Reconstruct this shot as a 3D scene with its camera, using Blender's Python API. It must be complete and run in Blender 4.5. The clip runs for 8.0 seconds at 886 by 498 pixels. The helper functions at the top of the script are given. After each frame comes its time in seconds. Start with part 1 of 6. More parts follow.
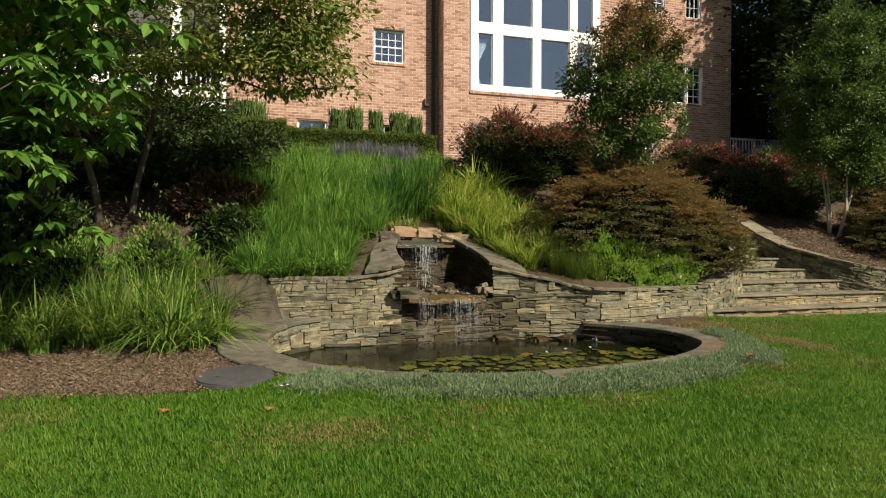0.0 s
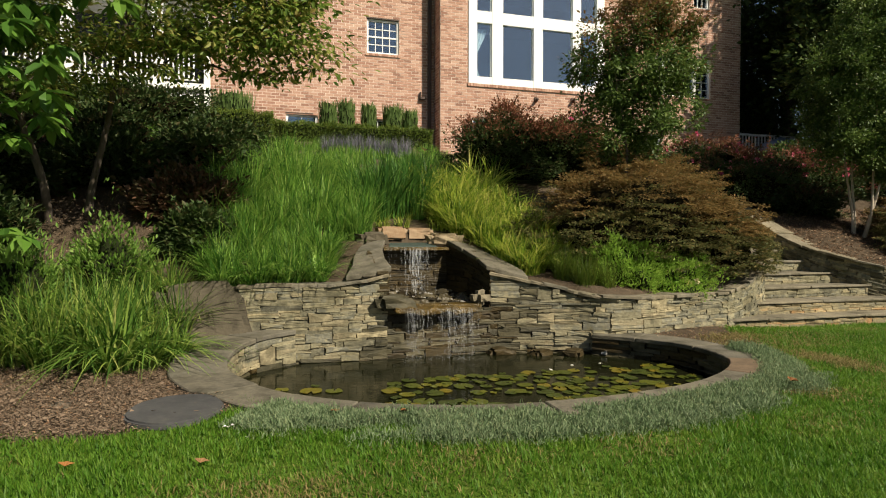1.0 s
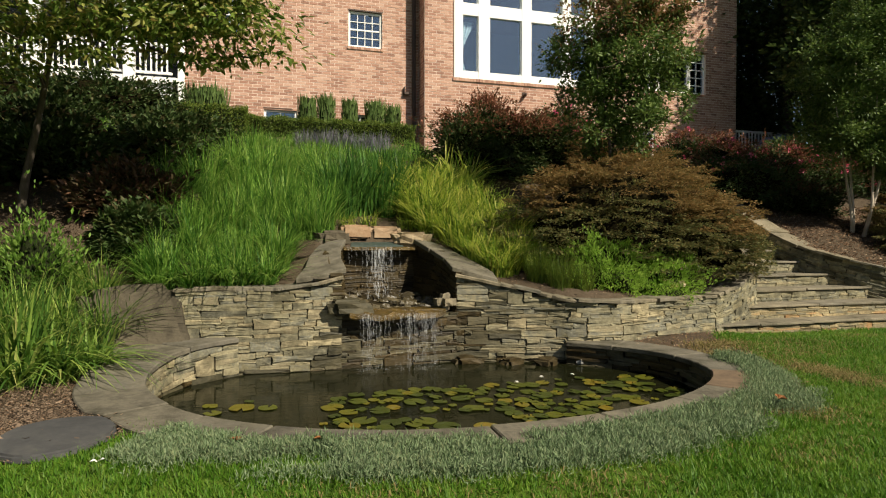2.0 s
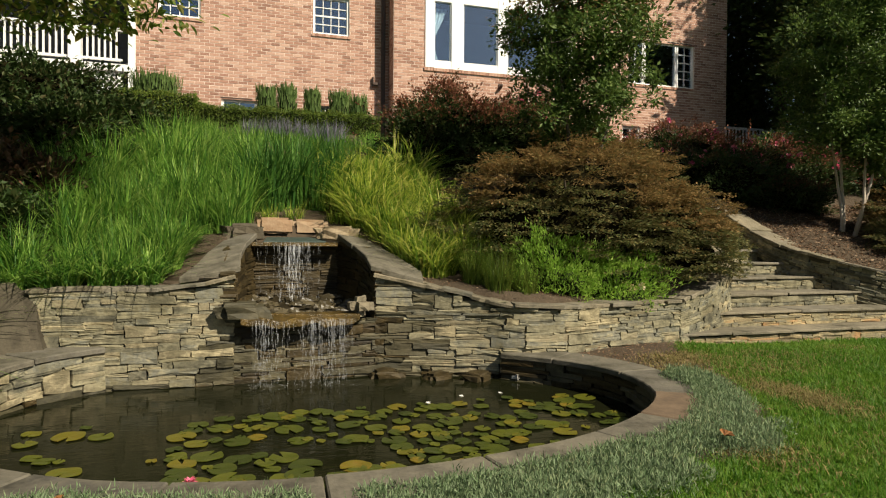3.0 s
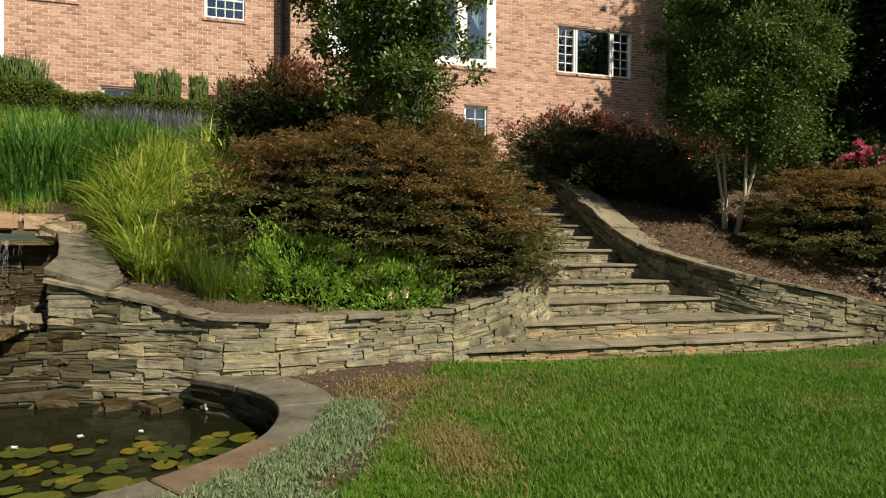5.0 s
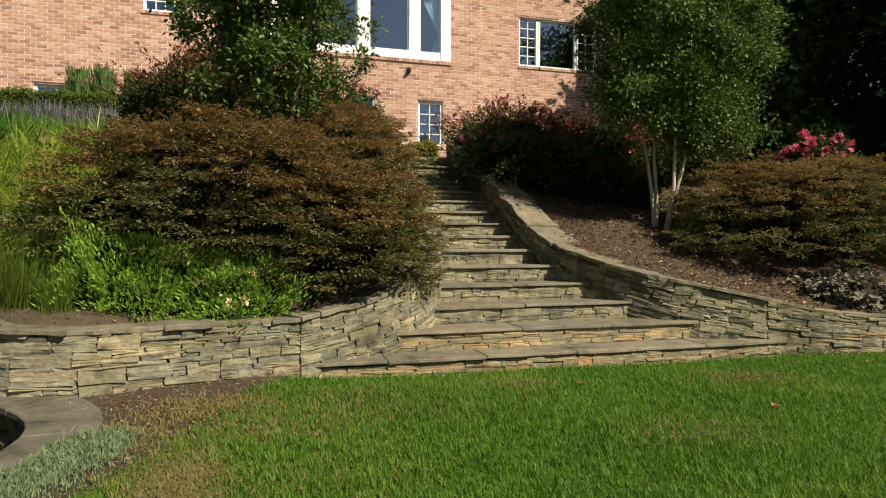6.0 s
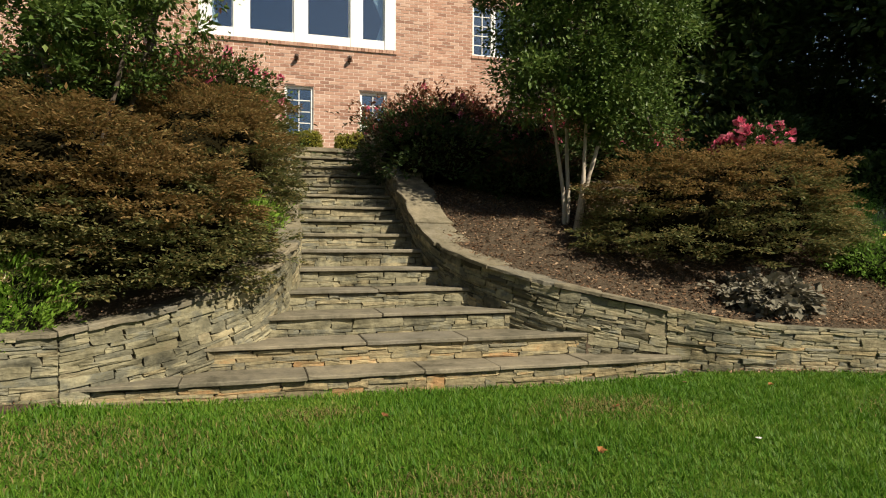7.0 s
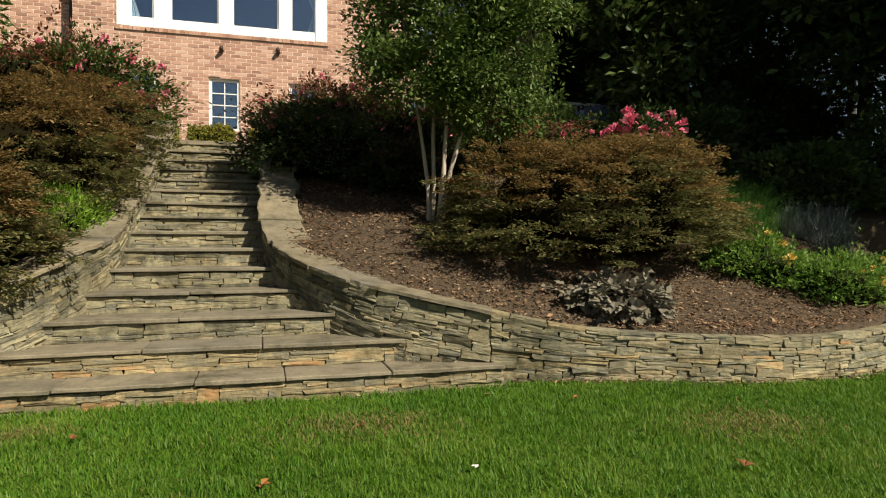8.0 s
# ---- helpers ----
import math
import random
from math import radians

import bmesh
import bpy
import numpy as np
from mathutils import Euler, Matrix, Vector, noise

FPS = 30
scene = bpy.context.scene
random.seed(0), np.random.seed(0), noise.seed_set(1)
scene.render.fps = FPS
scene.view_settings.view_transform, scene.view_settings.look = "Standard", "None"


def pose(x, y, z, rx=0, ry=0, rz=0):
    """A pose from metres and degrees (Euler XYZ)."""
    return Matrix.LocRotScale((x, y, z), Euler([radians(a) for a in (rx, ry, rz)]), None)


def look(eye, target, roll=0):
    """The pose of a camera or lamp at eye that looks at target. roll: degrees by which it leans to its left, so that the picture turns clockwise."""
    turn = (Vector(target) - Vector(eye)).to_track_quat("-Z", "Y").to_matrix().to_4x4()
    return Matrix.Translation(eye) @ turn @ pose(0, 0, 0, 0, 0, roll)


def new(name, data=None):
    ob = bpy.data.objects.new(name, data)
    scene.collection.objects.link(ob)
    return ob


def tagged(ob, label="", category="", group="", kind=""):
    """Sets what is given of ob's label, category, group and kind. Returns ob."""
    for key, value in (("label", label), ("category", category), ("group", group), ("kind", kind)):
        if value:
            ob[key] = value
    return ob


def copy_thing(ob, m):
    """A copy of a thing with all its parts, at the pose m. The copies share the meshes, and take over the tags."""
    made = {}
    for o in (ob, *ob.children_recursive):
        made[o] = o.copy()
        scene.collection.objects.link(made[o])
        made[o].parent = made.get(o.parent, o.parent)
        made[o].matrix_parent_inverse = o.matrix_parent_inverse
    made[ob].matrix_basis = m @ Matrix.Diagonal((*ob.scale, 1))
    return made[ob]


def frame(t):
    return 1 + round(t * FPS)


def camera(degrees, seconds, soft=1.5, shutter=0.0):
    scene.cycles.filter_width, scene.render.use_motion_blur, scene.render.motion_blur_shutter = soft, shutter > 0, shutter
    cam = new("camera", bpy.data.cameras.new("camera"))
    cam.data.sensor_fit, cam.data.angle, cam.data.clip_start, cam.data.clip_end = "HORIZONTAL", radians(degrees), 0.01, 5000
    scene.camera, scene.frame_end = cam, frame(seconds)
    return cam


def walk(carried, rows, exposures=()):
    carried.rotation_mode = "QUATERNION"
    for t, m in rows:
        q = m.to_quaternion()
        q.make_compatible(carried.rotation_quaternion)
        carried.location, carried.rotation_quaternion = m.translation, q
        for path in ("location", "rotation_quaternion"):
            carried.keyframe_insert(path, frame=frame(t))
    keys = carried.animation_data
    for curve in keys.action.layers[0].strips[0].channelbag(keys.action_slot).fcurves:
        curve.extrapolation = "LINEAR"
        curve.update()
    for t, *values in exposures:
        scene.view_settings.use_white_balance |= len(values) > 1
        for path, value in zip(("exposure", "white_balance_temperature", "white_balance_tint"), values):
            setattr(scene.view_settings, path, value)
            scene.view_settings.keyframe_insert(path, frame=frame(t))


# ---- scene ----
cam = camera(70.0, 8.0, soft=1.12)
PATH = [
    (0, (0.0, -0.027, 1.252), (0.6, 1.88, 1.224), 0.1),
    (0.5, (0.201, 0.452, 1.282), (0.799, 2.36, 1.251), 0.1),
    (1, (0.37, 0.795, 1.291), (0.969, 2.703, 1.259), 0.1),
    (1.5, (0.612, 0.989, 1.291), (1.209, 2.897, 1.259), 0.0),
    (3, (2.018, 1.948, 1.199), (2.615, 3.856, 1.176), 0.4),
    (3.5, (2.713, 2.219, 1.194), (3.304, 4.129, 1.172), 0.5),
    (4, (3.391, 2.339, 1.202), (3.977, 4.251, 1.179), 0.4),
    (4.5, (4.047, 2.368, 1.202), (4.633, 4.28, 1.179), 0.4),
    (5, (4.735, 2.297, 1.201), (5.316, 4.211, 1.177), 0.4),
    (6.5, (6.859, 2.762, 1.202), (7.424, 4.681, 1.18), -0.0),
    (7, (7.68, 3.008, 1.192), (8.244, 4.927, 1.17), 0.2),
    (7.5, (8.524, 3.076, 1.191), (9.084, 4.996, 1.167), 0.3),
    (8, (9.35, 3.015, 1.193), (9.905, 4.937, 1.165), 0.1),
]
walk(cam, [(t, look(eye, target, roll)) for t, eye, target, roll in PATH], [(0, 0.43, 6800, 10), (8, 0.43, 6800, 10)])

# ---- world, sun, exposure ----
SUN_EL, SUN_AZ = radians(42), radians(31)      # azimuth from the facade's normal towards +x
SUN_DIR = Vector((math.sin(SUN_AZ) * math.cos(SUN_EL), -math.cos(SUN_AZ) * math.cos(SUN_EL), math.sin(SUN_EL)))
world = bpy.data.worlds.new("sky")
scene.world = world
world.use_nodes = True
sky = world.node_tree.nodes.new("ShaderNodeTexSky")
sky.sky_type, sky.sun_disc = "NISHITA", False
sky.sun_elevation, sky.sun_rotation = SUN_EL, math.atan2(SUN_DIR.x, SUN_DIR.y)
bg = world.node_tree.nodes["Background"]
bg.inputs["Strength"].default_value = 0.05
world.node_tree.links.new(sky.outputs[0], bg.inputs["Color"])
sun = new("sun", bpy.data.lights.new("sun", "SUN"))
sun.data.energy, sun.data.angle, sun.data.color = 5.5, radians(0.5), (1.0, 0.92, 0.77)
sun.matrix_world = look(SUN_DIR * 60, (0, 0, 0))


# ---- materials ----
def ramp(nt, cols, fac):
    r = nt.nodes.new("ShaderNodeValToRGB")
    while len(r.color_ramp.elements) < len(cols):
        r.color_ramp.elements.new(0.5)
    for i, (e, c) in enumerate(zip(r.color_ramp.elements, cols)):
        e.position = i / max(1, len(cols) - 1)
        e.color = (*c, 1)
    nt.links.new(fac, r.inputs[0])
    return r.outputs[0]


def math_node(nt, op, a, b):
    m = nt.nodes.new("ShaderNodeMath")
    m.operation = op
    for s, v in zip(m.inputs, (a, b)):
        if isinstance(v, (int, float)):
            s.default_value = v
        else:
            nt.links.new(v, s)
    return m.outputs[0]


def noise_tex(nt, scale, detail=4, rough=0.6, coord="World", stretch=None):
    tc = nt.nodes.new("ShaderNodeTexCoord")
    out = tc.outputs[coord] if coord != "World" else nt.nodes.new("ShaderNodeNewGeometry").outputs["Position"]
    if stretch:
        mp = nt.nodes.new("ShaderNodeMapping")
        mp.inputs["Scale"].default_value = stretch
        nt.links.new(out, mp.inputs[0])
        out = mp.outputs[0]
    n = nt.nodes.new("ShaderNodeTexNoise")
    n.inputs["Scale"].default_value, n.inputs["Detail"].default_value, n.inputs["Roughness"].default_value = scale, detail, rough
    nt.links.new(out, n.inputs["Vector"])
    return n.outputs["Fac"]


def material(name, cols, scale=8, rough=0.8, bump=0.2, rnd="", rnd_amount=0.6, metal=0.0, spec=0.3, fine=6.0, stretch=None,
             through_light=0.0, dist=0.01):
    """A surface whose colour runs through cols by noise at two scales, and by a random value for each object or island."""
    m = bpy.data.materials.new(name)
    m.use_nodes = True
    nt = m.node_tree
    p = nt.nodes["Principled BSDF"]
    p.inputs["Roughness"].default_value, p.inputs["Metallic"].default_value = rough, metal
    p.inputs["Specular IOR Level"].default_value = spec
    n1, n2 = noise_tex(nt, scale, stretch=stretch), noise_tex(nt, scale * fine, stretch=stretch)
    mix = math_node(nt, "ADD", math_node(nt, "MULTIPLY", n1, 0.65), math_node(nt, "MULTIPLY", n2, 0.35))
    mix = math_node(nt, "ADD", math_node(nt, "MULTIPLY", math_node(nt, "SUBTRACT", mix, 0.5), 2.2), 0.5)
    if rnd:
        src = nt.nodes.new("ShaderNodeObjectInfo" if rnd == "object" else "ShaderNodeNewGeometry")
        val = src.outputs["Random" if rnd == "object" else "Random Per Island"]
        mix = math_node(nt, "ADD", math_node(nt, "MULTIPLY", mix, 1 - rnd_amount), math_node(nt, "MULTIPLY", val, rnd_amount))
    col = ramp(nt, cols, mix)
    nt.links.new(col, p.inputs["Base Color"])
    if bump:
        b = nt.nodes.new("ShaderNodeBump")
        b.inputs["Strength"].default_value, b.inputs["Distance"].default_value = bump, dist
        nt.links.new(n2, b.inputs["Height"])
        nt.links.new(b.outputs[0], p.inputs["Normal"])
    if through_light:
        tr = nt.nodes.new("ShaderNodeBsdfTranslucent")
        nt.links.new(col, tr.inputs["Color"])
        mx = nt.nodes.new("ShaderNodeMixShader")
        mx.inputs[0].default_value = through_light
        nt.links.new(p.outputs[0], mx.inputs[1])
        nt.links.new(tr.outputs[0], mx.inputs[2])
        nt.links.new(mx.outputs[0], nt.nodes["Material Output"].inputs[0])
    return m


def leaf_mat(name, cols, through_light=0.3, rough=0.5, amount=0.75, spec=0.25, scale=1.2):
    return material(name, cols, scale, rough, 0, "island", amount, through_light=through_light, spec=spec)


M = {}


def stone_mat(name, tones, stain, rough=.9, spec=.2, stain_scale=1.7, grain=.35, bump=1.0):
    """Split stone: a tone for each piece, wide weather stains, fine grain and thin bedding layers."""
    m = bpy.data.materials.new(name)
    m.use_nodes = True
    nt = m.node_tree
    p = nt.nodes["Principled BSDF"]
    p.inputs["Roughness"].default_value, p.inputs["Specular IOR Level"].default_value = rough, spec
    rnd = nt.nodes.new("ShaderNodeObjectInfo").outputs["Random"]
    wide, fine = noise_tex(nt, stain_scale, 5, .65), noise_tex(nt, 38, 4, .7)
    local = noise_tex(nt, 9, 4, .65)
    pick = math_node(nt, "ADD", math_node(nt, "MULTIPLY", rnd, .95), math_node(nt, "MULTIPLY", math_node(nt, "SUBTRACT", local, .46), .8))
    col = ramp(nt, tones, pick)
    spread = math_node(nt, "ADD", math_node(nt, "MULTIPLY", math_node(nt, "SUBTRACT", math_node(nt, "ADD", math_node(nt, "MULTIPLY", wide, .65), math_node(nt, "MULTIPLY", local, .35)), .5), 3.4), .55)
    dirt = ramp(nt, stain, spread)
    mx = nt.nodes.new("ShaderNodeMix")
    mx.data_type, mx.blend_type = "RGBA", "MULTIPLY"
    mx.inputs[0].default_value = 1.0
    nt.links.new(col, mx.inputs[6])
    nt.links.new(dirt, mx.inputs[7])
    mg = nt.nodes.new("ShaderNodeMix")
    mg.data_type, mg.blend_type = "RGBA", "MULTIPLY"
    mg.inputs[0].default_value = 1.0
    nt.links.new(mx.outputs[2], mg.inputs[6])
    nt.links.new(ramp(nt, [(1 - grain * 1.6,) * 3, (1, 1, 1), (1 + grain,) * 3], fine), mg.inputs[7])
    nt.links.new(mg.outputs[2], p.inputs["Base Color"])
    beds = noise_tex(nt, 15, 4, .65, stretch=(1, 1, 2.6))
    b = nt.nodes.new("ShaderNodeBump")
    b.inputs["Strength"].default_value, b.inputs["Distance"].default_value = bump, 0.010
    nt.links.new(math_node(nt, "ADD", beds, math_node(nt, "MULTIPLY", fine, .35)), b.inputs["Height"])
    nt.links.new(b.outputs[0], p.inputs["Normal"])
    return m


TONES = [(.125, .123, .098), (.197, .186, .135), (.265, .244, .166), (.174, .176, .149), (.31, .286, .195), (.226, .198, .134), (.36, .315, .205)]
STAIN = [(.38, .37, .32), (.62, .60, .53), (.92, .90, .84), (1.05, 1.0, .92)]
M["stone"] = stone_mat("ledge_stone", TONES, STAIN)
M["stone_low"] = stone_mat("ledge_stone_rusty", TONES[1:] + [(.34, .22, .12)], [(.45, .40, .32), (.85, .78, .66), (1.05, .96, .82)])
# Wet tone, darkened further for the overhang's shade in the niche.
M["stone_wet_shaded"] = stone_mat("wet_shaded_stone", [(.022, .017, .009), (.048, .036, .018), (.075, .056, .028), (.034, .029, .019)], [(.35, .34, .25), (.8, .77, .62), (1.15, 1.05, .82)], .55, .22, 2.4)
M["flag"] = stone_mat("flagstone", [(.082, .079, .068), (.115, .108, .088), (.138, .130, .105), (.108, .105, .094)], [(.35, .34, .29), (.75, .72, .64), (1.05, 1.0, .92), (1.2, 1.14, 1.0)], .88, .2, 2.6, .3, .7)
M["tread"] = stone_mat("tread_slate", [(.125, .12, .098), (.162, .15, .118), (.195, .178, .138), (.153, .147, .127)], [(.42, .40, .34), (.8, .77, .68), (1.1, 1.04, .94), (1.25, 1.17, 1.0)], .86, .2, 2.2, .3, .7)
M["cap"] = stone_mat("cap_slate", [(.115, .108, .086), (.165, .150, .115), (.20, .18, .134), (.145, .14, .12)], [(.40, .38, .32), (.78, .75, .66), (1.08, 1.02, .92), (1.2, 1.12, .98)], .88, .2, 2.4, .35, .9)
M["stone_damp"] = stone_mat("damp_stone", [(.050, .046, .029), (.085, .076, .047), (.125, .110, .070), (.076, .072, .054)], [(.35, .34, .27), (.75, .74, .64), (1.05, 1.0, .88)], .65, .3, 2.0)
M["pale_rock"] = stone_mat("pale_rock", [(.34, .28, .20), (.42, .35, .25)], [(.55, .50, .42), (.9, .86, .78), (1.1, 1.05, .96)], .88, .2, 3.0)
M["moss_slab"] = material("mossy_slab", [(.015, .025, .022), (.03, .048, .04), (.055, .07, .06)], 8, 0.6, 0.4)
M["orange_stone"] = material("ochre_stone", [(.17, .11, .065), (.30, .195, .115), (.38, .275, .175), (.45, .36, .26)], 9, 0.9, 0.9, "object", 0.3, dist=0.006)
M["rust"] = material("algae_stone", [(.014, .010, .004), (.04, .027, .007), (.10, .062, .012), (.19, .125, .03)], 9, 0.35, 0.9, "object", 0.1, spec=0.5, dist=.02)
M["pale_stone"] = material("pale_stone", [(.30, .29, .26), (.45, .44, .41)], 20, 0.8, 0.3)
M["rim_brown"] = material("brown_flag", [(.08, .058, .038), (.135, .095, .06), (.19, .135, .085)], 5, 0.85, 0.4, dist=0.004)
M["slate"] = material("dark_slate", [(.035, .035, .037), (.06, .06, .06), (.09, .087, .08)], 4, 0.75, 0.4, dist=0.004)
M["slab"] = stone_mat("brown_slab", [(.075, .066, .05), (.10, .088, .066)], [(.45, .43, .38), (.85, .82, .74), (1.2, 1.15, 1.05)], .85, .2, 2.2, .3, .8)
M["core"] = material("joint_earth", [(.06, .05, .036), (.11, .092, .066)], 12, 0.95, 0.4)
M["brick"] = material("clay_brick", [(.17, .09, .066), (.33, .182, .13), (.41, .238, .172), (.455, .285, .212), (.54, .37, .285)], 14, 0.88, 0.3, "island", 0.75, dist=0.003)
M["brick_obj"] = material("clay_brick_single", [(.17, .09, .066), (.33, .182, .13), (.41, .238, .172), (.455, .285, .212), (.54, .37, .285)], 14, 0.88, 0.3, "object", 0.75, dist=0.003)
M["mortar"] = material("mortar", [(.63, .52, .44), (.74, .63, .54)], 20, 0.95, 0.3)
M["white"] = material("white_paint", [(.74, .74, .72), (.82, .82, .80)], 5, 0.45, 0.05)
M["roof"] = material("roof_shingle", [(.05, .05, .05), (.10, .10, .10)], 6, 0.9, 0.3)
M["brown_metal"] = material("brown_metal", [(.045, .028, .02), (.07, .045, .035)], 8, 0.5, 0.05)
M["curtain"] = material("curtain", [(.62, .64, .60), (.75, .76, .72)], 6, 0.9, 0.1)
# Near-black and bluish: unlit rooms and reflected sky put into the wall colour.
M["room_shade"] = material("room_wall", [(.035, .04, .05), (.06, .068, .08)], 2, 0.9, 0)
M["bark"] = material("grey_bark", [(.035, .028, .021), (.075, .06, .046), (.135, .112, .085)], 7, 0.9, 0.7, stretch=(1, 1, .25))
M["pale_bark"] = material("crape_bark", [(.22, .18, .13), (.38, .32, .25), (.50, .44, .36)], 6, 0.8, 0.3, stretch=(1, 1, .3))
# Near-black cores: the shade inside the foliage is put into the colour.
M["twigs"] = material("twig_shade", [(.006, .006, .003), (.016, .013, .006)], 14, 1.0, 0.8, spec=0.0)
M["leaf_shade"] = material("leaf_shade_core", [(.010, .014, .006), (.022, .028, .012)], 14, 1.0, 0.8, spec=0.0)
M["blade"] = leaf_mat("lawn_blade", [(.026, .085, .006), (.054, .148, .010), (.092, .210, .017), (.165, .265, .032), (.36, .33, .10)], 0.45, amount=.5, scale=.7)
M["orn"] = leaf_mat("ornamental_blade", [(.018, .058, .012), (.055, .155, .024), (.14, .295, .042), (.285, .45, .085), (.46, .52, .16)], 0.45, amount=.72)
M["orn_y"] = leaf_mat("yellow_blade", [(.035, .085, .012), (.12, .225, .026), (.27, .38, .046), (.54, .58, .11), (.64, .56, .20)], 0.45, amount=.85)
M["daylily"] = leaf_mat("daylily_blade", [(.026, .066, .014), (.078, .175, .03), (.165, .295, .05), (.31, .43, .085), (.48, .46, .17)], 0.48, amount=.85)
M["orn_dark"] = leaf_mat("dark_blade", [(.02, .065, .016), (.05, .14, .026), (.10, .23, .04), (.22, .34, .08)], 0.4)
M["thyme"] = leaf_mat("silver_thyme", [(.088, .14, .06), (.15, .218, .105), (.228, .295, .168), (.235, .26, .125)], 0.3, 0.8, spec=.05)
M["brown_leaf"] = leaf_mat("bronze_leaf", [(.082, .080, .031), (.147, .115, .042), (.212, .137, .051), (.295, .18, .071), (.16, .158, .056)], 0.4, 0.65, spec=.2)
M["bronze_low"] = leaf_mat("bronze_green_leaf", [(.048, .072, .028), (.098, .118, .043), (.15, .152, .053), (.215, .168, .064), (.125, .155, .062)], 0.35, 0.6, spec=.25)
M["wine_leaf"] = leaf_mat("wine_leaf", [(.06, .055, .02), (.13, .065, .03), (.24, .09, .055), (.36, .18, .11)], 0.35, 0.6)
M["rose_leaf"] = leaf_mat("rose_leaf", [(.028, .055, .012), (.05, .09, .02), (.08, .13, .03), (.14, .07, .03)], 0.3, 0.7)
# Darker copies of the wine and rose leaves; rose_dark also carries tree shade.
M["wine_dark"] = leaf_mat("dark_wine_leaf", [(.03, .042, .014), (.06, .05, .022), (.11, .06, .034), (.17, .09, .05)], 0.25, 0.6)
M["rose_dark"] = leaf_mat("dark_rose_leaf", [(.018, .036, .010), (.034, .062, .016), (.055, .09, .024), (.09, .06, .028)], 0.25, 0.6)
M["tree_leaf"] = leaf_mat("tree_leaf", [(.045, .09, .016), (.11, .18, .03), (.20, .28, .05), (.34, .34, .095), (.36, .21, .07)], 0.48)
M["crape_leaf"] = leaf_mat("crape_leaf", [(.034, .068, .014), (.064, .115, .024), (.108, .168, .036), (.165, .205, .058)], 0.3, .48, spec=.3)
M["crape_top"] = leaf_mat("crape_red_leaf", [(.06, .10, .02), (.13, .10, .03), (.21, .10, .045), (.16, .16, .04)], 0.4)
M["magnolia"] = leaf_mat("broad_leaf", [(.032, .085, .014), (.062, .145, .021), (.105, .215, .031), (.17, .29, .05)], 0.3, .36, spec=.5)
M["herb"] = leaf_mat("herb_leaf", [(.11, .225, .028), (.205, .36, .048), (.31, .49, .075), (.46, .60, .14)], 0.5)
# Darker, less yellow copy of the herb leaf.
M["herb_deep"] = leaf_mat("deep_herb_leaf", [(.06, .13, .02), (.11, .21, .035), (.17, .30, .05), (.27, .38, .09)], 0.4)
M["hedge"] = leaf_mat("box_leaf", [(.04, .08, .01), (.075, .125, .016), (.115, .165, .022), (.18, .20, .035)], 0.35)
M["box_olive"] = leaf_mat("olive_box_leaf", [(.095, .11, .015), (.16, .165, .022), (.225, .215, .03), (.31, .26, .05)], 0.35)
M["rosemary"] = leaf_mat("rosemary_leaf", [(.06, .11, .03), (.115, .185, .05), (.19, .26, .085)], 0.35)
M["lavender"] = leaf_mat("lavender", [(.10, .14, .08), (.17, .18, .17), (.22, .20, .28), (.26, .25, .33)], 0.2)
# Darker copy of lavender: the shade it stands in is in the colour.
M["lavender_shaded"] = leaf_mat("shaded_lavender", [(.045, .075, .045), (.07, .10, .075), (.10, .12, .12), (.13, .14, .17)], 0.2)
M["wood_leaf"] = leaf_mat("forest_leaf", [(.020, .040, .012), (.040, .072, .019), (.07, .11, .028), (.115, .15, .04)], 0.3)
M["grey_leaf"] = leaf_mat("felted_grey_leaf", [(.10, .085, .058), (.17, .155, .115), (.25, .235, .185), (.15, .11, .07)], 0.15, 0.9, spec=.05)
M["chip"] = leaf_mat("mulch_chip", [(.038, .021, .011), (.105, .056, .030), (.175, .098, .054), (.285, .18, .105), (.54, .42, .29)], 0.0, 0.9)
M["litter"] = leaf_mat("dry_litter", [(.115, .080, .054), (.15, .107, .073), (.19, .138, .096), (.27, .205, .148)], 0.0, 0.95, spec=.1)
M["pink"] = leaf_mat("pink_petal", [(.42, .05, .11), (.66, .13, .22), (.82, .38, .44)], 0.25)
M["cream"] = leaf_mat("cream_petal", [(.62, .42, .24), (.80, .66, .45), (.85, .78, .62)], 0.2)
M["yellow"] = leaf_mat("yellow_petal", [(.7, .45, .05), (.85, .62, .25)], 0.2)
M["pad"] = material("lily_pad", [(.016, .024, .004), (.030, .042, .005), (.050, .062, .006), (.078, .084, .008), (.115, .098, .009), (.19, .10, .011)], 14, 0.4, 0.15, "object", 0.75, spec=0.4)
M["petal"] = material("lily_petal", [(.75, .72, .66), (.85, .83, .78)], 9, 0.5, 0)
M["fallen"] = material("fallen_leaf", [(.14, .06, .022), (.26, .11, .03), (.20, .13, .065)], 20, 0.8, 0.1, "object", 0.8)
M["straw"] = leaf_mat("straw_blade", [(.13, .135, .04), (.22, .18, .068), (.31, .235, .10)], 0.3, 0.8)
M["pebble"] = material("pebble", [(.012, .009, .004), (.036, .028, .012), (.07, .056, .028), (.12, .10, .06)], 12, 0.45, 0.2, "island", 0.7, spec=0.5)


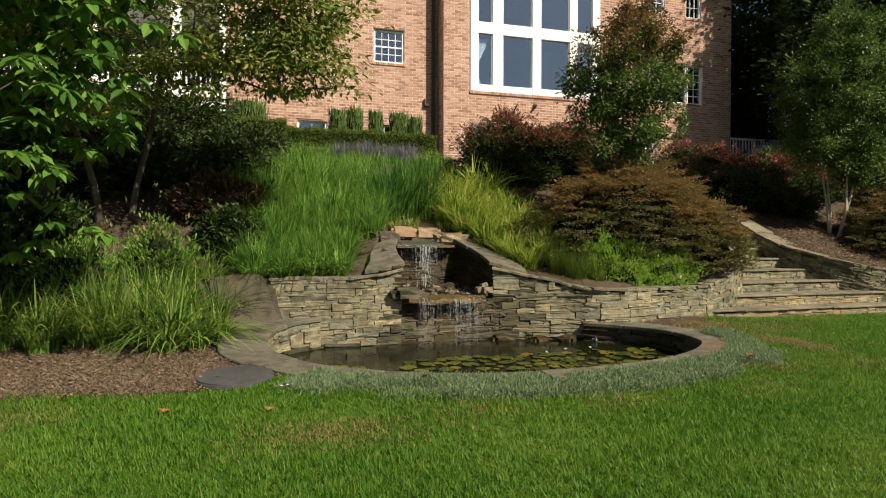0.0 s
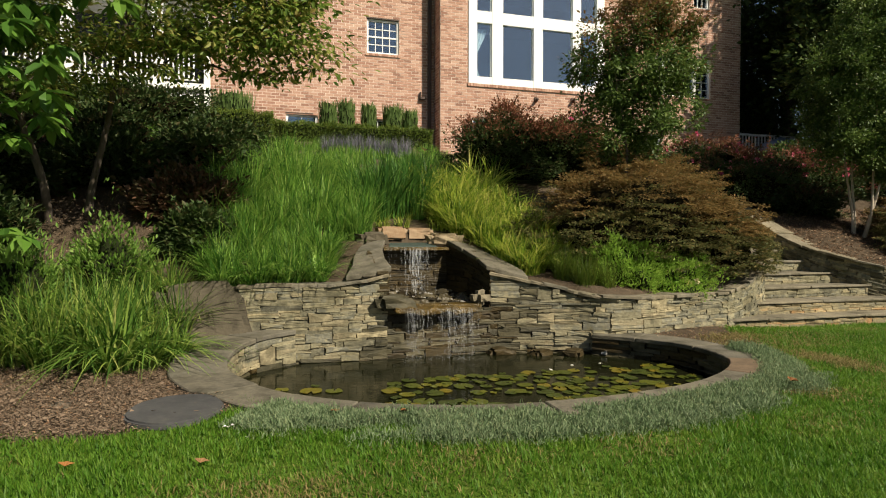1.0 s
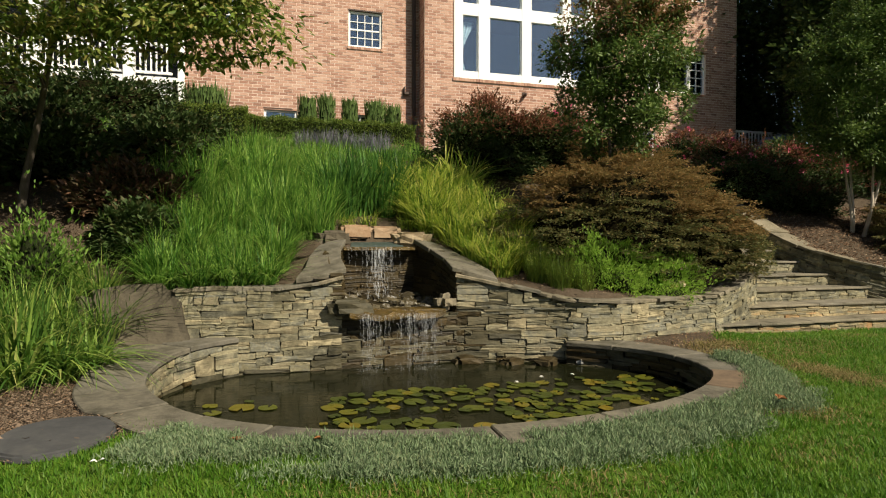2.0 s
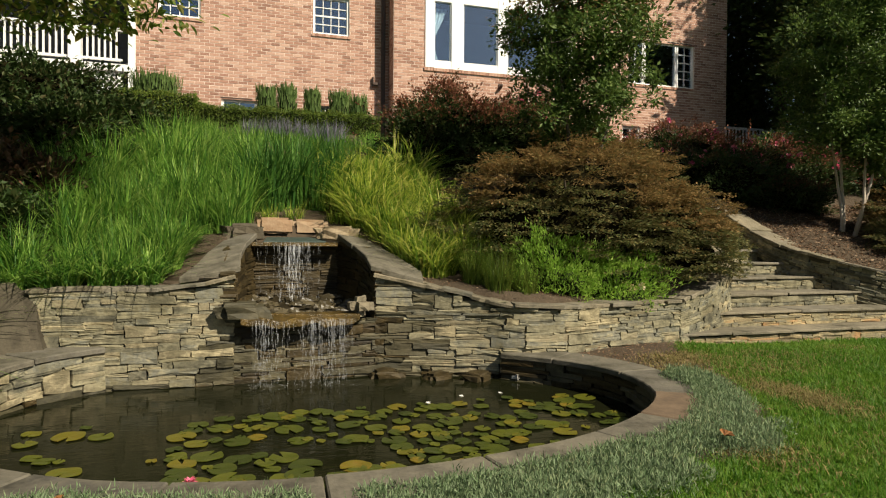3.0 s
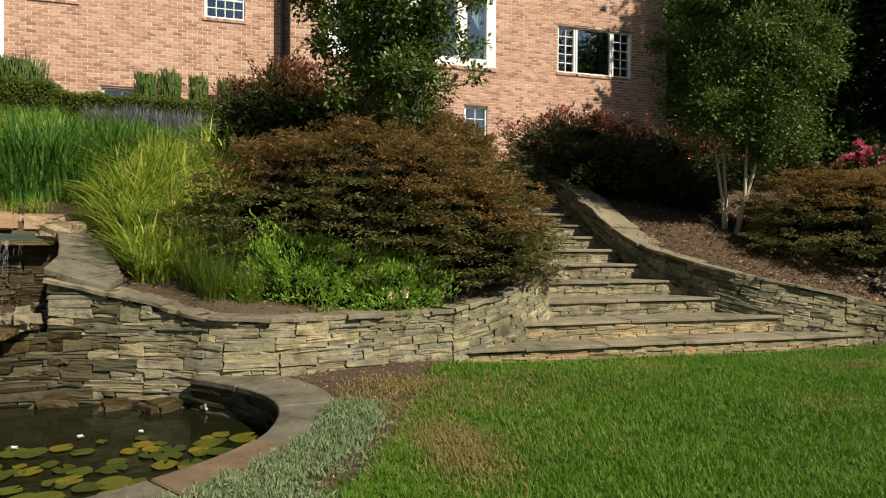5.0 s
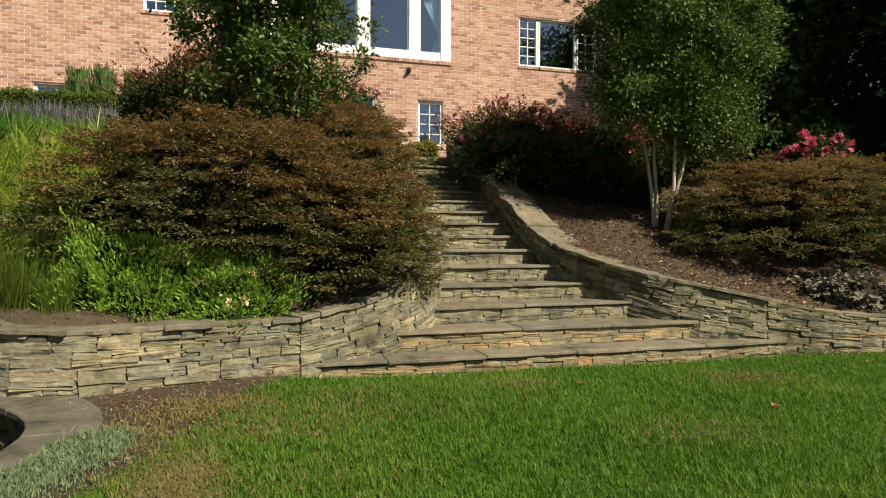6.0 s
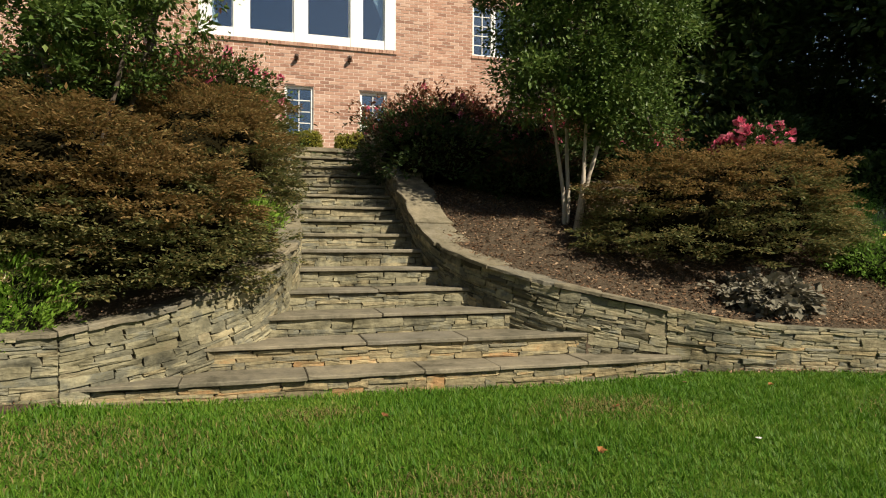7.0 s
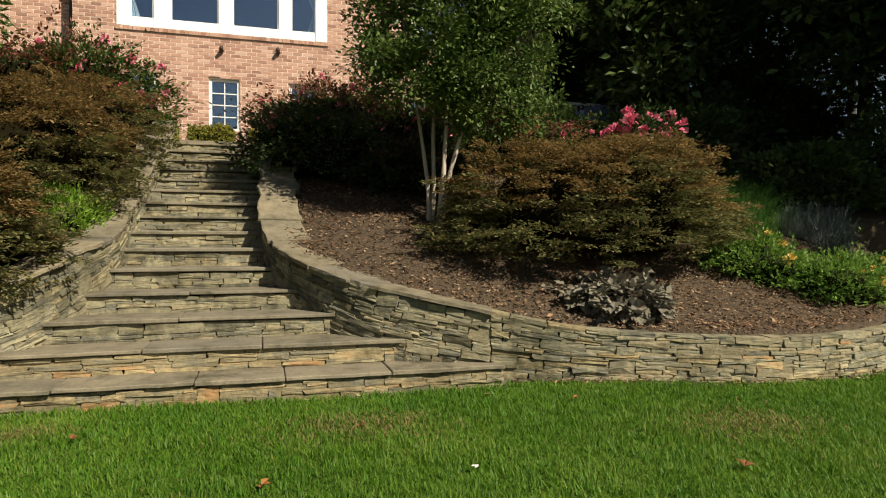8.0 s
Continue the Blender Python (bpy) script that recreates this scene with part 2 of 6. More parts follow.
def glass_mat():
    m = bpy.data.materials.new("window_glass")
    m.use_nodes = True
    nt = m.node_tree
    nt.nodes.remove(nt.nodes["Principled BSDF"])
    tr, gl = nt.nodes.new("ShaderNodeBsdfTransparent"), nt.nodes.new("ShaderNodeBsdfGlossy")
    gl.inputs["Roughness"].default_value = 0.01
    gl.inputs["Color"].default_value = (.76, .88, 1.0, 1)
    tr.inputs["Color"].default_value = (.66, .78, .86, 1)
    lw = nt.nodes.new("ShaderNodeLayerWeight")
    lw.inputs[0].default_value = 0.35
    fac = math_node(nt, "ADD", math_node(nt, "MULTIPLY", lw.outputs["Fresnel"], 0.7), 0.16)
    mx = nt.nodes.new("ShaderNodeMixShader")
    nt.links.new(fac, mx.inputs[0])
    nt.links.new(tr.outputs[0], mx.inputs[1])
    nt.links.new(gl.outputs[0], mx.inputs[2])
    nt.links.new(mx.outputs[0], nt.nodes["Material Output"].inputs[0])
    return m


def water_mat():
    m = bpy.data.materials.new("pond_water")
    m.use_nodes = True
    nt = m.node_tree
    p = nt.nodes["Principled BSDF"]
    p.inputs["Base Color"].default_value = (.009, .010, .004, 1)
    p.inputs["Roughness"].default_value, p.inputs["IOR"].default_value = 0.06, 1.33
    p.inputs["Specular IOR Level"].default_value = 0.14
    b = nt.nodes.new("ShaderNodeBump")
    b.inputs["Strength"].default_value, b.inputs["Distance"].default_value = 0.25, 0.01
    nt.links.new(noise_tex(nt, 6, 2, stretch=(1, 2.5, 1)), b.inputs["Height"])
    nt.links.new(b.outputs[0], p.inputs["Normal"])
    return m


def fall_mat():
    m = bpy.data.materials.new("falling_water")
    m.use_nodes = True
    nt = m.node_tree
    p = nt.nodes["Principled BSDF"]
    p.inputs["Base Color"].default_value, p.inputs["Roughness"].default_value = (.85, .88, .9, 1), 0.15
    tr, mx = nt.nodes.new("ShaderNodeBsdfTransparent"), nt.nodes.new("ShaderNodeMixShader")
    nt.links.new(math_node(nt, "MULTIPLY", noise_tex(nt, 14, 3, stretch=(1, 1, .35)), 0.36), mx.inputs[0])
    nt.links.new(tr.outputs[0], mx.inputs[1])
    nt.links.new(p.outputs[0], mx.inputs[2])
    nt.links.new(mx.outputs[0], nt.nodes["Material Output"].inputs[0])
    return m


def ground_mat():
    """Lawn soil and bark mulch, told apart by the sheet's own attribute."""
    m = bpy.data.materials.new("ground")
    m.use_nodes = True
    nt = m.node_tree
    p = nt.nodes["Principled BSDF"]
    p.inputs["Roughness"].default_value, p.inputs["Specular IOR Level"].default_value = 0.95, 0.1
    n1, n2, n3 = noise_tex(nt, 0.7), noise_tex(nt, 9), noise_tex(nt, 60, 3)
    wide = math_node(nt, "ADD", math_node(nt, "MULTIPLY", n1, 0.4), math_node(nt, "MULTIPLY", n2, 0.6))
    lawn = ramp(nt, [(.030, .058, .008), (.052, .095, .012), (.085, .13, .018), (.14, .125, .045)], wide)
    mulch = ramp(nt, [(.024, .018, .012), (.052, .039, .026), (.095, .072, .049), (.18, .145, .103)],
                 math_node(nt, "ADD", math_node(nt, "MULTIPLY", n2, 0.45), math_node(nt, "MULTIPLY", n3, 0.55)))
    at = nt.nodes.new("ShaderNodeAttribute")
    at.attribute_name = "bed"
    mx = nt.nodes.new("ShaderNodeMix")
    mx.data_type = "RGBA"
    nt.links.new(at.outputs["Fac"], mx.inputs[0])
    nt.links.new(lawn, mx.inputs[6])
    nt.links.new(mulch, mx.inputs[7])
    nt.links.new(mx.outputs[2], p.inputs["Base Color"])
    b = nt.nodes.new("ShaderNodeBump")
    b.inputs["Strength"].default_value, b.inputs["Distance"].default_value = 0.7, 0.02
    nt.links.new(n3, b.inputs["Height"])
    nt.links.new(b.outputs[0], p.inputs["Normal"])
    return m


M["tarp"] = material("blue_cover", [(.10, .14, .22), (.16, .21, .31), (.24, .30, .40)], 4, 0.6, 0.3)
M["glass"], M["water"], M["fall"], M["ground"] = glass_mat(), water_mat(), fall_mat(), ground_mat()


# ---- mesh helpers ----


def mesh_np(name, verts, faces, mat, smooth=False):
    """A mesh from arrays: verts (n, 3), faces (m, k)."""
    verts, faces = np.asarray(verts, np.float32), np.asarray(faces, np.int32)
    me = bpy.data.meshes.new(name)
    me.vertices.add(len(verts))
    me.vertices.foreach_set("co", verts.ravel())
    k = faces.shape[1]
    me.loops.add(faces.size)
    me.loops.foreach_set("vertex_index", faces.ravel())
    me.polygons.add(len(faces))
    me.polygons.foreach_set("loop_start", np.arange(0, faces.size, k, dtype=np.int32))
    me.polygons.foreach_set("loop_total", np.full(len(faces), k, np.int32))
    me.update(calc_edges=True)
    me.polygons.foreach_set("use_smooth", np.full(len(faces), smooth, bool))
    me.materials.append(mat)
    return me


def thing(name, at=(0, 0, 0), label="", category="", group="", kind="", turn=0):
    ob = new(name)
    ob.empty_display_size = 0.1
    ob.matrix_basis = pose(*at, 0, 0, turn)
    return tagged(ob, label, category, group, kind)


def hang(name, me, parent, label=""):
    """Links a mesh as a part, in its parent's own coordinates."""
    ob = new(name, me)
    ob.parent = parent
    return tagged(ob, label)


def part(name, bm, mat, parent, label="", smooth=False):
    me = bpy.data.meshes.new(name)
    bm.to_mesh(me)
    bm.free()
    me.materials.append(mat)
    for p in me.polygons:
        p.use_smooth = smooth
    return hang(name, me, parent, label)


def boxes(specs, bevel=0.0):
    """A bmesh of boxes, each (x0, y0, z0, x1, y1, z1)."""
    bm = bmesh.new()
    for x0, y0, z0, x1, y1, z1 in specs:
        bmesh.ops.create_cube(bm, size=1, matrix=Matrix.Translation(((x0 + x1) / 2, (y0 + y1) / 2, (z0 + z1) / 2)) @ Matrix.Diagonal((x1 - x0, y1 - y0, z1 - z0, 1)))
    if bevel:
        bmesh.ops.bevel(bm, geom=bm.edges[:], offset=bevel, segments=1, affect="EDGES")
    return bm


def tube(path, radii, sides=7):
    """Arrays of a tapered tube along a path."""
    path = np.asarray(path, float)
    vs, fs = [], []
    for i, (c, r) in enumerate(zip(path, radii)):
        d = path[min(i + 1, len(path) - 1)] - path[max(i - 1, 0)]
        d /= np.linalg.norm(d) + 1e-9
        a = np.cross(d, (0.3, 0.9, 0.1))
        a /= np.linalg.norm(a) + 1e-9
        b = np.cross(d, a)
        for k in range(sides):
            th = 2 * math.pi * k / sides
            vs.append(c + r * (a * math.cos(th) + b * math.sin(th)))
    for i in range(len(path) - 1):
        for k in range(sides):
            k2 = (k + 1) % sides
            fs.append((i * sides + k, i * sides + k2, (i + 1) * sides + k2, (i + 1) * sides + k))
    return np.array(vs), np.array(fs)


def join(pieces):
    vs, fs, n = [], [], 0
    for v, f in pieces:
        vs.append(v)
        fs.append(f + n)
        n += len(v)
    return np.concatenate(vs), np.concatenate(fs)


def unit(v):
    return v / (np.linalg.norm(v, axis=1, keepdims=True) + 1e-9)


def leaves(p, d, n, length, width, fold=0.15):
    """Arrays of folded pointed leaves at points p, along d, with faces towards n."""
    d = unit(d)
    s = unit(np.cross(d, n))
    n = np.cross(s, d)
    length, width = np.broadcast_to(length, (len(p),))[:, None], np.broadcast_to(width, (len(p),))[:, None]
    mid = p + d * length * 0.45
    v = np.stack([p, mid + s * width / 2 + n * width * fold, p + d * length, mid - s * width / 2 + n * width * fold], 1).reshape(-1, 3)
    i = np.arange(len(p))[:, None] * 4
    return v, np.concatenate([i + [0, 1, 2], i + [0, 2, 3]])


def oval_leaves(p, d, n, length, width, fold=0.18, bend=.12):
    """Arrays of pointed oval leaves, folded along the midrib and bent down to the tip."""
    d = unit(d)
    s = unit(np.cross(d, n))
    n = np.cross(s, d)
    length, width = np.broadcast_to(length, (len(p),))[:, None], np.broadcast_to(width, (len(p),))[:, None]
    rows = []
    for t, w in ((0, 0), (.30, .46), (.68, .40), (1, 0)):
        c = p + d * length * t - n * length * bend * t * t
        rows += [c] if w == 0 else [c - s * width * w + n * width * fold, c, c + s * width * w + n * width * fold]
    v = np.stack(rows, 1).reshape(-1, 3)
    i = np.arange(len(p))[:, None] * 8
    tri = [(0, 3, 2), (0, 2, 1), (2, 3, 6), (2, 6, 5), (1, 2, 5), (1, 5, 4), (5, 6, 7), (4, 5, 7)]
    return v, np.concatenate([i + np.array(q) for q in tri])


def blades(p, az, height, lean, width, segs=4, curl=0.45):
    """Arrays of tapering, arching blades that grow from points p."""
    n = len(p)
    out = np.stack([np.cos(az), np.sin(az), np.zeros(n)], 1)
    side = np.stack([-np.sin(az), np.cos(az), np.zeros(n)], 1)
    height, lean, width = [np.broadcast_to(a, (n,))[:, None] for a in (height, lean, width)]
    vs = []
    for k in range(segs + 1):
        t = k / segs
        c = p + out * height * lean * t ** 1.8 + np.array([0, 0, 1.0]) * height * (t - curl * lean * t ** 2.4)
        w = width / 2 * (1 - t ** 2) if k < segs else width * 0
        vs += [c + side * w, c - side * w] if k < segs else [c]
    v = np.stack(vs, 1).reshape(-1, 3)
    m = 2 * segs + 1
    tri = []
    for k in range(segs - 1):
        a = 2 * k
        tri += [(a, a + 1, a + 3), (a, a + 3, a + 2)]
    tri.append((2 * segs - 2, 2 * segs - 1, 2 * segs))
    f = (np.arange(n)[:, None, None] * m + np.array(tri)[None]).reshape(-1, 3)
    return v, f


def spline(pts, per=8):
    """Catmull-Rom through rows of any width."""
    p = np.asarray(pts, float)
    p = np.vstack([2 * p[0] - p[1], p, 2 * p[-1] - p[-2]])
    out = []
    for i in range(1, len(p) - 2):
        for t in np.arange(per) / per:
            a, b, c, d = p[i - 1:i + 3]
            out.append(0.5 * (2 * b + (c - a) * t + (2 * a - 5 * b + 4 * c - d) * t * t + (3 * b - a - 3 * c + d) * t ** 3))
    out.append(p[-2])
    return np.array(out)


def lumpy(center, size, seed, lumps=0.18, res=20, freq=1.6, flat=0.0):
    """Arrays of an uneven dome or ball."""
    vs, fs = [], []
    for i in range(res + 1):
        th = math.pi * i / res
        for k in range(res * 2):
            ph = math.pi * k / res
            d = Vector((math.sin(th) * math.cos(ph), math.sin(th) * math.sin(ph), math.cos(th)))
            r = 1 + lumps * (noise.noise(d * freq + Vector((seed, seed * 2, 0))) + 0.5 * noise.noise(d * freq * 2.7 + Vector((0, seed, 5))))
            z = d.z * r
            vs.append((center[0] + d.x * r * size[0], center[1] + d.y * r * size[1], center[2] + (z if z > -flat else -flat) * size[2]))
    w = res * 2
    for i in range(res):
        for k in range(w):
            fs.append((i * w + k, (i + 1) * w + k, (i + 1) * w + (k + 1) % w, i * w + (k + 1) % w))
    return np.array(vs), np.array(fs)


# ---- plan of the ground, the pond and the walls ----
def rim_rise(x, y):
    """How far the pond's rim climbs where it runs up to the wall."""
    t = min(1, max(0, (y - 6.2) / 1.6)) * min(1, max(0, (1.9 - x) / .8))
    return .125 * t * t * (3 - 2 * t)


POND = [(4.30, 7.42), (4.62, 7.08), (4.86, 6.68), (4.92, 6.25), (4.78, 5.72), (4.38, 5.28), (3.75, 4.93), (3.12, 4.78), (2.48, 4.74),
        (1.90, 4.81), (1.37, 4.98), (0.87, 5.31), (0.54, 5.70), (0.32, 6.16), (0.20, 6.62), (0.26, 7.10), (0.47, 7.50), (0.90, 7.86)]
INNER = spline(POND, 4)
RIM_Z, WATER_Z = 0.165, -0.085
POOL = np.vstack([INNER, [(1.5, 7.92), (2.5, 7.97), (3.3, 7.96), (3.9, 7.74)]])
# face lines: x, y, top, foot
WALL_LEFT = spline([(0.30, 7.98, .79, -.3), (0.9, 7.90, .79, -.3), (1.5, 7.86, .81, -.3), (1.93, 7.86, .90, -.3)], 8)
WALL_FALL = spline([(1.90, 7.88, .46, -.3), (2.5, 7.90, .45, -.3), (3.27, 7.93, .46, -.3)], 6)
NICHE_L = spline([(1.94, 7.86, .91, .40), (1.95, 8.25, 1.03, .40), (2.00, 8.60, 1.13, .40), (2.12, 8.95, 1.19, .40)], 4)
NICHE_B = spline([(2.10, 8.97, 1.14, .40), (3.02, 9.03, 1.14, .40)], 4)
NICHE_R = spline([(3.00, 9.03, 1.19, .40), (3.13, 8.65, 1.14, .40), (3.19, 8.3, 1.03, .40), (3.21, 7.93, .91, .40)], 4)
WALL_MID = spline([(3.21, 7.93, .90, -.3), (3.7, 7.76, .79, -.3), (4.15, 7.58, .68, -.3), (4.5, 7.40, .61, -.2), (4.95, 7.33, .60, .0), (5.5, 7.45, .60, .05),
                   (6.0, 7.55, .60, .1), (6.45, 7.62, .61, .1)], 6)
CHEEK_L = spline([(6.45, 7.62, .61, .1), (7.0, 7.86, .70, .15), (7.4, 8.06, .81, .25), (7.70, 8.30, .93, .35), (7.92, 8.75, 1.10, .5), (8.06, 9.2, 1.20, .7),
                  (8.10, 9.6, 1.32, .9), (8.10, 10.4, 1.68, 1.2), (8.10, 11.6, 2.24, 1.75), (8.10, 13.35, 3.0, 2.5)], 6)
CHEEK_R = spline([(9.38, 13.35, 3.0, 2.5), (9.37, 11.6, 2.3, 1.75), (9.36, 10.4, 1.74, 1.2), (9.38, 9.7, 1.40, .9), (9.46, 9.25, 1.20, .7), (9.64, 8.86, 1.06, .5),
                  (9.92, 8.44, .93, .35), (10.34, 8.06, .80, .2), (11.12, 7.76, .63, .05)], 6)
WALL_RIGHT = spline([(11.12, 7.76, .63, .0), (11.8, 7.50, .50, 0), (12.5, 7.27, .45, 0), (13.1, 7.12, .43, -.02), (13.65, 7.08, .42, -.02), (14.4, 7.16, .43, -.02),
                     (15.2, 7.5, .45, -.02), (16.2, 8.3, .5, 0), (17.0, 9.4, .6, .2)], 6)
STEP_Y = [7.68, 8.03, 8.43, 8.85, 9.25, 9.65] + [9.65 + .395 * k for k in range(1, 10)]
STEP_Z = [.215, .395, .57, .75, .93, 1.11] + [1.11 + .171 * k for k in range(1, 10)]


def smooth(a, b, x):
    t = np.clip((x - a) / (b - a), 0, 1)
    return t * t * (3 - 2 * t)


def inside(poly, x, y):
    hit = np.zeros(np.shape(x), bool)
    for (x0, y0), (x1, y1) in zip(poly, np.roll(poly, -1, 0)):
        if y0 != y1:
            hit ^= ((y0 > y) != (y1 > y)) & (x < (x1 - x0) * (y - y0) / (y1 - y0) + x0)
    return hit


def lawn_z(x, y):
    z = 0.125 + 0.02 * np.clip(y - 5.5, -6, 3) * np.where(y > 5.5, smooth(4.4, 6.2, x), 1) - 0.012 * np.clip(x - 6, 0, 8)
    return z - .055 * smooth(6.7, 7.5, y) * smooth(6.2, 6.9, x) * (1 - smooth(10.8, 12.2, x))


FRONT = np.vstack([WALL_LEFT[:, :2], WALL_MID[:, :2], [(7.2, 7.75), (9.0, 7.72)], WALL_RIGHT[:, :2], [(40, 12.0)]])


def bed_z(x, y):
    """The planted slope behind the walls."""
    left = np.interp(y, [7.8, 8.4, 9.6, 13.2, 16.2, 18.4, 60], [.72, .84, 1.36, 2.75, 3.6, 3.9, 4.4])
    right = np.interp(y, [7.2, 7.9, 8.8, 9.7, 13.2, 15, 17.8, 60], [.46, .60, 1.0, 1.33, 2.74, 2.85, 3.05, 3.3])
    far = np.interp(y, [7.0, 7.7, 8.6, 9.7, 12, 14.5, 60], [.40, .47, .90, 1.42, 2.2, 2.7, 3.2])
    left = left + .17 * np.exp(-((x - 2.55) / .95) ** 4) * smooth(8.0, 8.5, y) * (1 - smooth(9.0, 9.8, y))
    z = left + (right - left) * smooth(4.2, 6.0, x)
    return z + (far - z) * smooth(9.2, 11.5, x)


def ground_z(x, y):
    x, y = np.asarray(x, float), np.asarray(y, float)
    low, high = lawn_z(x, y), bed_z(x, y)
    line = np.interp(x, FRONT[:, 0], FRONT[:, 1]) + 0.10
    z = low + (high - low) * np.clip((y - line) / 0.16, 0, 1)
    ramp_l = low + (np.maximum(high, low + .1) + .25 * smooth(8, 9.4, y) - low) * smooth(6.9, 9.4, y)
    z = ramp_l + (z - ramp_l) * smooth(-0.6, 0.25, x)
    # shelf of the waterfall
    rec = (x > 1.85) & (x < 3.3) & (y > 7.95) & (y < 9.12)
    z = np.where(rec, 0.30, z)
    z = np.where((x > 2.0) & (x < 3.1) & (y >= 9.12) & (y < 9.44), 1.02, z)
    # under the stairs
    xl = np.interp(y, CHEEK_L[:, 1], CHEEK_L[:, 0])
    xr = np.interp(y, CHEEK_R[::-1, 1], CHEEK_R[::-1, 0])
    st = (y > 7.6) & (y < 13.3) & (x > xl - .10) & (x < xr + .10)
    z = np.where(st, np.interp(y, STEP_Y, STEP_Z) - 0.33, z)
    landing = smooth(12.9, 13.3, y) * (1 - smooth(17.5, 18, y)) * smooth(7.6, 8.1, x) * (1 - smooth(9.4, 9.9, x))
    z = z + (2.68 - z) * landing * (y > 13.25)
    back = (x > .85) & (x < 4.25) & (y > 7.2) & (y < line + .02)
    wide = (POOL - (2.57, 6.2)) * 1.055 + (2.57, 6.2)
    return np.where(inside(wide, x, y) & (y < line + .06) | back, -0.6, z)


def gz(x, y):
    return float(ground_z(np.array([x]), np.array([y]))[0])


def bedness(x, y):
    """1 where mulch lies, 0 where the lawn grows."""
    line = np.interp(x, FRONT[:, 0], FRONT[:, 1])
    wob = 0.12 * np.sin(x * 2.3) + 0.08 * np.sin(x * 5.1 + 1)
    strip = np.where(x > 6.4, .06 + .05 * np.sin(x * 1.7 + 1) * np.sin(x * 4.3), 0.02)
    b = np.where(y > line - np.maximum(strip, .02), 1.0, 0.0)
    left_edge = np.interp(x, [-6, -2.2, -.7, -.2, .35, .7], [5.3, 5.2, 5.02, 5.05, 5.3, 9])
    b = np.maximum(b, ((y > left_edge + wob * .5) & (x < .75)).astype(float))
    right_edge = np.interp(x, [4.2, 4.8, 5.24, 5.75, 6.2, 6.6], [4.6, 4.72, 5.2, 6.2, 7.2, 7.6])
    b = np.maximum(b, ((y > right_edge + wob * .4) & (x > 4.2) & (x < 6.6)).astype(float))
    return b


def steps_of(stops, sizes):
    out = []
    for (a, b), s in zip(zip(stops, stops[1:]), sizes):
        out += list(np.linspace(a, b, max(2, round((b - a) / s)) + 1)[:-1])
    return np.array(out + [stops[-1]])


def build_ground():
    xs = steps_of([-400, -80, -20, -6, 17.5, 40, 100, 400], [80, 10, 1.5, .085, 1.5, 10, 80])
    ys = steps_of([-400, -60, -8, 2, 10.2, 19, 45, 400], [80, 8, 1.0, .07, .2, 2, 60])
    gx, gy = np.meshgrid(xs, ys)
    z = ground_z(gx, gy)
    bump = np.array([noise.noise(Vector((a * 1.3, b * 1.3, 0))) for a, b in zip(gx.ravel(), gy.ravel())]).reshape(gx.shape) if gx.size < 60000 else 0.3 * np.sin(gx * 1.7 + np.sin(gy * 1.3)) * np.sin(gy * 1.9)
    b = bedness(gx, gy)
    z = z + bump * (0.008 + 0.02 * b)
    v = np.stack([gx, gy, z], 2).reshape(-1, 3)
    nx = len(xs)
    i, j = np.meshgrid(np.arange(nx - 1), np.arange(len(ys) - 1))
    a = (j * nx + i).ravel()
    me = mesh_np("ground", v, np.stack([a, a + 1, a + nx + 1, a + nx], 1), M["ground"], True)
    at = me.attributes.new("bed", "FLOAT", "POINT")
    at.data.foreach_set("value", b.ravel().astype(np.float32))
    tagged(new("ground", me), "lawn and bark-mulched slope rising towards the brick house", "ground", kind="structure")


build_ground()

# pond water
wm = bmesh.new()
wm.faces.new([wm.verts.new((x, y, WATER_Z)) for x, y in POOL])
bmesh.ops.recalc_face_normals(wm, faces=wm.faces[:])
me = bpy.data.meshes.new("water")
if wm.faces[:][0].normal.z < 0:
    bmesh.ops.reverse_faces(wm, faces=wm.faces[:])
wm.to_mesh(me)
wm.free()
me.materials.append(M["water"])
tagged(new("water", me), "dark still pond water with lily pads", "water", kind="structure")


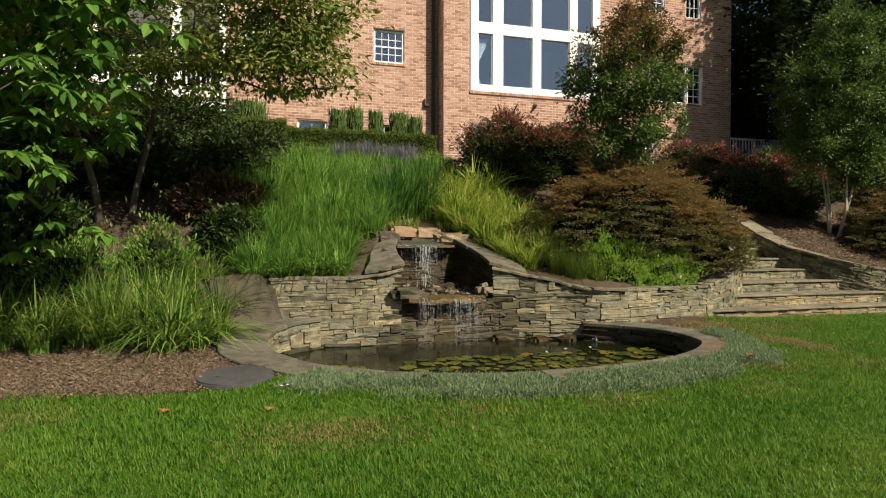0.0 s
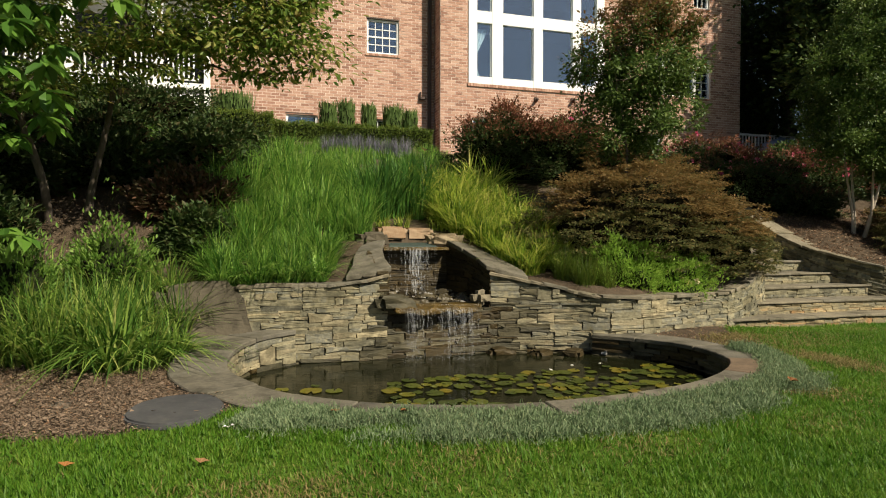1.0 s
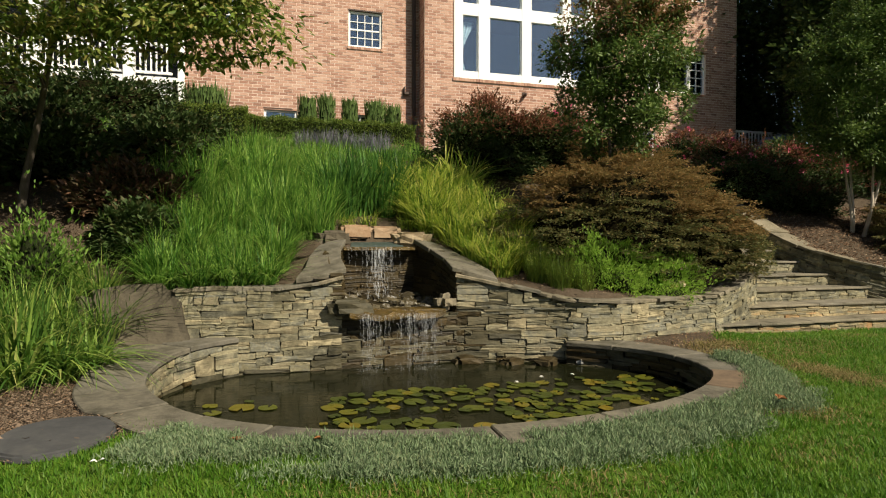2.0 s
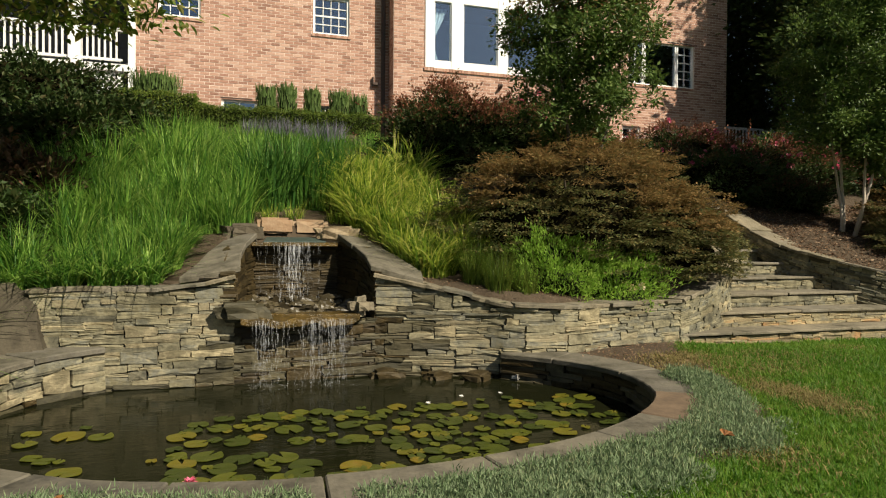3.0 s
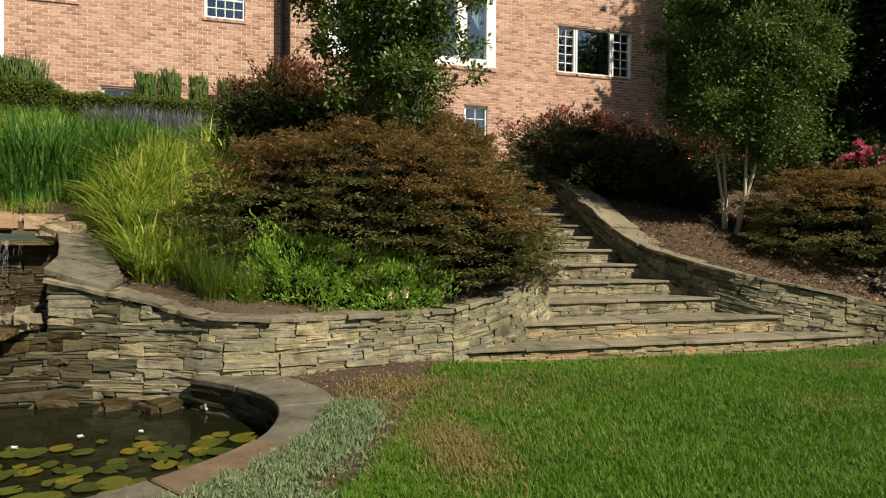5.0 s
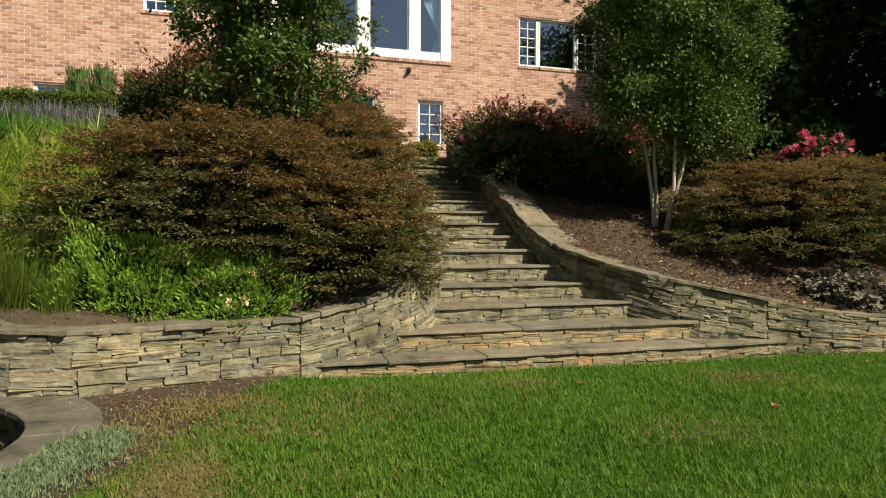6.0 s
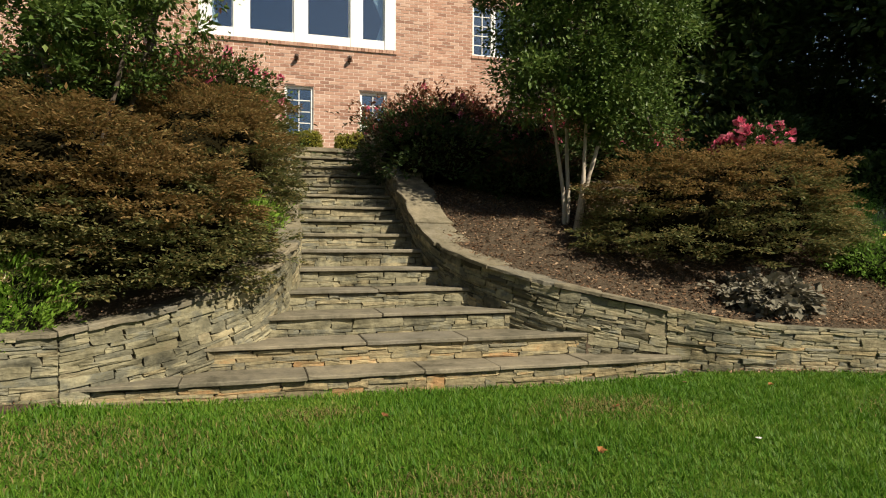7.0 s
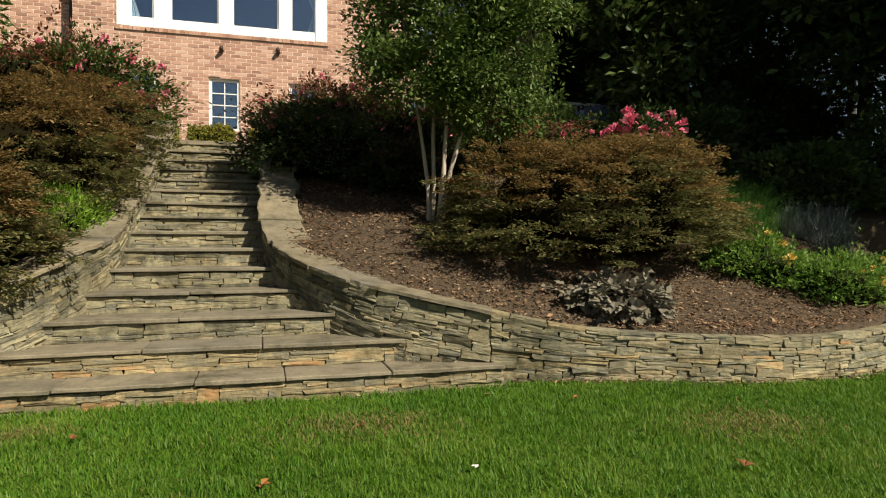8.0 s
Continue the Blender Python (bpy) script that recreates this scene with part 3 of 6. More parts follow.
# ---- dry-stone walls ----
def stone_meshes(count, mat, seed, rough=0.095):
    """Split stones with ragged outlines, broken front edges and slightly bulging faces, one metre each way."""
    out = []
    r = random.Random(seed)
    for _ in range(count):
        j = lambda q=1.0: r.uniform(-rough, rough) * q
        c = [r.uniform(-.025, .04) for _ in range(4)]
        wedge, drop = r.uniform(-.36, .36), r.uniform(-.12, .12)
        ring = [(-.5 + c[0], -.5 + j()), (j(2), -.5 + j(1.3)), (.5 - c[1], -.5 + j()), (.5 + j(.3), j(2)), (.5 - c[2], .5 + j()), (j(2), .5 + j(1.3)), (-.5 + c[3], .5 + j()), (-.5 + j(.3), j(2))]
        ring = [(x, z * (1 + wedge * x) + drop * x) for x, z in ring]
        n = len(ring)
        bm = bmesh.new()
        rows = [[bm.verts.new((x, .5, z)) for x, z in ring], [bm.verts.new((x, -.40 + r.uniform(-.05, .05), z)) for x, z in ring],
                [bm.verts.new((x * r.uniform(.965, .99), -.5 + r.uniform(-.06, .03), z * r.uniform(.90, .99))) for x, z in ring]]
        mid = bm.verts.new((r.uniform(-.15, .15), -.5 + r.uniform(-.06, .0), r.uniform(-.1, .1)))
        for p, q in zip(rows, rows[1:]):
            for i in range(n):
                bm.faces.new((p[i], p[(i + 1) % n], q[(i + 1) % n], q[i]))
        for i in range(n):
            bm.faces.new((rows[2][i], rows[2][(i + 1) % n], mid))
        bm.faces.new(rows[0][::-1])
        bmesh.ops.recalc_face_normals(bm, faces=bm.faces[:])
        me = bpy.data.meshes.new("stone")
        bm.to_mesh(me)
        bm.free()
        me.materials.append(mat)
        out.append(me)
    return out


def slab_meshes(count, mat, seed):
    """Cap slabs with a wandering outline, one metre each way."""
    out = []
    r = random.Random(seed)
    for _ in range(count):
        bm = bmesh.new()
        ring = []
        for x in (-.5, -.25, 0, .25, .5):
            ring.append((x + (r.uniform(-.02, .02) if abs(x) < .5 else 0), -.5 + r.uniform(-.05, .05)))
        for x in (.5, .2, -.2, -.5):
            ring.append((x, .5 + r.uniform(-.06, .06)))
        n = len(ring)
        lo = [bm.verts.new((x, y, -.5 + r.uniform(-.1, .1))) for x, y in ring]
        up = [bm.verts.new((x + (.0 if abs(x) > .49 else r.uniform(-.01, .01)), y * r.uniform(.985, 1.02), .32)) for x, y in ring]
        hi = [bm.verts.new((x * .985, y * .955, .5 + r.uniform(-.08, .08))) for x, y in ring]
        for p, q in ((lo, up), (up, hi)):
            for i in range(n):
                bm.faces.new((p[i], p[(i + 1) % n], q[(i + 1) % n], q[i]))
        bm.faces.new(hi)
        bm.faces.new(lo[::-1])
        bmesh.ops.recalc_face_normals(bm, faces=bm.faces[:])
        me = bpy.data.meshes.new("cap_slab")
        bm.to_mesh(me)
        bm.free()
        me.materials.append(mat)
        out.append(me)
    return out


STONES = stone_meshes(40, M["stone"], 3)
STONES_LOW = stone_meshes(24, M["stone_low"], 6)
STONES_WET_SHADED = stone_meshes(14, M["stone_wet_shaded"], 4, 0.12)
STONES_DAMP = stone_meshes(20, M["stone_damp"], 7, 0.11)
CAPS = slab_meshes(14, M["cap"], 5)


def along(line):
    """Length along a face line, and a function that gives place, direction, top and foot there."""
    seg = np.hypot(*np.diff(line[:, :2], axis=0).T)
    s = np.r_[0, np.cumsum(seg)]

    def at(u):
        return [float(np.interp(u, s, line[:, k])) for k in range(line.shape[1])]

    def way(u):
        a, b = at(max(0, u - .03)), at(min(s[-1], u + .03))
        d = Vector((b[0] - a[0], b[1] - a[1], b[3 - 1] - a[2]))
        return d.normalized()
    return s[-1], at, way


def piece(meshes, parent, r, c, size, yaw, tilt=0.0, name="stone"):
    ob = new(name, r.choice(meshes))
    ob.parent = parent
    ob.matrix_basis = pose(*c, r.uniform(-1.5, 1.5), -math.degrees(tilt) + r.uniform(-.6, .6), math.degrees(yaw) + r.uniform(-1, 1)) @ Matrix.Diagonal((*size, 1))
    return ob


def pack(total, high, r, thin=.021, fat=.042, tall_odds=(80, 15, 4, 1), longest=.52):
    """Fits stones of many sizes together: long thin ones, and blocks two to four layers high. Yields u0, u1, v0, v1."""
    cuts = [0.0]
    while cuts[-1] < high - thin:
        cuts.append(cuts[-1] + r.uniform(thin, fat))
    cuts[-1] = high
    rows, cell = len(cuts) - 1, .03
    wide = max(2, math.ceil(total / cell))
    full = np.zeros((rows, wide), bool)
    for j in range(rows):
        i = 0
        while i < wide:
            if full[j, i]:
                i += 1
                continue
            run = 1
            while i + run < wide and not full[j, i + run]:
                run += 1
            tall = min(r.choices((1, 2, 3, 4), tall_odds)[0], rows - j)
            want = r.uniform(.12, longest) if tall < 3 else r.uniform(.16, .7 * longest)
            n = min(run, max(3, round((.09 if r.random() < .1 else want) / cell)))
            if run - n < 3:
                n = run
            while full[j:j + tall, i:i + n].any():
                tall -= 1
            full[j:j + tall, i:i + n] = True
            yield i / wide * total, (i + n) / wide * total, cuts[j], cuts[j + tall]
            i += n


def dry_wall(name, line, label, seed, cap=True, thick=0.30, cap_deep=0.34, meshes=None, gap=0.005, level=False, damp_or_shade=None, longest=.52, tall_odds=(80, 15, 4, 1)):
    """A dry-laid wall: an earth core, single stones in uneven bands and cap slabs."""
    r = random.Random(seed)
    meshes = meshes or STONES
    w = thing(name, label=label, category="stone wall", kind="structure")
    total, at, way = along(line)
    n = max(4, int(total / 0.1))
    vs, fs = [], []
    for i in range(n + 1):
        u = total * i / n
        x, y, top, foot = at(u)
        d = way(u)
        nx, ny = d.y, -d.x                      # out of the face
        l = math.hypot(nx, ny) or 1
        nx, ny = nx / l, ny / l
        for off, z in ((-.045, foot - .1), (-.045, top - .045), (-thick, top - .045), (-thick, foot - .1)):
            vs.append((x + nx * off, y + ny * off, z))
    for i in range(n):
        for k in range(4):
            a, b = i * 4 + k, i * 4 + (k + 1) % 4
            fs.append((a, b, b + 4, a + 4))
    hang("core", mesh_np("core", vs, fs, M["core"]), w)
    mean = float(np.mean(line[:, 2] - line[:, 3])) - (.045 if cap else 0)
    low, high = float(line[:, 3].min()), float(line[:, 2].max()) - (.036 if cap else 0)
    tallest = high - low if level else mean
    for p0, p1, v0, v1 in pack(total, tallest, r, longest=longest, tall_odds=tall_odds):
        m = (p0 + p1) / 2
        x, y, top, foot = at(m)
        d = way(m)
        yaw = math.atan2(d.y, d.x)
        lid = top - (.036 if cap else 0)
        slope = 0
        if level:
            z0, z1 = low + v0, min(low + v1, lid)
        else:
            z0, z1 = foot + (lid - foot) * v0 / tallest, foot + (lid - foot) * v1 / tallest
            k = (v0 + v1) / 2 / tallest
            ends = [q[3] + (q[2] - (.036 if cap else 0) - q[3]) * k for q in (at(p0), at(p1))]
            slope = math.atan2(ends[1] - ends[0], p1 - p0)
        if z1 - z0 < .012:
            continue
        z, h = (z0 + z1) / 2, z1 - z0
        dep, out = .13 + r.uniform(-.02, .03), r.uniform(-.012, .010)
        nx, ny = math.sin(yaw), -math.cos(yaw)
        q = out - dep / 2
        kit = meshes
        # darker kits: wetness near the water, painted shade on faces turned from the sun
        if damp_or_shade:
            k2 = damp_or_shade(x, z) + r.uniform(-.3, .3)
            kit = STONES_WET_SHADED if k2 > .8 else STONES_DAMP if k2 > .4 else meshes
        piece(kit, w, r, (x + nx * q, y + ny * q, z), ((p1 - p0) / math.cos(slope) - gap * .7, dep, h * math.cos(slope) + gap * .3), yaw, slope)
    if cap:
        u = 0.0
        while u < total - .05:
            e = min(u + r.uniform(.16, .48), total)
            if total - e < .2:
                e = total
            m = (u + e) / 2
            x, y, top, foot = at(m)
            a, b = at(u), at(e)
            d = Vector((b[0] - a[0], b[1] - a[1], b[2] - a[2]))
            yaw = math.atan2(d.y, d.x)
            nx, ny = math.sin(yaw), -math.cos(yaw)
            q = r.uniform(.002, .02) - cap_deep / 2
            piece(CAPS, w, r, (x + nx * q, y + ny * q, (a[2] + b[2]) / 2 - .018 + r.uniform(-.010, .007)), (d.length + .02, cap_deep + r.uniform(-.03, .06), r.uniform(.028, .042)), yaw, math.atan2(d.z, math.hypot(d.x, d.y)), "cap_slab")
            u = e
    return w


dry_wall("wall_pond_left", WALL_LEFT, "tan dry-stacked ledgestone wall behind the pond", 11, level=True, damp_or_shade=lambda x, z: max(min(1, (x - 1.5) / .5) * (.8 if z < .35 else .2), .6 if z < -.05 else 0))
dry_wall("wall_fall", WALL_FALL, "wet dark ledgestone wall under the lower spill", 12, cap=False, meshes=STONES_DAMP, damp_or_shade=lambda x, z: .84)
dry_wall("wall_niche_left", NICHE_L, "dark wet stone side of the waterfall niche", 13, meshes=STONES_WET_SHADED, cap=False)
dry_wall("wall_niche_back", NICHE_B, "dark wet stones behind the upper fall", 19, cap=False, meshes=STONES_WET_SHADED)
dry_wall("wall_niche_right", NICHE_R, "dark stone side of the waterfall niche", 20, meshes=STONES_WET_SHADED, cap=False)
dry_wall("wall_mid", WALL_MID, "curved dry-stacked ledgestone retaining wall with slab coping", 14, level=True, damp_or_shade=lambda x, z: max((1.0 - (x - 3.2) / .9) * (.9 if z < .45 else .3), .65 if z < -.03 else 0), tall_odds=(77, 16, 6, 1))
dry_wall("wall_stair_left", CHEEK_L, "stone cheek wall sweeping up beside the garden stairs", 15, longest=.34)
# some darker stones on this cheek stand in for its shade
dry_wall("wall_stair_right", CHEEK_R, "stone cheek wall with flagstone coping beside the stairs", 16, cap_deep=.40, damp_or_shade=lambda x, z: .2, longest=.30, tall_odds=(86, 12, 2, 0))
dry_wall("wall_bed_right", WALL_RIGHT, "low dry-stacked ledgestone wall holding the mulched bed", 17, cap=False, meshes=STONES + STONES_LOW[::3], longest=.36, tall_odds=(87, 11, 2, 0))
POND_WALL = np.column_stack([INNER, [RIM_Z - .045 + rim_rise(a, b) for a, b in INNER], np.full(len(INNER), -.45)])
# right of x = 2 the dark stones paint the lining's shade
dry_wall("wall_pond_inner", POND_WALL, "stone lining of the pond below its rim", 18, cap=False, thick=.2, damp_or_shade=lambda x, z: .75 if z < WATER_Z + .03 or x > 2 else .1)


# coping slabs of the waterfall niche, and rim slabs of the pond
def slab_piece(name, outline, z, thick, mat, parent, label="", tilt=None):
    bm = bmesh.new()
    lo, hi = [], []
    for i, (x, y) in enumerate(outline):
        zz = z if tilt is None else z + tilt(x, y)
        lo.append(bm.verts.new((x, y, zz - thick)))
        hi.append(bm.verts.new((x, y, zz)))
    bm.faces.new(hi)
    bm.faces.new(lo[::-1])
    k = len(lo)
    for i in range(k):
        bm.faces.new((lo[i], lo[(i + 1) % k], hi[(i + 1) % k], hi[i]))
    bmesh.ops.recalc_face_normals(bm, faces=bm.faces[:])
    bmesh.ops.bevel(bm, geom=[e for e in bm.edges], offset=min(.008, thick * .2), segments=1, affect="EDGES")
    return part(name, bm, mat, parent, label)


def pond_rim():
    rim = thing("pond_rim", label="grey flagstone rim laid round the kidney-shaped pond", category="pond rim", kind="structure")
    r = random.Random(21)
    p = np.column_stack([INNER, np.zeros((len(INNER), 2))])
    total, at, way = along(p)
    cuts = [0]
    while cuts[-1] < total - .35:
        cuts.append(cuts[-1] + r.uniform(.45, .85))
    cuts[-1] = total
    for i, (a, b) in enumerate(zip(cuts, cuts[1:])):
        inner, outer = [], []
        for u in np.linspace(a + .004, b - .004, 5):
            x, y, _, _ = at(u)
            d = way(u)
            wide = .37 + .03 * math.sin(u * 3.1)
            if u > total - 2.2:
                wide = .46
            elif y < 5.0:
                wide -= .09
            inner.append((x + d.y * .02, y - d.x * .02))
            outer.append((x - d.y * wide, y + d.x * wide))
        orange = i == 3
        slab_piece("rim_slab", inner + outer[::-1], RIM_Z + r.uniform(-.005, .005), .05, M["rim_brown"] if orange else M["flag"], rim, "rust-brown rim slab" if orange else "", rim_rise)
    slab_piece("rim_slab", [(.0, 7.25), (.2, 7.5), (.55, 7.83), (.3, 7.95), (-.15, 7.75), (-.25, 7.2)], RIM_Z - .012, .06, M["flag"], rim, "", rim_rise)


pond_rim()


def garden_stairs():
    st = thing("garden_stairs", label="long garden stairs of slate treads over stacked stone risers", category="stairs", kind="structure")
    r = random.Random(31)
    for i, (y, z) in enumerate(zip(STEP_Y, STEP_Z)):
        x0 = float(np.interp(y, CHEEK_L[:, 1], CHEEK_L[:, 0])) - (.12 if i > 0 else 0.0)
        x1 = float(np.interp(y, CHEEK_R[::-1, 1], CHEEK_R[::-1, 0])) + (.12 if i > 0 else 0.1)
        if i == 0:
            x0, x1 = 6.5, 11.2
        zb = STEP_Z[i - 1] if i else .02
        y2 = STEP_Y[i + 1] + .1 if i + 1 < len(STEP_Y) else y + .6
        part("step_core", boxes([(x0, y + .08, zb - .3, x1, y2, z - .045)]), M["core"], st)
        # tread slabs
        n = max(1, round((x1 - x0) / r.uniform(.8, 1.7)))
        cuts = [x0] + [x0 + (x1 - x0) * (k + r.uniform(-.2, .2)) / n for k in range(1, n)] + [x1]
        for a, b in zip(cuts, cuts[1:]):
            slab_piece("tread", [(a + .003 + (b - a - .006) * q / 8, y - .028 + r.uniform(-.012, .010)) for q in range(9)] + [(b - .003, y2), (a + .003, y2)], z + r.uniform(-.006, .005), r.uniform(.028, .040), M["tread"], st)
        # riser stones
        h = z - .042 - zb
        for p0, p1, v0, v1 in pack(x1 - x0, h, r, .020, .036, (86, 13, 1, 0), .46):
            piece(STONES_LOW if i < 2 else STONES, st, r, (x0 + (p0 + p1) / 2, y + .065 + r.uniform(-.008, .01), zb + (v0 + v1) / 2), (p1 - p0 - .001, .12, v1 - v0 + .004), 0)
    part("landing", boxes([(8.0, 13.3, 2.45, 9.5, 17.7, 2.70)]), M["tread"], st)


garden_stairs()


# ---- waterfall ----
def boulder(name, c, size, mat, label, turn=0, seed=1, lumps=.10, cat="boulder", lean=0, shear=0.0, rounding=.12):
    """A rock: a block with knocked-off corners and uneven faces."""
    bm = bmesh.new()
    bmesh.ops.create_cube(bm, size=1)
    bmesh.ops.bevel(bm, geom=bm.edges[:], offset=rounding, segments=2, affect="EDGES")
    bmesh.ops.subdivide_edges(bm, edges=bm.edges[:], cuts=1, use_grid_fill=True)
    for v in bm.verts:
        q = v.co * 2.2 + Vector((seed * 3.1, seed, 0))
        v.co += v.co.normalized() * lumps * (noise.noise(q) + .5 * noise.noise(q * 2.5))
    for v in bm.verts:
        v.co = Vector((v.co.x * size[0] - shear * v.co.z, v.co.y * size[1], v.co.z * size[2]))
    me = bpy.data.meshes.new(name)
    bm.to_mesh(me)
    bm.free()
    me.materials.append(mat)
    ob = new(name, me)
    ob.matrix_basis = pose(*c, lean, 0, turn)
    return tagged(ob, label, cat)


def waterfall():
    fall = thing("waterfall", label="two-tier waterfall spilling over mossy slabs into the pond", category="waterfall")
    rs = random.Random(9)
    edge = [(1.98 + 1.06 * k / 16, 7.69 + .035 * math.sin(k * .9) * rs.uniform(.3, 1) + .004 * k * (k > 9)) for k in range(17)]
    slab_piece("lower_spill_slab", edge + [(3.06, 8.05), (1.98, 8.05)], .50, .06, M["rust"], fall, "rust-gold algae-covered slab", tilt=lambda x, y: .016 * math.sin(x * 13) + .012 * math.sin(x * 29 + 1))
    slab_piece("upper_spill_slab", [(2.08, 8.80), (2.5, 8.78), (2.98, 8.84), (3.0, 9.06), (2.06, 9.04)], 1.18, .045, M["rust"], fall, "algae-covered upper slab")
    r = np.random.default_rng(5)

    def strands(n, x0, x1, y, z1, z0, centre, spread, wide, piece_len=(.06, .34), gaps=(0, .14)):
        vs, fs, k = [], [], 0
        for _ in range(n):
            x = np.clip(r.normal(centre, spread), x0, x1) if centre else r.uniform(x0, x1)
            w = r.uniform(.3, 1) * wide
            drift = r.normal(0, .07)
            yy = y + r.uniform(-.02, .02)
            z = z1 - r.uniform(0, .03)
            while z > z0 + .03:
                low = max(z0, z - r.uniform(*piece_len) * (1 if z1 - z < .2 else .6))
                m = 5
                for i in range(m):
                    t = i / (m - 1)
                    q = z + (low - z) * t
                    fallen = max(0, z1 - q)
                    ww = w * (.25 + math.sin(math.pi * min(.95, t + .08))) * r.uniform(.7, 1.1)
                    xx = x + r.uniform(-.004, .004) + drift * fallen * abs(fallen) ** .5
                    yo = yy - .10 * math.sqrt(fallen)
                    vs += [(xx - ww, yo, q), (xx, yo - ww * .6, q), (xx + ww, yo, q)]
                for i in range(m - 1):
                    for j in range(2):
                        a = k + i * 3 + j
                        fs.append((a, a + 1, a + 4, a + 3))
                k += m * 3
                z = low - r.uniform(*gaps) * (.4 + 1.4 * (z1 - low))
        return vs, fs
    tagged(hang("upper_fall", mesh_np("upper_fall", *strands(70, 2.12, 2.9, 8.80, 1.19, .54, 2.50, .15, .0019, (.02, .14), (.01, .16)), M["fall"], True), fall, "white strands of falling water"), kind="stuff")
    tagged(hang("upper_sheet", mesh_np("upper_sheet", *strands(15, 2.36, 2.66, 8.80, 1.19, .56, 2.50, .055, .006, (.05, .22), (.0, .09)), M["fall"], True), fall, "white sheet of falling water"), kind="stuff")
    va, fa = strands(60, 2.08, 2.97, 7.67, .505, WATER_Z, 0, 0, .0017, (.015, .10), (.02, .16))
    vb, fb = strands(54, 2.45, 2.95, 7.67, .505, WATER_Z, 2.75, .11, .0022, (.015, .14), (.01, .12))
    vc, fc = strands(32, 2.08, 2.4, 7.67, .505, WATER_Z, 2.2, .07, .002, (.015, .12), (.01, .14))
    v2 = join([(np.array(va), np.array(fa)), (np.array(vb), np.array(fb)), (np.array(vc), np.array(fc))])
    tagged(hang("lower_fall", mesh_np("lower_fall", *v2, M["fall"], True), fall, "thin curtain of falling water"), kind="stuff")
    drops = []
    for i in range(70):
        s = r.uniform(.002, .006)
        drops.append(lumpy((r.uniform(2.04, 3.0), 7.57 + r.normal(0, .05), WATER_Z + .004 + abs(r.normal(0, .022))), (s * 1.3, s * 1.3, s * .7), i, .3, 3))
    tagged(hang("splash", mesh_np("splash", *join(drops), M["fall"], True), fall, "white drops splashing at the waterline"), kind="stuff")
    # pebbles on the shelf
    ps = []
    for i in range(260):
        x, y = r.uniform(2.05, 3.12), r.uniform(7.98, 8.9)
        s = r.uniform(.015, .05) if i > 34 else r.uniform(.05, .075)
        ps.append(lumpy((x, y, .43 + .16 * (y - 8) + s * .3), (s * r.uniform(.8, 1.5), s * r.uniform(.7, 1.1), s * r.uniform(.4, .9)), i, .55, 5))
    tagged(hang("shelf_gravel", mesh_np("shelf_gravel", *join(ps), M["pebble"]), fall, "wet pebbles on the shelf"), kind="stuff")
    slab_piece("header_basin", [(2.2, 9.02), (2.88, 9.04), (2.86, 9.24), (2.24, 9.22)], 1.185, .1, M["moss_slab"], fall, "blue-green mossy slab behind the upper spill", tilt=lambda x, y: .24 * (y - 9.0))
    slab_piece("shelf_bed", [(1.95, 7.96), (3.18, 7.96), (3.18, 9.0), (1.95, 9.0)], .44, .2, M["stone_wet_shaded"], fall, tilt=lambda x, y: .16 * (y - 8))


waterfall()
# flagstones on the shoulders of the niche, falling forwards and to the sides
RIGHT_SLOPE = lambda x, y: .265 * (y - 7.93) - .20 * (x - 3.21)
LEFT_SLOPE = lambda x, y: .25 * (y - 7.86) - .22 * (1.94 - x)
for side, slope, rows in (("beside", RIGHT_SLOPE, (((3.17, 7.97), (3.40, 7.88), (3.66, 7.82), (3.72, 8.12), (3.45, 8.24), (3.18, 8.30)), ((3.18, 8.32), (3.46, 8.26), (3.70, 8.16), (3.55, 8.58), (3.34, 8.66), (3.11, 8.65)),
                                                  ((3.10, 8.67), (3.34, 8.68), (3.50, 8.64), (3.36, 8.98), (3.20, 9.06), (2.99, 9.03)))),
                          ("against", LEFT_SLOPE, (((1.98, 7.90), (1.98, 8.30), (1.78, 8.28), (1.58, 8.24), (1.46, 7.94), (1.72, 7.87)), ((1.985, 8.306), (2.03, 8.66), (1.86, 8.66), (1.66, 8.60), (1.585, 8.246), (1.78, 8.286)), ((2.03, 8.666), (2.14, 8.98), (2.0, 9.06), (1.80, 8.95), (1.665, 8.606), (1.86, 8.666))))):
    for outline in rows:
        sh = thing("shoulder_slab", label="sloping grey flagstone %s the waterfall niche" % side, category="flagstone", group="shoulder slabs")
        slab_piece("slab", outline, .955, .06, M["flag"], sh, tilt=slope)
boulder("ochre_rock", (2.34, 9.54, 1.37), (.40, .24, .18), M["orange_stone"], "ochre sandstone block above the upper spill", 4, 2)
boulder("ochre_rock", (2.75, 9.58, 1.36), (.40, .24, .17), M["orange_stone"], "ochre sandstone block above the upper spill", -3, 3)
boulder("pale_rock", (3.02, 9.16, 1.28), (.48, .3, .17), M["pale_rock"], "pale buff boulder beside the upper spill", -15, 6, .22, rounding=.18)
boulder("grey_rock", (2.0, 9.18, 1.28), (.40, .30, .20), M["slab"], "grey boulder beside the upper spill", 10, 8, .2, rounding=.18)
boulder("round_rock", (3.06, 7.88, .585), (.23, .18, .19), M["cap"], "rounded grey stone at the edge of the lower spill", 12, 9, .16, rounding=.3)
boulder("flat_rock", (1.98, 7.86, .56), (.44, .28, .17), M["stone_damp"], "flat damp stone beside the lower spill", 8, 12, .16, rounding=.2)
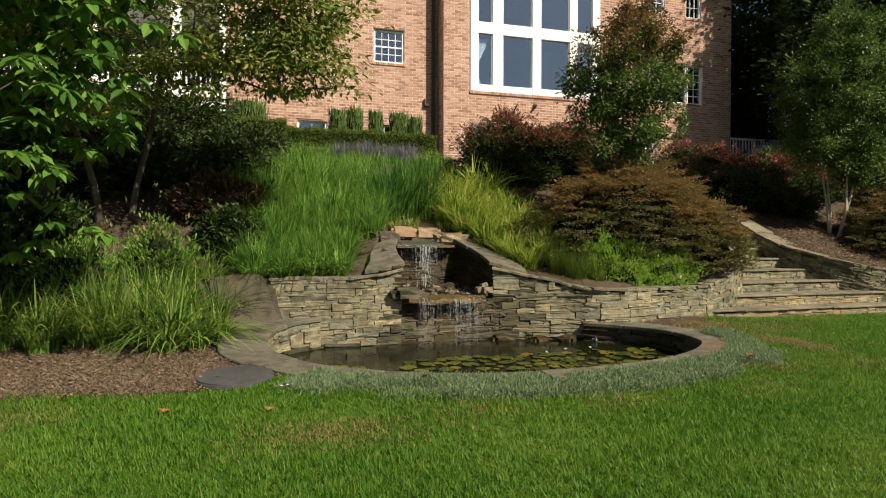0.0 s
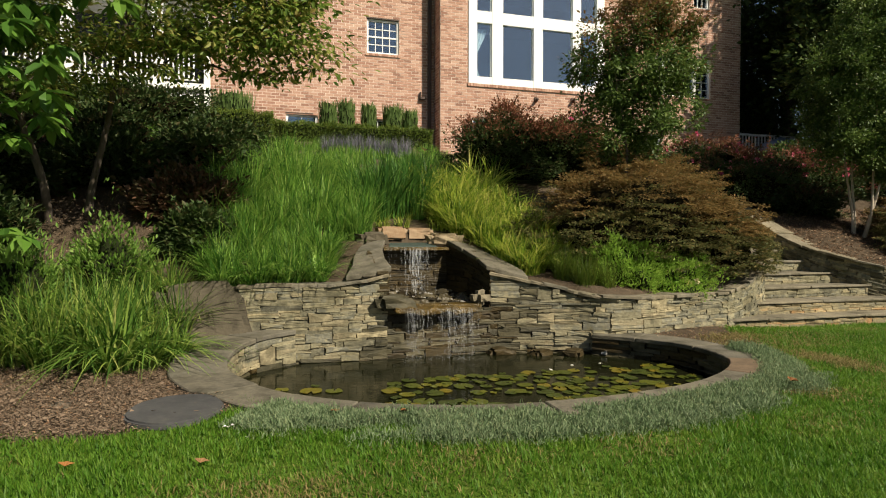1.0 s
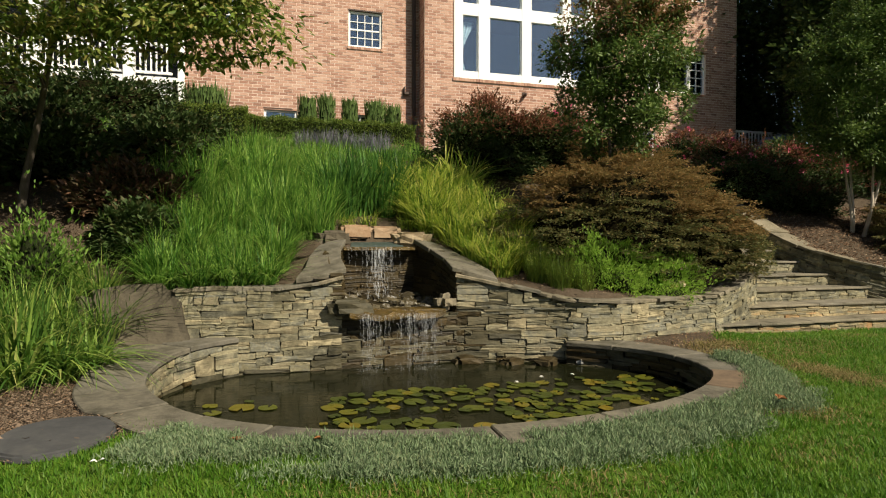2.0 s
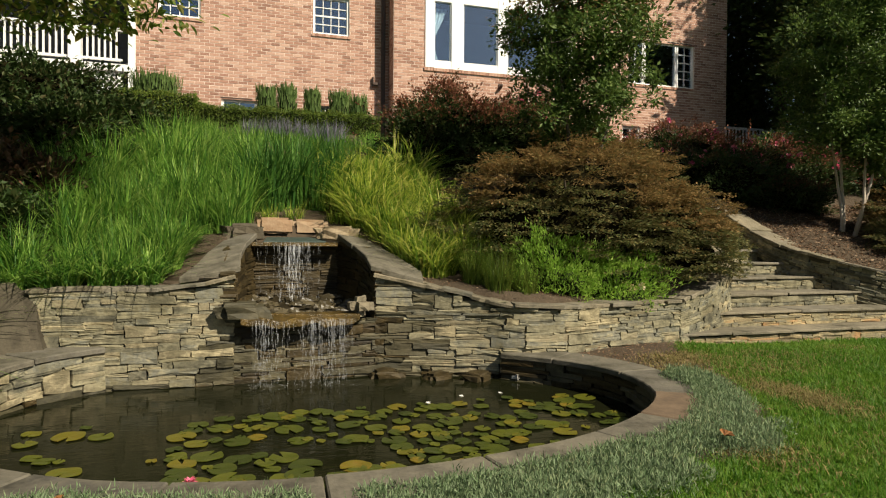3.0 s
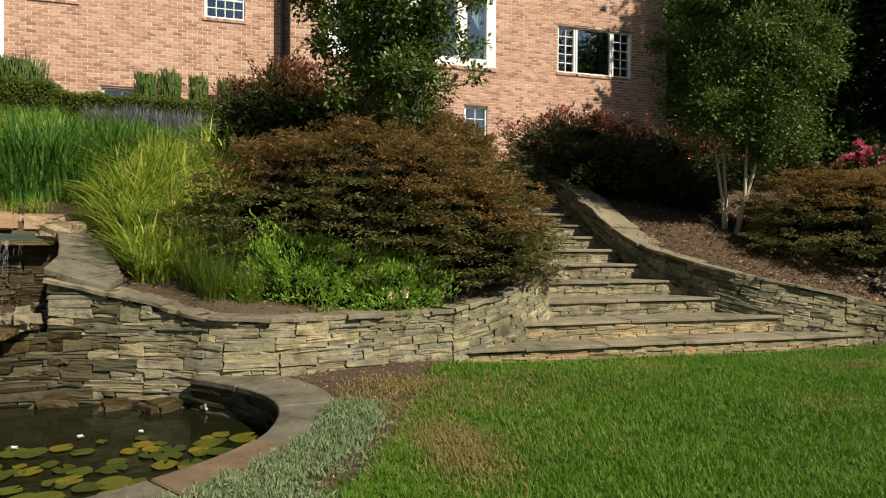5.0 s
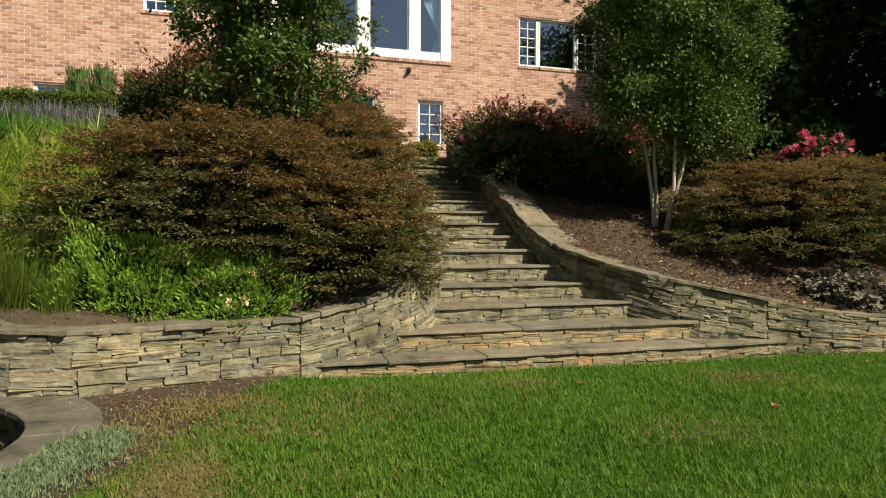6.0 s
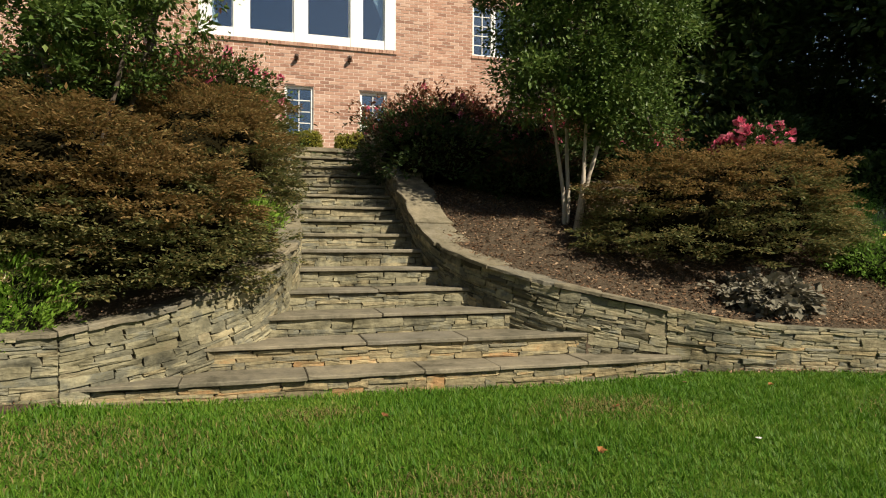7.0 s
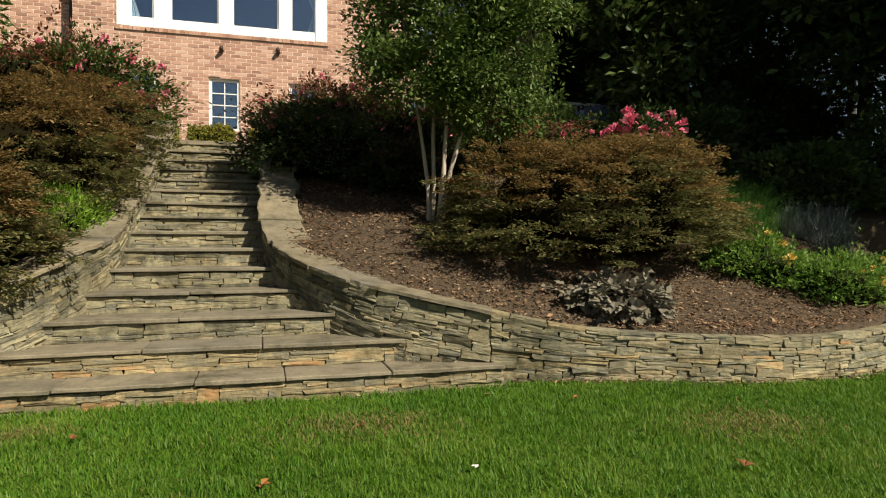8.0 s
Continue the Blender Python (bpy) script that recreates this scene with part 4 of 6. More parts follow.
boulder("white_pebble", (4.44, 7.33, -.04), (.09, .07, .05), M["pale_stone"], "small pale stone at the waterline", 30, 13, .3, cat="pebble")
boulder("ledge_rock", (3.3, 7.82, -.08), (.3, .22, .12), M["stone_wet_shaded"], "wet stone at the foot of the wall", 0, 15, .26, rounding=.18)
boulder("ledge_rock", (3.75, 7.64, -.09), (.26, .2, .12), M["stone_wet_shaded"], "wet stone at the foot of the wall", 20, 16, .26, rounding=.18)
boulder("ledge_rock", (4.1, 7.48, -.08), (.24, .2, .12), M["stone_wet_shaded"], "wet stone at the foot of the wall", 40, 17, .26, rounding=.18)
# big upright slab left of the wall, round slate disc, flat stones
boulder("slab_rock", (-.02, 7.93, .42), (.86, .28, .80), M["slab"], "large smooth grey-brown slab leaning at the end of the wall", 9, 21, .16, lean=-24, shear=.2)
disc = bmesh.new()
bmesh.ops.create_cone(disc, segments=40, radius1=.30, radius2=.295, depth=.05, cap_ends=True)
for v in disc.verts:
    v.co.x *= 1 + .02 * math.sin(v.co.y * 20)
    v.co.y *= 1 + .025 * math.sin(v.co.x * 17)
bmesh.ops.bevel(disc, geom=[e for e in disc.edges if len(e.link_faces) == 2 and e.calc_face_angle() > 1], offset=.012, segments=2, affect="EDGES")
me = bpy.data.meshes.new("slate_disc")
disc.to_mesh(me)
disc.free()
me.materials.append(M["slate"])
ob = tagged(new("slate_disc", me), "round dark slate lid lying on the mulch by the lawn", "stone disc")
ob.matrix_basis = pose(-.07, 5.33, gz(-.07, 5.33) + .02, 1, 1, -18) @ Matrix.Diagonal((1, 1.2, 1, 1))
boulder("flat_stone", (-.98, 5.75, .10), (.5, .3, .06), M["flag"], "flat stepping stone half sunk in mulch", 10, 22)


# ---- house ----
YL, YB, YR = 18.42, 17.80, 18.59        # facade planes: left part, bay, right part
XA, XB, XC, XD = -.60, 5.62, 11.66, 16.66
HZ, H0 = 11.4, 2.3
house = thing("house", label="large red-brick house with white windows above the garden", category="house")


def wall_panels(x0, x1, y, holes, thick=.25):
    """Boxes that fill a facade but for its openings (x0, x1, z0, z1)."""
    xs = sorted({x0, x1, *[h[0] for h in holes], *[h[1] for h in holes]})
    zs = sorted({H0, HZ, *[h[2] for h in holes], *[h[3] for h in holes]})
    out = []
    for a, b in zip(xs, xs[1:]):
        z = H0
        for c, d in zip(zs, zs[1:]):
            mx, mz = (a + b) / 2, (c + d) / 2
            if any(h[0] < mx < h[1] and h[2] < mz < h[3] for h in holes):
                if c > z:
                    out.append((a, y, z, b, y + thick, c))
                z = d
        if z < HZ:
            out.append((a, y, z, b, y + thick, HZ))
    return out


HOLES_L = [(3.66, 4.58, 6.50, 7.47), (.02, .97, 6.56, 7.55), (1.45, 2.30, 4.05, 4.68), (3.55, 4.42, 4.05, 4.68)]
HOLES_B = [(6.45, 10.83, 5.72, 9.7), (6.57, 7.22, 3.60, 4.74), (8.28, 8.92, 3.60, 4.74), (9.99, 10.63, 3.60, 4.70)]
HOLES_R = [(13.04, 15.42, 6.03, 7.38), (12.86, 13.5, 3.6, 4.72), (13.0, 13.87, 9.05, 10.5), (14.72, 15.36, 9.02, 10.5)]
for x0, x1, y, holes in ((XA, XB, YL, HOLES_L), (XB, XC, YB, HOLES_B), (XC, XD, YR, HOLES_R)):
    for spec in wall_panels(x0, x1, y, holes):
        part("wall_panel", boxes([spec]), M["mortar"], house)
for spec in ((XB, YB + .25, H0, XB + .25, YL + .2, HZ), (XC - .25, YB + .25, H0, XC, YR + .2, HZ), (XD - .25, YR + .25, H0, XD, 29, HZ),
             (XA, YL + .25, H0, XA + .25, 29, HZ), (XA, 29, H0, XD, 29.25, HZ)):
    part("side_wall", boxes([spec]), M["mortar"], house)
part("ceiling_slab", boxes([(XA + .3, YR + .3, 5.0, XD - .3, 28.9, 5.2), (XA + .3, YR + .3, 8.5, XD - .3, 28.9, 8.6)]), M["room_shade"], house)
part("room_wall", boxes([(XA + .3, 22, 5.2, XD - .3, 22.1, 8.5), (XA + .3, 20, H0, XD - .3, 20.1, 5.0), (XA + .3, 21, 8.6, XD - .3, 21.1, HZ - .1)]), M["room_shade"], house, "walls coloured dark as the unlit rooms behind the windows")
rb = bmesh.new()
pts = [(-1.1, 17.2, HZ), (17.2, 17.2, HZ), (17.2, 29.8, HZ), (-1.1, 29.8, HZ), (4, 23.5, HZ + 4), (12, 23.5, HZ + 4)]
rv = [rb.verts.new(p) for p in pts]
for q in ((0, 1, 5, 4), (1, 2, 5), (2, 3, 4, 5), (3, 0, 4), (3, 2, 1, 0)):
    rb.faces.new([rv[i] for i in q])
part("roof", rb, M["roof"], house, "dark hipped shingle roof")

BRICK_L, BRICK_H = .222, .079


def brickwork():
    """Bricks proud of the mortar; those round the lower windows of the bay are single pieces."""
    bm = bmesh.new()
    bmesh.ops.create_cube(bm, size=1)
    cube = bpy.data.meshes.new("brick")
    bm.to_mesh(cube)
    bm.free()
    cube.materials.append(M["brick_obj"])
    r = random.Random(8)
    vs, singles = [], 0
    corner = np.array([(x, y, z) for z in (-.5, .5) for y in (-.5, .5) for x in (-.5, .5)])
    for x0, x1, y, holes, ztop in ((XA, XB, YL, HOLES_L, 9.6), (XB, XC, YB, HOLES_B, 9.8), (XC, XD, YR, HOLES_R, 10.6)):
        z, row = 3.0, 0
        while z < ztop:
            x = x0 - (BRICK_L / 2 if row % 2 else 0)
            while x < x1:
                a, b = max(x, x0), min(x + BRICK_L, x1)
                x += BRICK_L
                spans = [(a, b)]
                for h in holes:
                    if h[2] - .075 < z + BRICK_H / 2 < h[3] + .0:
                        spans = [q for s in spans for q in ((s[0], min(s[1], h[0] - .0)), (max(s[0], h[1]), s[1])) if q[1] - q[0] > .03] if any(s[1] > h[0] and s[0] < h[1] for s in spans) else spans
                for s0, s1 in spans:
                    if s1 - s0 < .03:
                        continue
                    c = ((s0 + s1) / 2, y + .01 + r.uniform(-.0025, .0025), z + BRICK_H / 2)
                    size = (s1 - s0 - .014, .032, BRICK_H - .014)
                    if y == YB and 7.3 < c[0] < 10.0 and 4.6 < z < 5.6 and singles < 200:
                        ob = new("brick", cube)
                        ob.parent = house
                        ob.matrix_basis = Matrix.Translation(c) @ Matrix.Diagonal((*size, 1))
                        singles += 1
                    else:
                        vs.append(corner * size + c)
            z += BRICK_H
            row += 1
    # returns of the bay
    for xx, ya, yb in ((XB, YB + .05, YL), (XC, YB + .05, YR)):
        z, row = 3.0, 0
        while z < 9.8:
            yy = ya - (.11 if row % 2 else 0)
            while yy < yb:
                a, b = max(yy, ya), min(yy + BRICK_L, yb)
                if b - a > .03:
                    vs.append(corner * (.032, b - a - .014, BRICK_H - .014) + (xx + (.01 if xx == XB else -.01), (a + b) / 2, z + BRICK_H / 2))
                yy += BRICK_L
            z += BRICK_H
            row += 1
    v = np.concatenate(vs)
    i = np.arange(len(vs))[:, None, None] * 8
    f = (i + np.array([(0, 1, 5, 4), (1, 3, 7, 5), (3, 2, 6, 7), (2, 0, 4, 6), (4, 5, 7, 6), (2, 3, 1, 0)])[None]).reshape(-1, 4)
    ob = hang("brickwork", mesh_np("brickwork", v, f, M["brick"]), house, "red and buff bricks in running bond")
    tagged(ob, kind="stuff")


def window(x0, x1, z0, z1, y, cols, rows, frame_w=.06, sill=True, mid=None, grid=.018):
    """A white window in its opening: frame, mullions, bars, panes and a brick sill."""
    wn = thing("window", label="", category="")
    wn.parent = house
    yf = y + .05
    fr = [(x0, yf, z0, x0 + frame_w, yf + .08, z1), (x1 - frame_w, yf, z0, x1, yf + .08, z1),
          (x0 + frame_w, yf, z0, x1 - frame_w, yf + .08, z0 + frame_w), (x0 + frame_w, yf, z1 - frame_w, x1 - frame_w, yf + .08, z1)]
    part("window_frame", boxes(fr, .004), M["white"], wn)
    bars = []
    for k in range(1, cols):
        x = x0 + frame_w + (x1 - x0 - 2 * frame_w) * k / cols
        bars.append((x - grid / 2, yf + .025, z0 + frame_w, x + grid / 2, yf + .05, z1 - frame_w))
    for k in range(1, rows):
        z = z0 + frame_w + (z1 - z0 - 2 * frame_w) * k / rows
        g = grid * 2.2 if mid == k else grid
        bars.append((x0 + frame_w, yf + .027, z - g / 2, x1 - frame_w, yf + .052, z + g / 2))
    for bar in bars:
        part("glazing_bar", boxes([bar]), M["white"], wn)
    pane = part("pane", boxes([(x0 + frame_w, yf + .06, z0 + frame_w, x1 - frame_w, yf + .064, z1 - frame_w)]), M["glass"], wn)
    pane.visible_shadow = False
    if sill:
        n = max(3, round((x1 - x0) / .085))
        for k in range(n):
            part("sill_brick", boxes([(x0 - .04 + (x1 - x0 + .08) * k / n + .005, y - .035, z0 - .075, x0 - .04 + (x1 - x0 + .08) * (k + 1) / n - .005, y + .1, z0 - .004)]), M["brick_obj"], wn)
        part("lintel", boxes([(x0 - .02, y - .006, z1 + .0, x1 + .02, y + .05, z1 + .035)]), M["brown_metal"], wn)
    return wn


brickwork()
window(3.66, 4.58, 6.50, 7.47, YL, 4, 4, .055, mid=2)
window(.02, .97, 6.56, 7.55, YL, 4, 4, .055, mid=2)
window(1.45, 2.30, 4.05, 4.68, YL, 2, 2, .06)
window(3.55, 4.42, 4.05, 4.68, YL, 2, 2, .06)
for a, b, c in ((6.57, 7.22, 4.74), (8.28, 8.92, 4.74), (9.99, 10.63, 4.70)):
    window(a, b, 3.60, c, YB, 2, 4, .055)
window(13.04, 13.62, 6.03, 7.38, YR, 2, 5, .05)
window(13.64, 14.80, 6.03, 7.38, YR, 1, 1, .05)
window(14.82, 15.42, 6.03, 7.38, YR, 2, 5, .05)
window(12.86, 13.5, 3.6, 4.72, YR, 2, 4, .055)
window(13.0, 13.87, 9.05, 10.5, YR, 3, 4, .055, mid=2)
window(14.72, 15.36, 9.02, 10.5, YR, 3, 4, .055, mid=2)


def great_window():
    wn = thing("great_window")
    wn.parent = house
    x = [6.45, 6.70, 7.17, 7.50, 8.48, 8.77, 9.76, 10.03, 10.57, 10.83]
    z = [5.72, 5.93, 7.46, 7.80, 9.45, 9.7]
    for k in range(0, 10, 2):
        part("mullion", boxes([(x[k], YB - .02 - (.015 if k in (0, 8) else 0), z[0], x[k + 1], YB + .12, z[-1])], .006), M["white"], wn)
    for a in (1, 3, 5, 7):
        for b in (0, 2, 4):
            part("rail", boxes([(x[a], YB - .015, z[b], x[a + 1], YB + .11, z[b + 1])], .004), M["white"], wn)
    inner = []
    for a in (1, 3, 5, 7):
        for b in (1, 3):
            inner += [(x[a], YB + .03, z[b], x[a] + .03, YB + .09, z[b + 1]), (x[a + 1] - .03, YB + .03, z[b], x[a + 1], YB + .09, z[b + 1])]
            pane = part("pane", boxes([(x[a] + .03, YB + .06, z[b], x[a + 1] - .03, YB + .064, z[b + 1])]), M["glass"], wn)
            pane.visible_shadow = False
    for bar in inner:
        part("sash", boxes([bar]), M["white"], wn)
    n = 52
    for k in range(n):
        part("sill_brick", boxes([(6.42 + 4.44 * k / n + .005, YB - .045, 5.635, 6.42 + 4.44 * (k + 1) / n - .005, YB + .1, 5.715)]), M["brick_obj"], wn)
    # curtains, tied back
    for x0, side in ((6.68, 1), (10.60, -1)):
        vs, fs = [], []
        for i in range(15):
            t = i / 14
            wide = .42 * (abs(t - .38) ** 1.0 * 1.1 + .12) if t < .5 else .42 * (.30 + .9 * (t - .5) * 2) * .9
            for j in range(17):
                s = j / 16
                vs.append((x0 + side * s * wide, YB + .22 + .03 * math.sin(s * 28), 5.9 + 1.45 * t))
        for i in range(14):
            for j in range(16):
                a = i * 17 + j
                fs.append((a, a + 1, a + 18, a + 17))
        hang("curtain", mesh_np("curtain", vs, fs, M["curtain"], True), wn, "pale curtain tied back")


great_window()


def flood_light(x, z):
    fl = thing("flood_light", (x, YB - .02, z), "small brown flood light fixed to the brick wall", "wall light")
    bm = bmesh.new()
    bmesh.ops.create_cone(bm, segments=14, radius1=.05, radius2=.035, depth=.14, cap_ends=True, matrix=pose(0, -.09, -.02, 70, 0, 0))
    part("lamp_head", bm, M["brown_metal"], fl, smooth=True)
    bm = bmesh.new()
    bmesh.ops.create_cone(bm, segments=12, radius1=.04, radius2=.04, depth=.03, cap_ends=True, matrix=pose(0, 0, .04, 90, 0, 0))
    part("base_plate", bm, M["brown_metal"], fl)


flood_light(8.54, 5.38)
flood_light(9.74, 5.44)
dp = thing("downspout")
dp.parent = house
part("pipe", boxes([(5.42, YL - .10, 3.2, 5.52, YL - .02, 11.0)], .012), M["brown_metal"], dp, "dark brown downspout")
part("elbow", boxes([(5.18, YL - .12, 5.28, 5.34, YL - .02, 5.36), (5.18, YL - .10, 5.34, 5.22, YL - .02, 5.5)], .01), M["brown_metal"], dp)
part("corner_board", boxes([(XA - .02, YL - .03, 3.6, XA + .14, YL + .1, 11.0)], .004), M["white"], house, "white corner board")


def porch():
    p = thing("porch", label="white railed porch with lattice skirt beside the house", category="porch")
    yf = 18.30
    part("deck", boxes([(-8, yf, 5.12, -.62, 22, 5.28)]), M["white"], p)
    # dark paint stands for the shade under the porch roof
    part("back_wall", boxes([(-8, 22, 3, -.62, 22.2, 9)]), M["room_shade"], p, "wall behind the porch, coloured dark for its shade")
    part("porch_roof", boxes([(-8.2, yf - .3, 8.0, -.62, 22.2, 8.3)]), M["white"], p)
    posts = (-1.72, -3.75, -5.8, -7.8)
    for x in posts:
        part("post", boxes([(x - .13, yf - .02, 4.0, x + .13, yf + .22, 8.0)], .008), M["white"], p)
    ends = (-.74,) + posts
    for a, b in zip(ends, ends[1:]):
        b0, a0 = b + .13, a - (.0 if a == -.74 else .13)
        part("handrail", boxes([(b0, yf + .05, 6.06, a0, yf + .13, 6.13)], .005), M["white"], p)
        part("bottom_rail", boxes([(b0, yf + .06, 5.36, a0, yf + .12, 5.42)], .005), M["white"], p)
        n = round((a0 - b0) / .125)
        for k in range(1, n):
            x = b0 + (a0 - b0) * k / n
            part("baluster", boxes([(x - .02, yf + .07, 5.42, x + .02, yf + .11, 6.06)]), M["white"], p)
        bm = bmesh.new()
        for s in (1, -1):
            x = b0 - 1.2
            while x < a0:
                m = Matrix.Translation((x + .6, yf + .1 + .01 * s, 4.55)) @ Matrix.Rotation(s * radians(45), 4, "Y") @ Matrix.Diagonal((.03, .008, 1.6, 1))
                bmesh.ops.create_cube(bm, size=1, matrix=m)
                x += .12
        for q in ((b0, 1), (a0, -1)):
            bmesh.ops.bisect_plane(bm, geom=bm.verts[:] + bm.edges[:] + bm.faces[:], plane_co=(q[0], 0, 0), plane_no=(-q[1], 0, 0), clear_outer=True)
        part("lattice", bm, M["white"], p, "white diagonal lattice")
    # dark panel added as the shade behind the lattice
    part("skirt_shade", boxes([(-8, yf + .6, 2.6, -.62, yf + .7, 5.1)]), M["room_shade"], p)


porch()


def side_rail():
    """White railing beyond the right corner of the house."""
    p = thing("railing", label="white picket railing beyond the house corner", category="railing")
    y = 18.9
    part("handrail", boxes([(16.75, y, 4.95, 19.5, y + .06, 5.02), (16.75, y, 4.2, 19.5, y + .06, 4.26)]), M["white"], p)
    for k in range(20):
        x = 16.8 + .14 * k
        part("baluster", boxes([(x, y + .01, 4.26, x + .04, y + .05, 4.95)]), M["white"], p)
    part("post", boxes([(16.7, y - .03, 3.0, 16.82, y + .09, 5.15)]), M["white"], p)


side_rail()


def covered_grill(x, y, z):
    """A draped blue box that hangs in folds, added for an unidentified blue object."""
    g = thing("covered_grill", (x, y, z), "unidentified blue object beyond the house, shaped as a draped box", "grill cover")
    vs, fs = [], []
    rows = ((0, 1.06), (.35, 1.03), (.8, 1.0), (1.05, .97), (1.2, .80), (1.3, .5), (1.33, .0))
    n = 36
    for h, k in rows:
        for i in range(n):
            a = 2 * math.pi * i / n
            sq = max(abs(math.cos(a)), abs(math.sin(a))) ** -.7
            fold = 1 + .035 * math.sin(i * 2.6) * (1.3 - h)
            vs.append((.62 * k * sq * fold * math.cos(a), .36 * k * sq * fold * math.sin(a), h + .05 * math.cos(a)))
    for j in range(len(rows) - 1):
        for i in range(n):
            fs.append((j * n + i, j * n + (i + 1) % n, (j + 1) * n + (i + 1) % n, (j + 1) * n + i))
    hang("cover", mesh_np("cover", vs, fs, M["tarp"], True), g)
    part("hem", boxes([(-.64, -.37, 0, .64, -.35, .05), (-.64, .35, 0, .64, .37, .05)], .008), M["tarp"], g)


covered_grill(17.95, 18.2, 3.45)


# ---- plants ----
def shell(n, r, up=-0.35):
    """Random directions, none steeper downwards than up."""
    d = unit(r.normal(size=(n * 2, 3)))
    return d[d[:, 2] > up][:n]


def lump_factor(d, seed, lumps, freq):
    off1, off2 = Vector((seed, seed * 2, 0)), Vector((0, seed, 5))
    return np.array([1 + lumps * (noise.noise(Vector(q) * freq + off1) + 0.6 * noise.noise(Vector(q) * freq * 2.7 + off2) + .35 * noise.noise(Vector(q) * freq * 7 + off1)) for q in d])


def shrub(name, x, y, rx, ry, top, mat, n, size, label, seed, layered=0.5, lumps=.28, category="shrub", core="twigs", sink=.15, flowers=0, fmat="pink", fsize=.048, turn=0, ragged=0, reach=.28, mat_top=None, base=None, group="", top_only=0.0, aspect=.5, rise=.15):
    """A shrub: a few stems, a twig mass coloured near-black as the shaded inside, and a coat of many small leaves."""
    r = np.random.default_rng(seed)
    b = (gz(x, y) if base is None else base) - sink
    h = (top - b)
    th = thing(name, (x, y, b), label, category, group, turn=turn)
    c = np.array([0, 0, h * .42])
    ext = np.array([rx, ry, h * .58])
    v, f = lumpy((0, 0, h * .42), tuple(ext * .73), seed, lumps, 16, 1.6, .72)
    hang("twig_shade_core", mesh_np("twig_shade_core", v, f, M[core], True), th, "twiggy inside, coloured near-black for its shade")
    stems = [tube([(.12 * rx * math.cos(a), .12 * ry * math.sin(a), -.1), (.3 * rx * math.cos(a), .3 * ry * math.sin(a), h * .35), (.6 * rx * math.cos(a), .6 * ry * math.sin(a), h * .7)], (.03, .02, .008), 5) for a in np.arange(6) * 1.05]
    tagged(hang("woody_base", mesh_np("woody_base", *join(stems), M["bark"], True), th), kind="stuff")
    d = shell(n, r, -.55)
    k = lump_factor(d, seed, lumps, 1.6)
    depth = 1 - np.abs(r.normal(0, .085, len(d)))
    tufts = .05 * np.sin(d[:, 0] * 17 + 9 * d[:, 2] + seed) * np.sin(d[:, 1] * 15 + d[:, 2] * 13) + .035 * np.sin(d[:, 0] * 37 + 3 * seed) * np.sin(d[:, 2] * 41 + d[:, 1] * 31)
    p = c + d * ext * (k * depth + tufts)[:, None]
    if layered:
        step = h * .10
        wave = .9 * np.sin(p[:, 0] * 4.1 + seed) + .8 * np.sin(p[:, 1] * 3.3 + p[:, 0] * 2) + .5 * np.sin(p[:, 0] * 9.7 + 2)
        ph = p[:, 2] / step + wave
        k2 = 1 + .085 * np.cos(2 * math.pi * (ph - .12))
        p[:, :2] *= k2[:, None]
        lz = (np.round(ph) - wave) * step
        p[:, 2] += (lz - p[:, 2]) * layered * .55
    p[:, 2] = np.maximum(p[:, 2], .02)
    if ragged:
        sd = shell(ragged, r, -.1)
        sk = lump_factor(sd, seed, lumps, 1.6)
        m = len(p) // 4
        own = r.integers(len(sd), size=m)
        tt = r.uniform(.82, 1.0, m) + r.uniform(.05, reach, len(sd))[own] * r.uniform(0, 1, m)
        sway = r.normal(0, .10, (len(sd), 3))[own] * (tt - .8)[:, None] * 4
        p[:m] = c + (sd[own] + sway) * ext * (sk[own] * tt)[:, None] + r.normal(0, .028, (m, 3))
        d[:m] = sd[own]
    out = unit(d * np.array([1, 1, .5]) + r.normal(0, .45, d.shape) + np.array([0, 0, rise]))
    nrm = unit(r.normal(0, .45, d.shape) + np.array([0, 0, 1.0]) + d * .4)
    ln = size * r.uniform(.6, 1.4, len(p))
    tip = np.zeros(len(p), bool)
    if mat_top:
        rad = np.linalg.norm((p - c) / ext, axis=1)
        tip = (p[:, 2] > h * .66 + r.normal(0, .08, len(p)) * h) & (rad > r.uniform(.85, 1.15, len(p)))
        tagged(hang("young_foliage", mesh_np("young_foliage", *leaves(p[tip], out[tip], nrm[tip], ln[tip], ln[tip] * aspect), M[mat_top]), th, "reddish young leaves"), kind="stuff")
    tagged(hang("foliage", mesh_np("foliage", *leaves(p[~tip], out[~tip], nrm[~tip], ln[~tip], ln[~tip] * aspect), M[mat]), th), kind="stuff")
    if flowers:
        q = shell(flowers * 4, r, top_only)
        q = q[r.permutation(len(q))][:flowers]
        kk = lump_factor(q, seed, lumps, 1.6)
        fp = c + q * ext * (kk * 1.06)[:, None]
        bits = []
        for cpt in fp:
            m = 13
            dd = unit(r.normal(size=(m, 3)) + np.array([0, -.3, .5]))
            s = fsize * r.uniform(.7, 1.3)
            bits.append(leaves(np.repeat(cpt[None], m, 0) + dd * s * .2, dd, unit(np.cross(dd, r.normal(size=(m, 3)))), s, s * .9))
        tagged(hang("blossom", mesh_np("blossom", *join(bits), M[fmat]), th, "scattered blossoms"), kind="stuff")
    return th


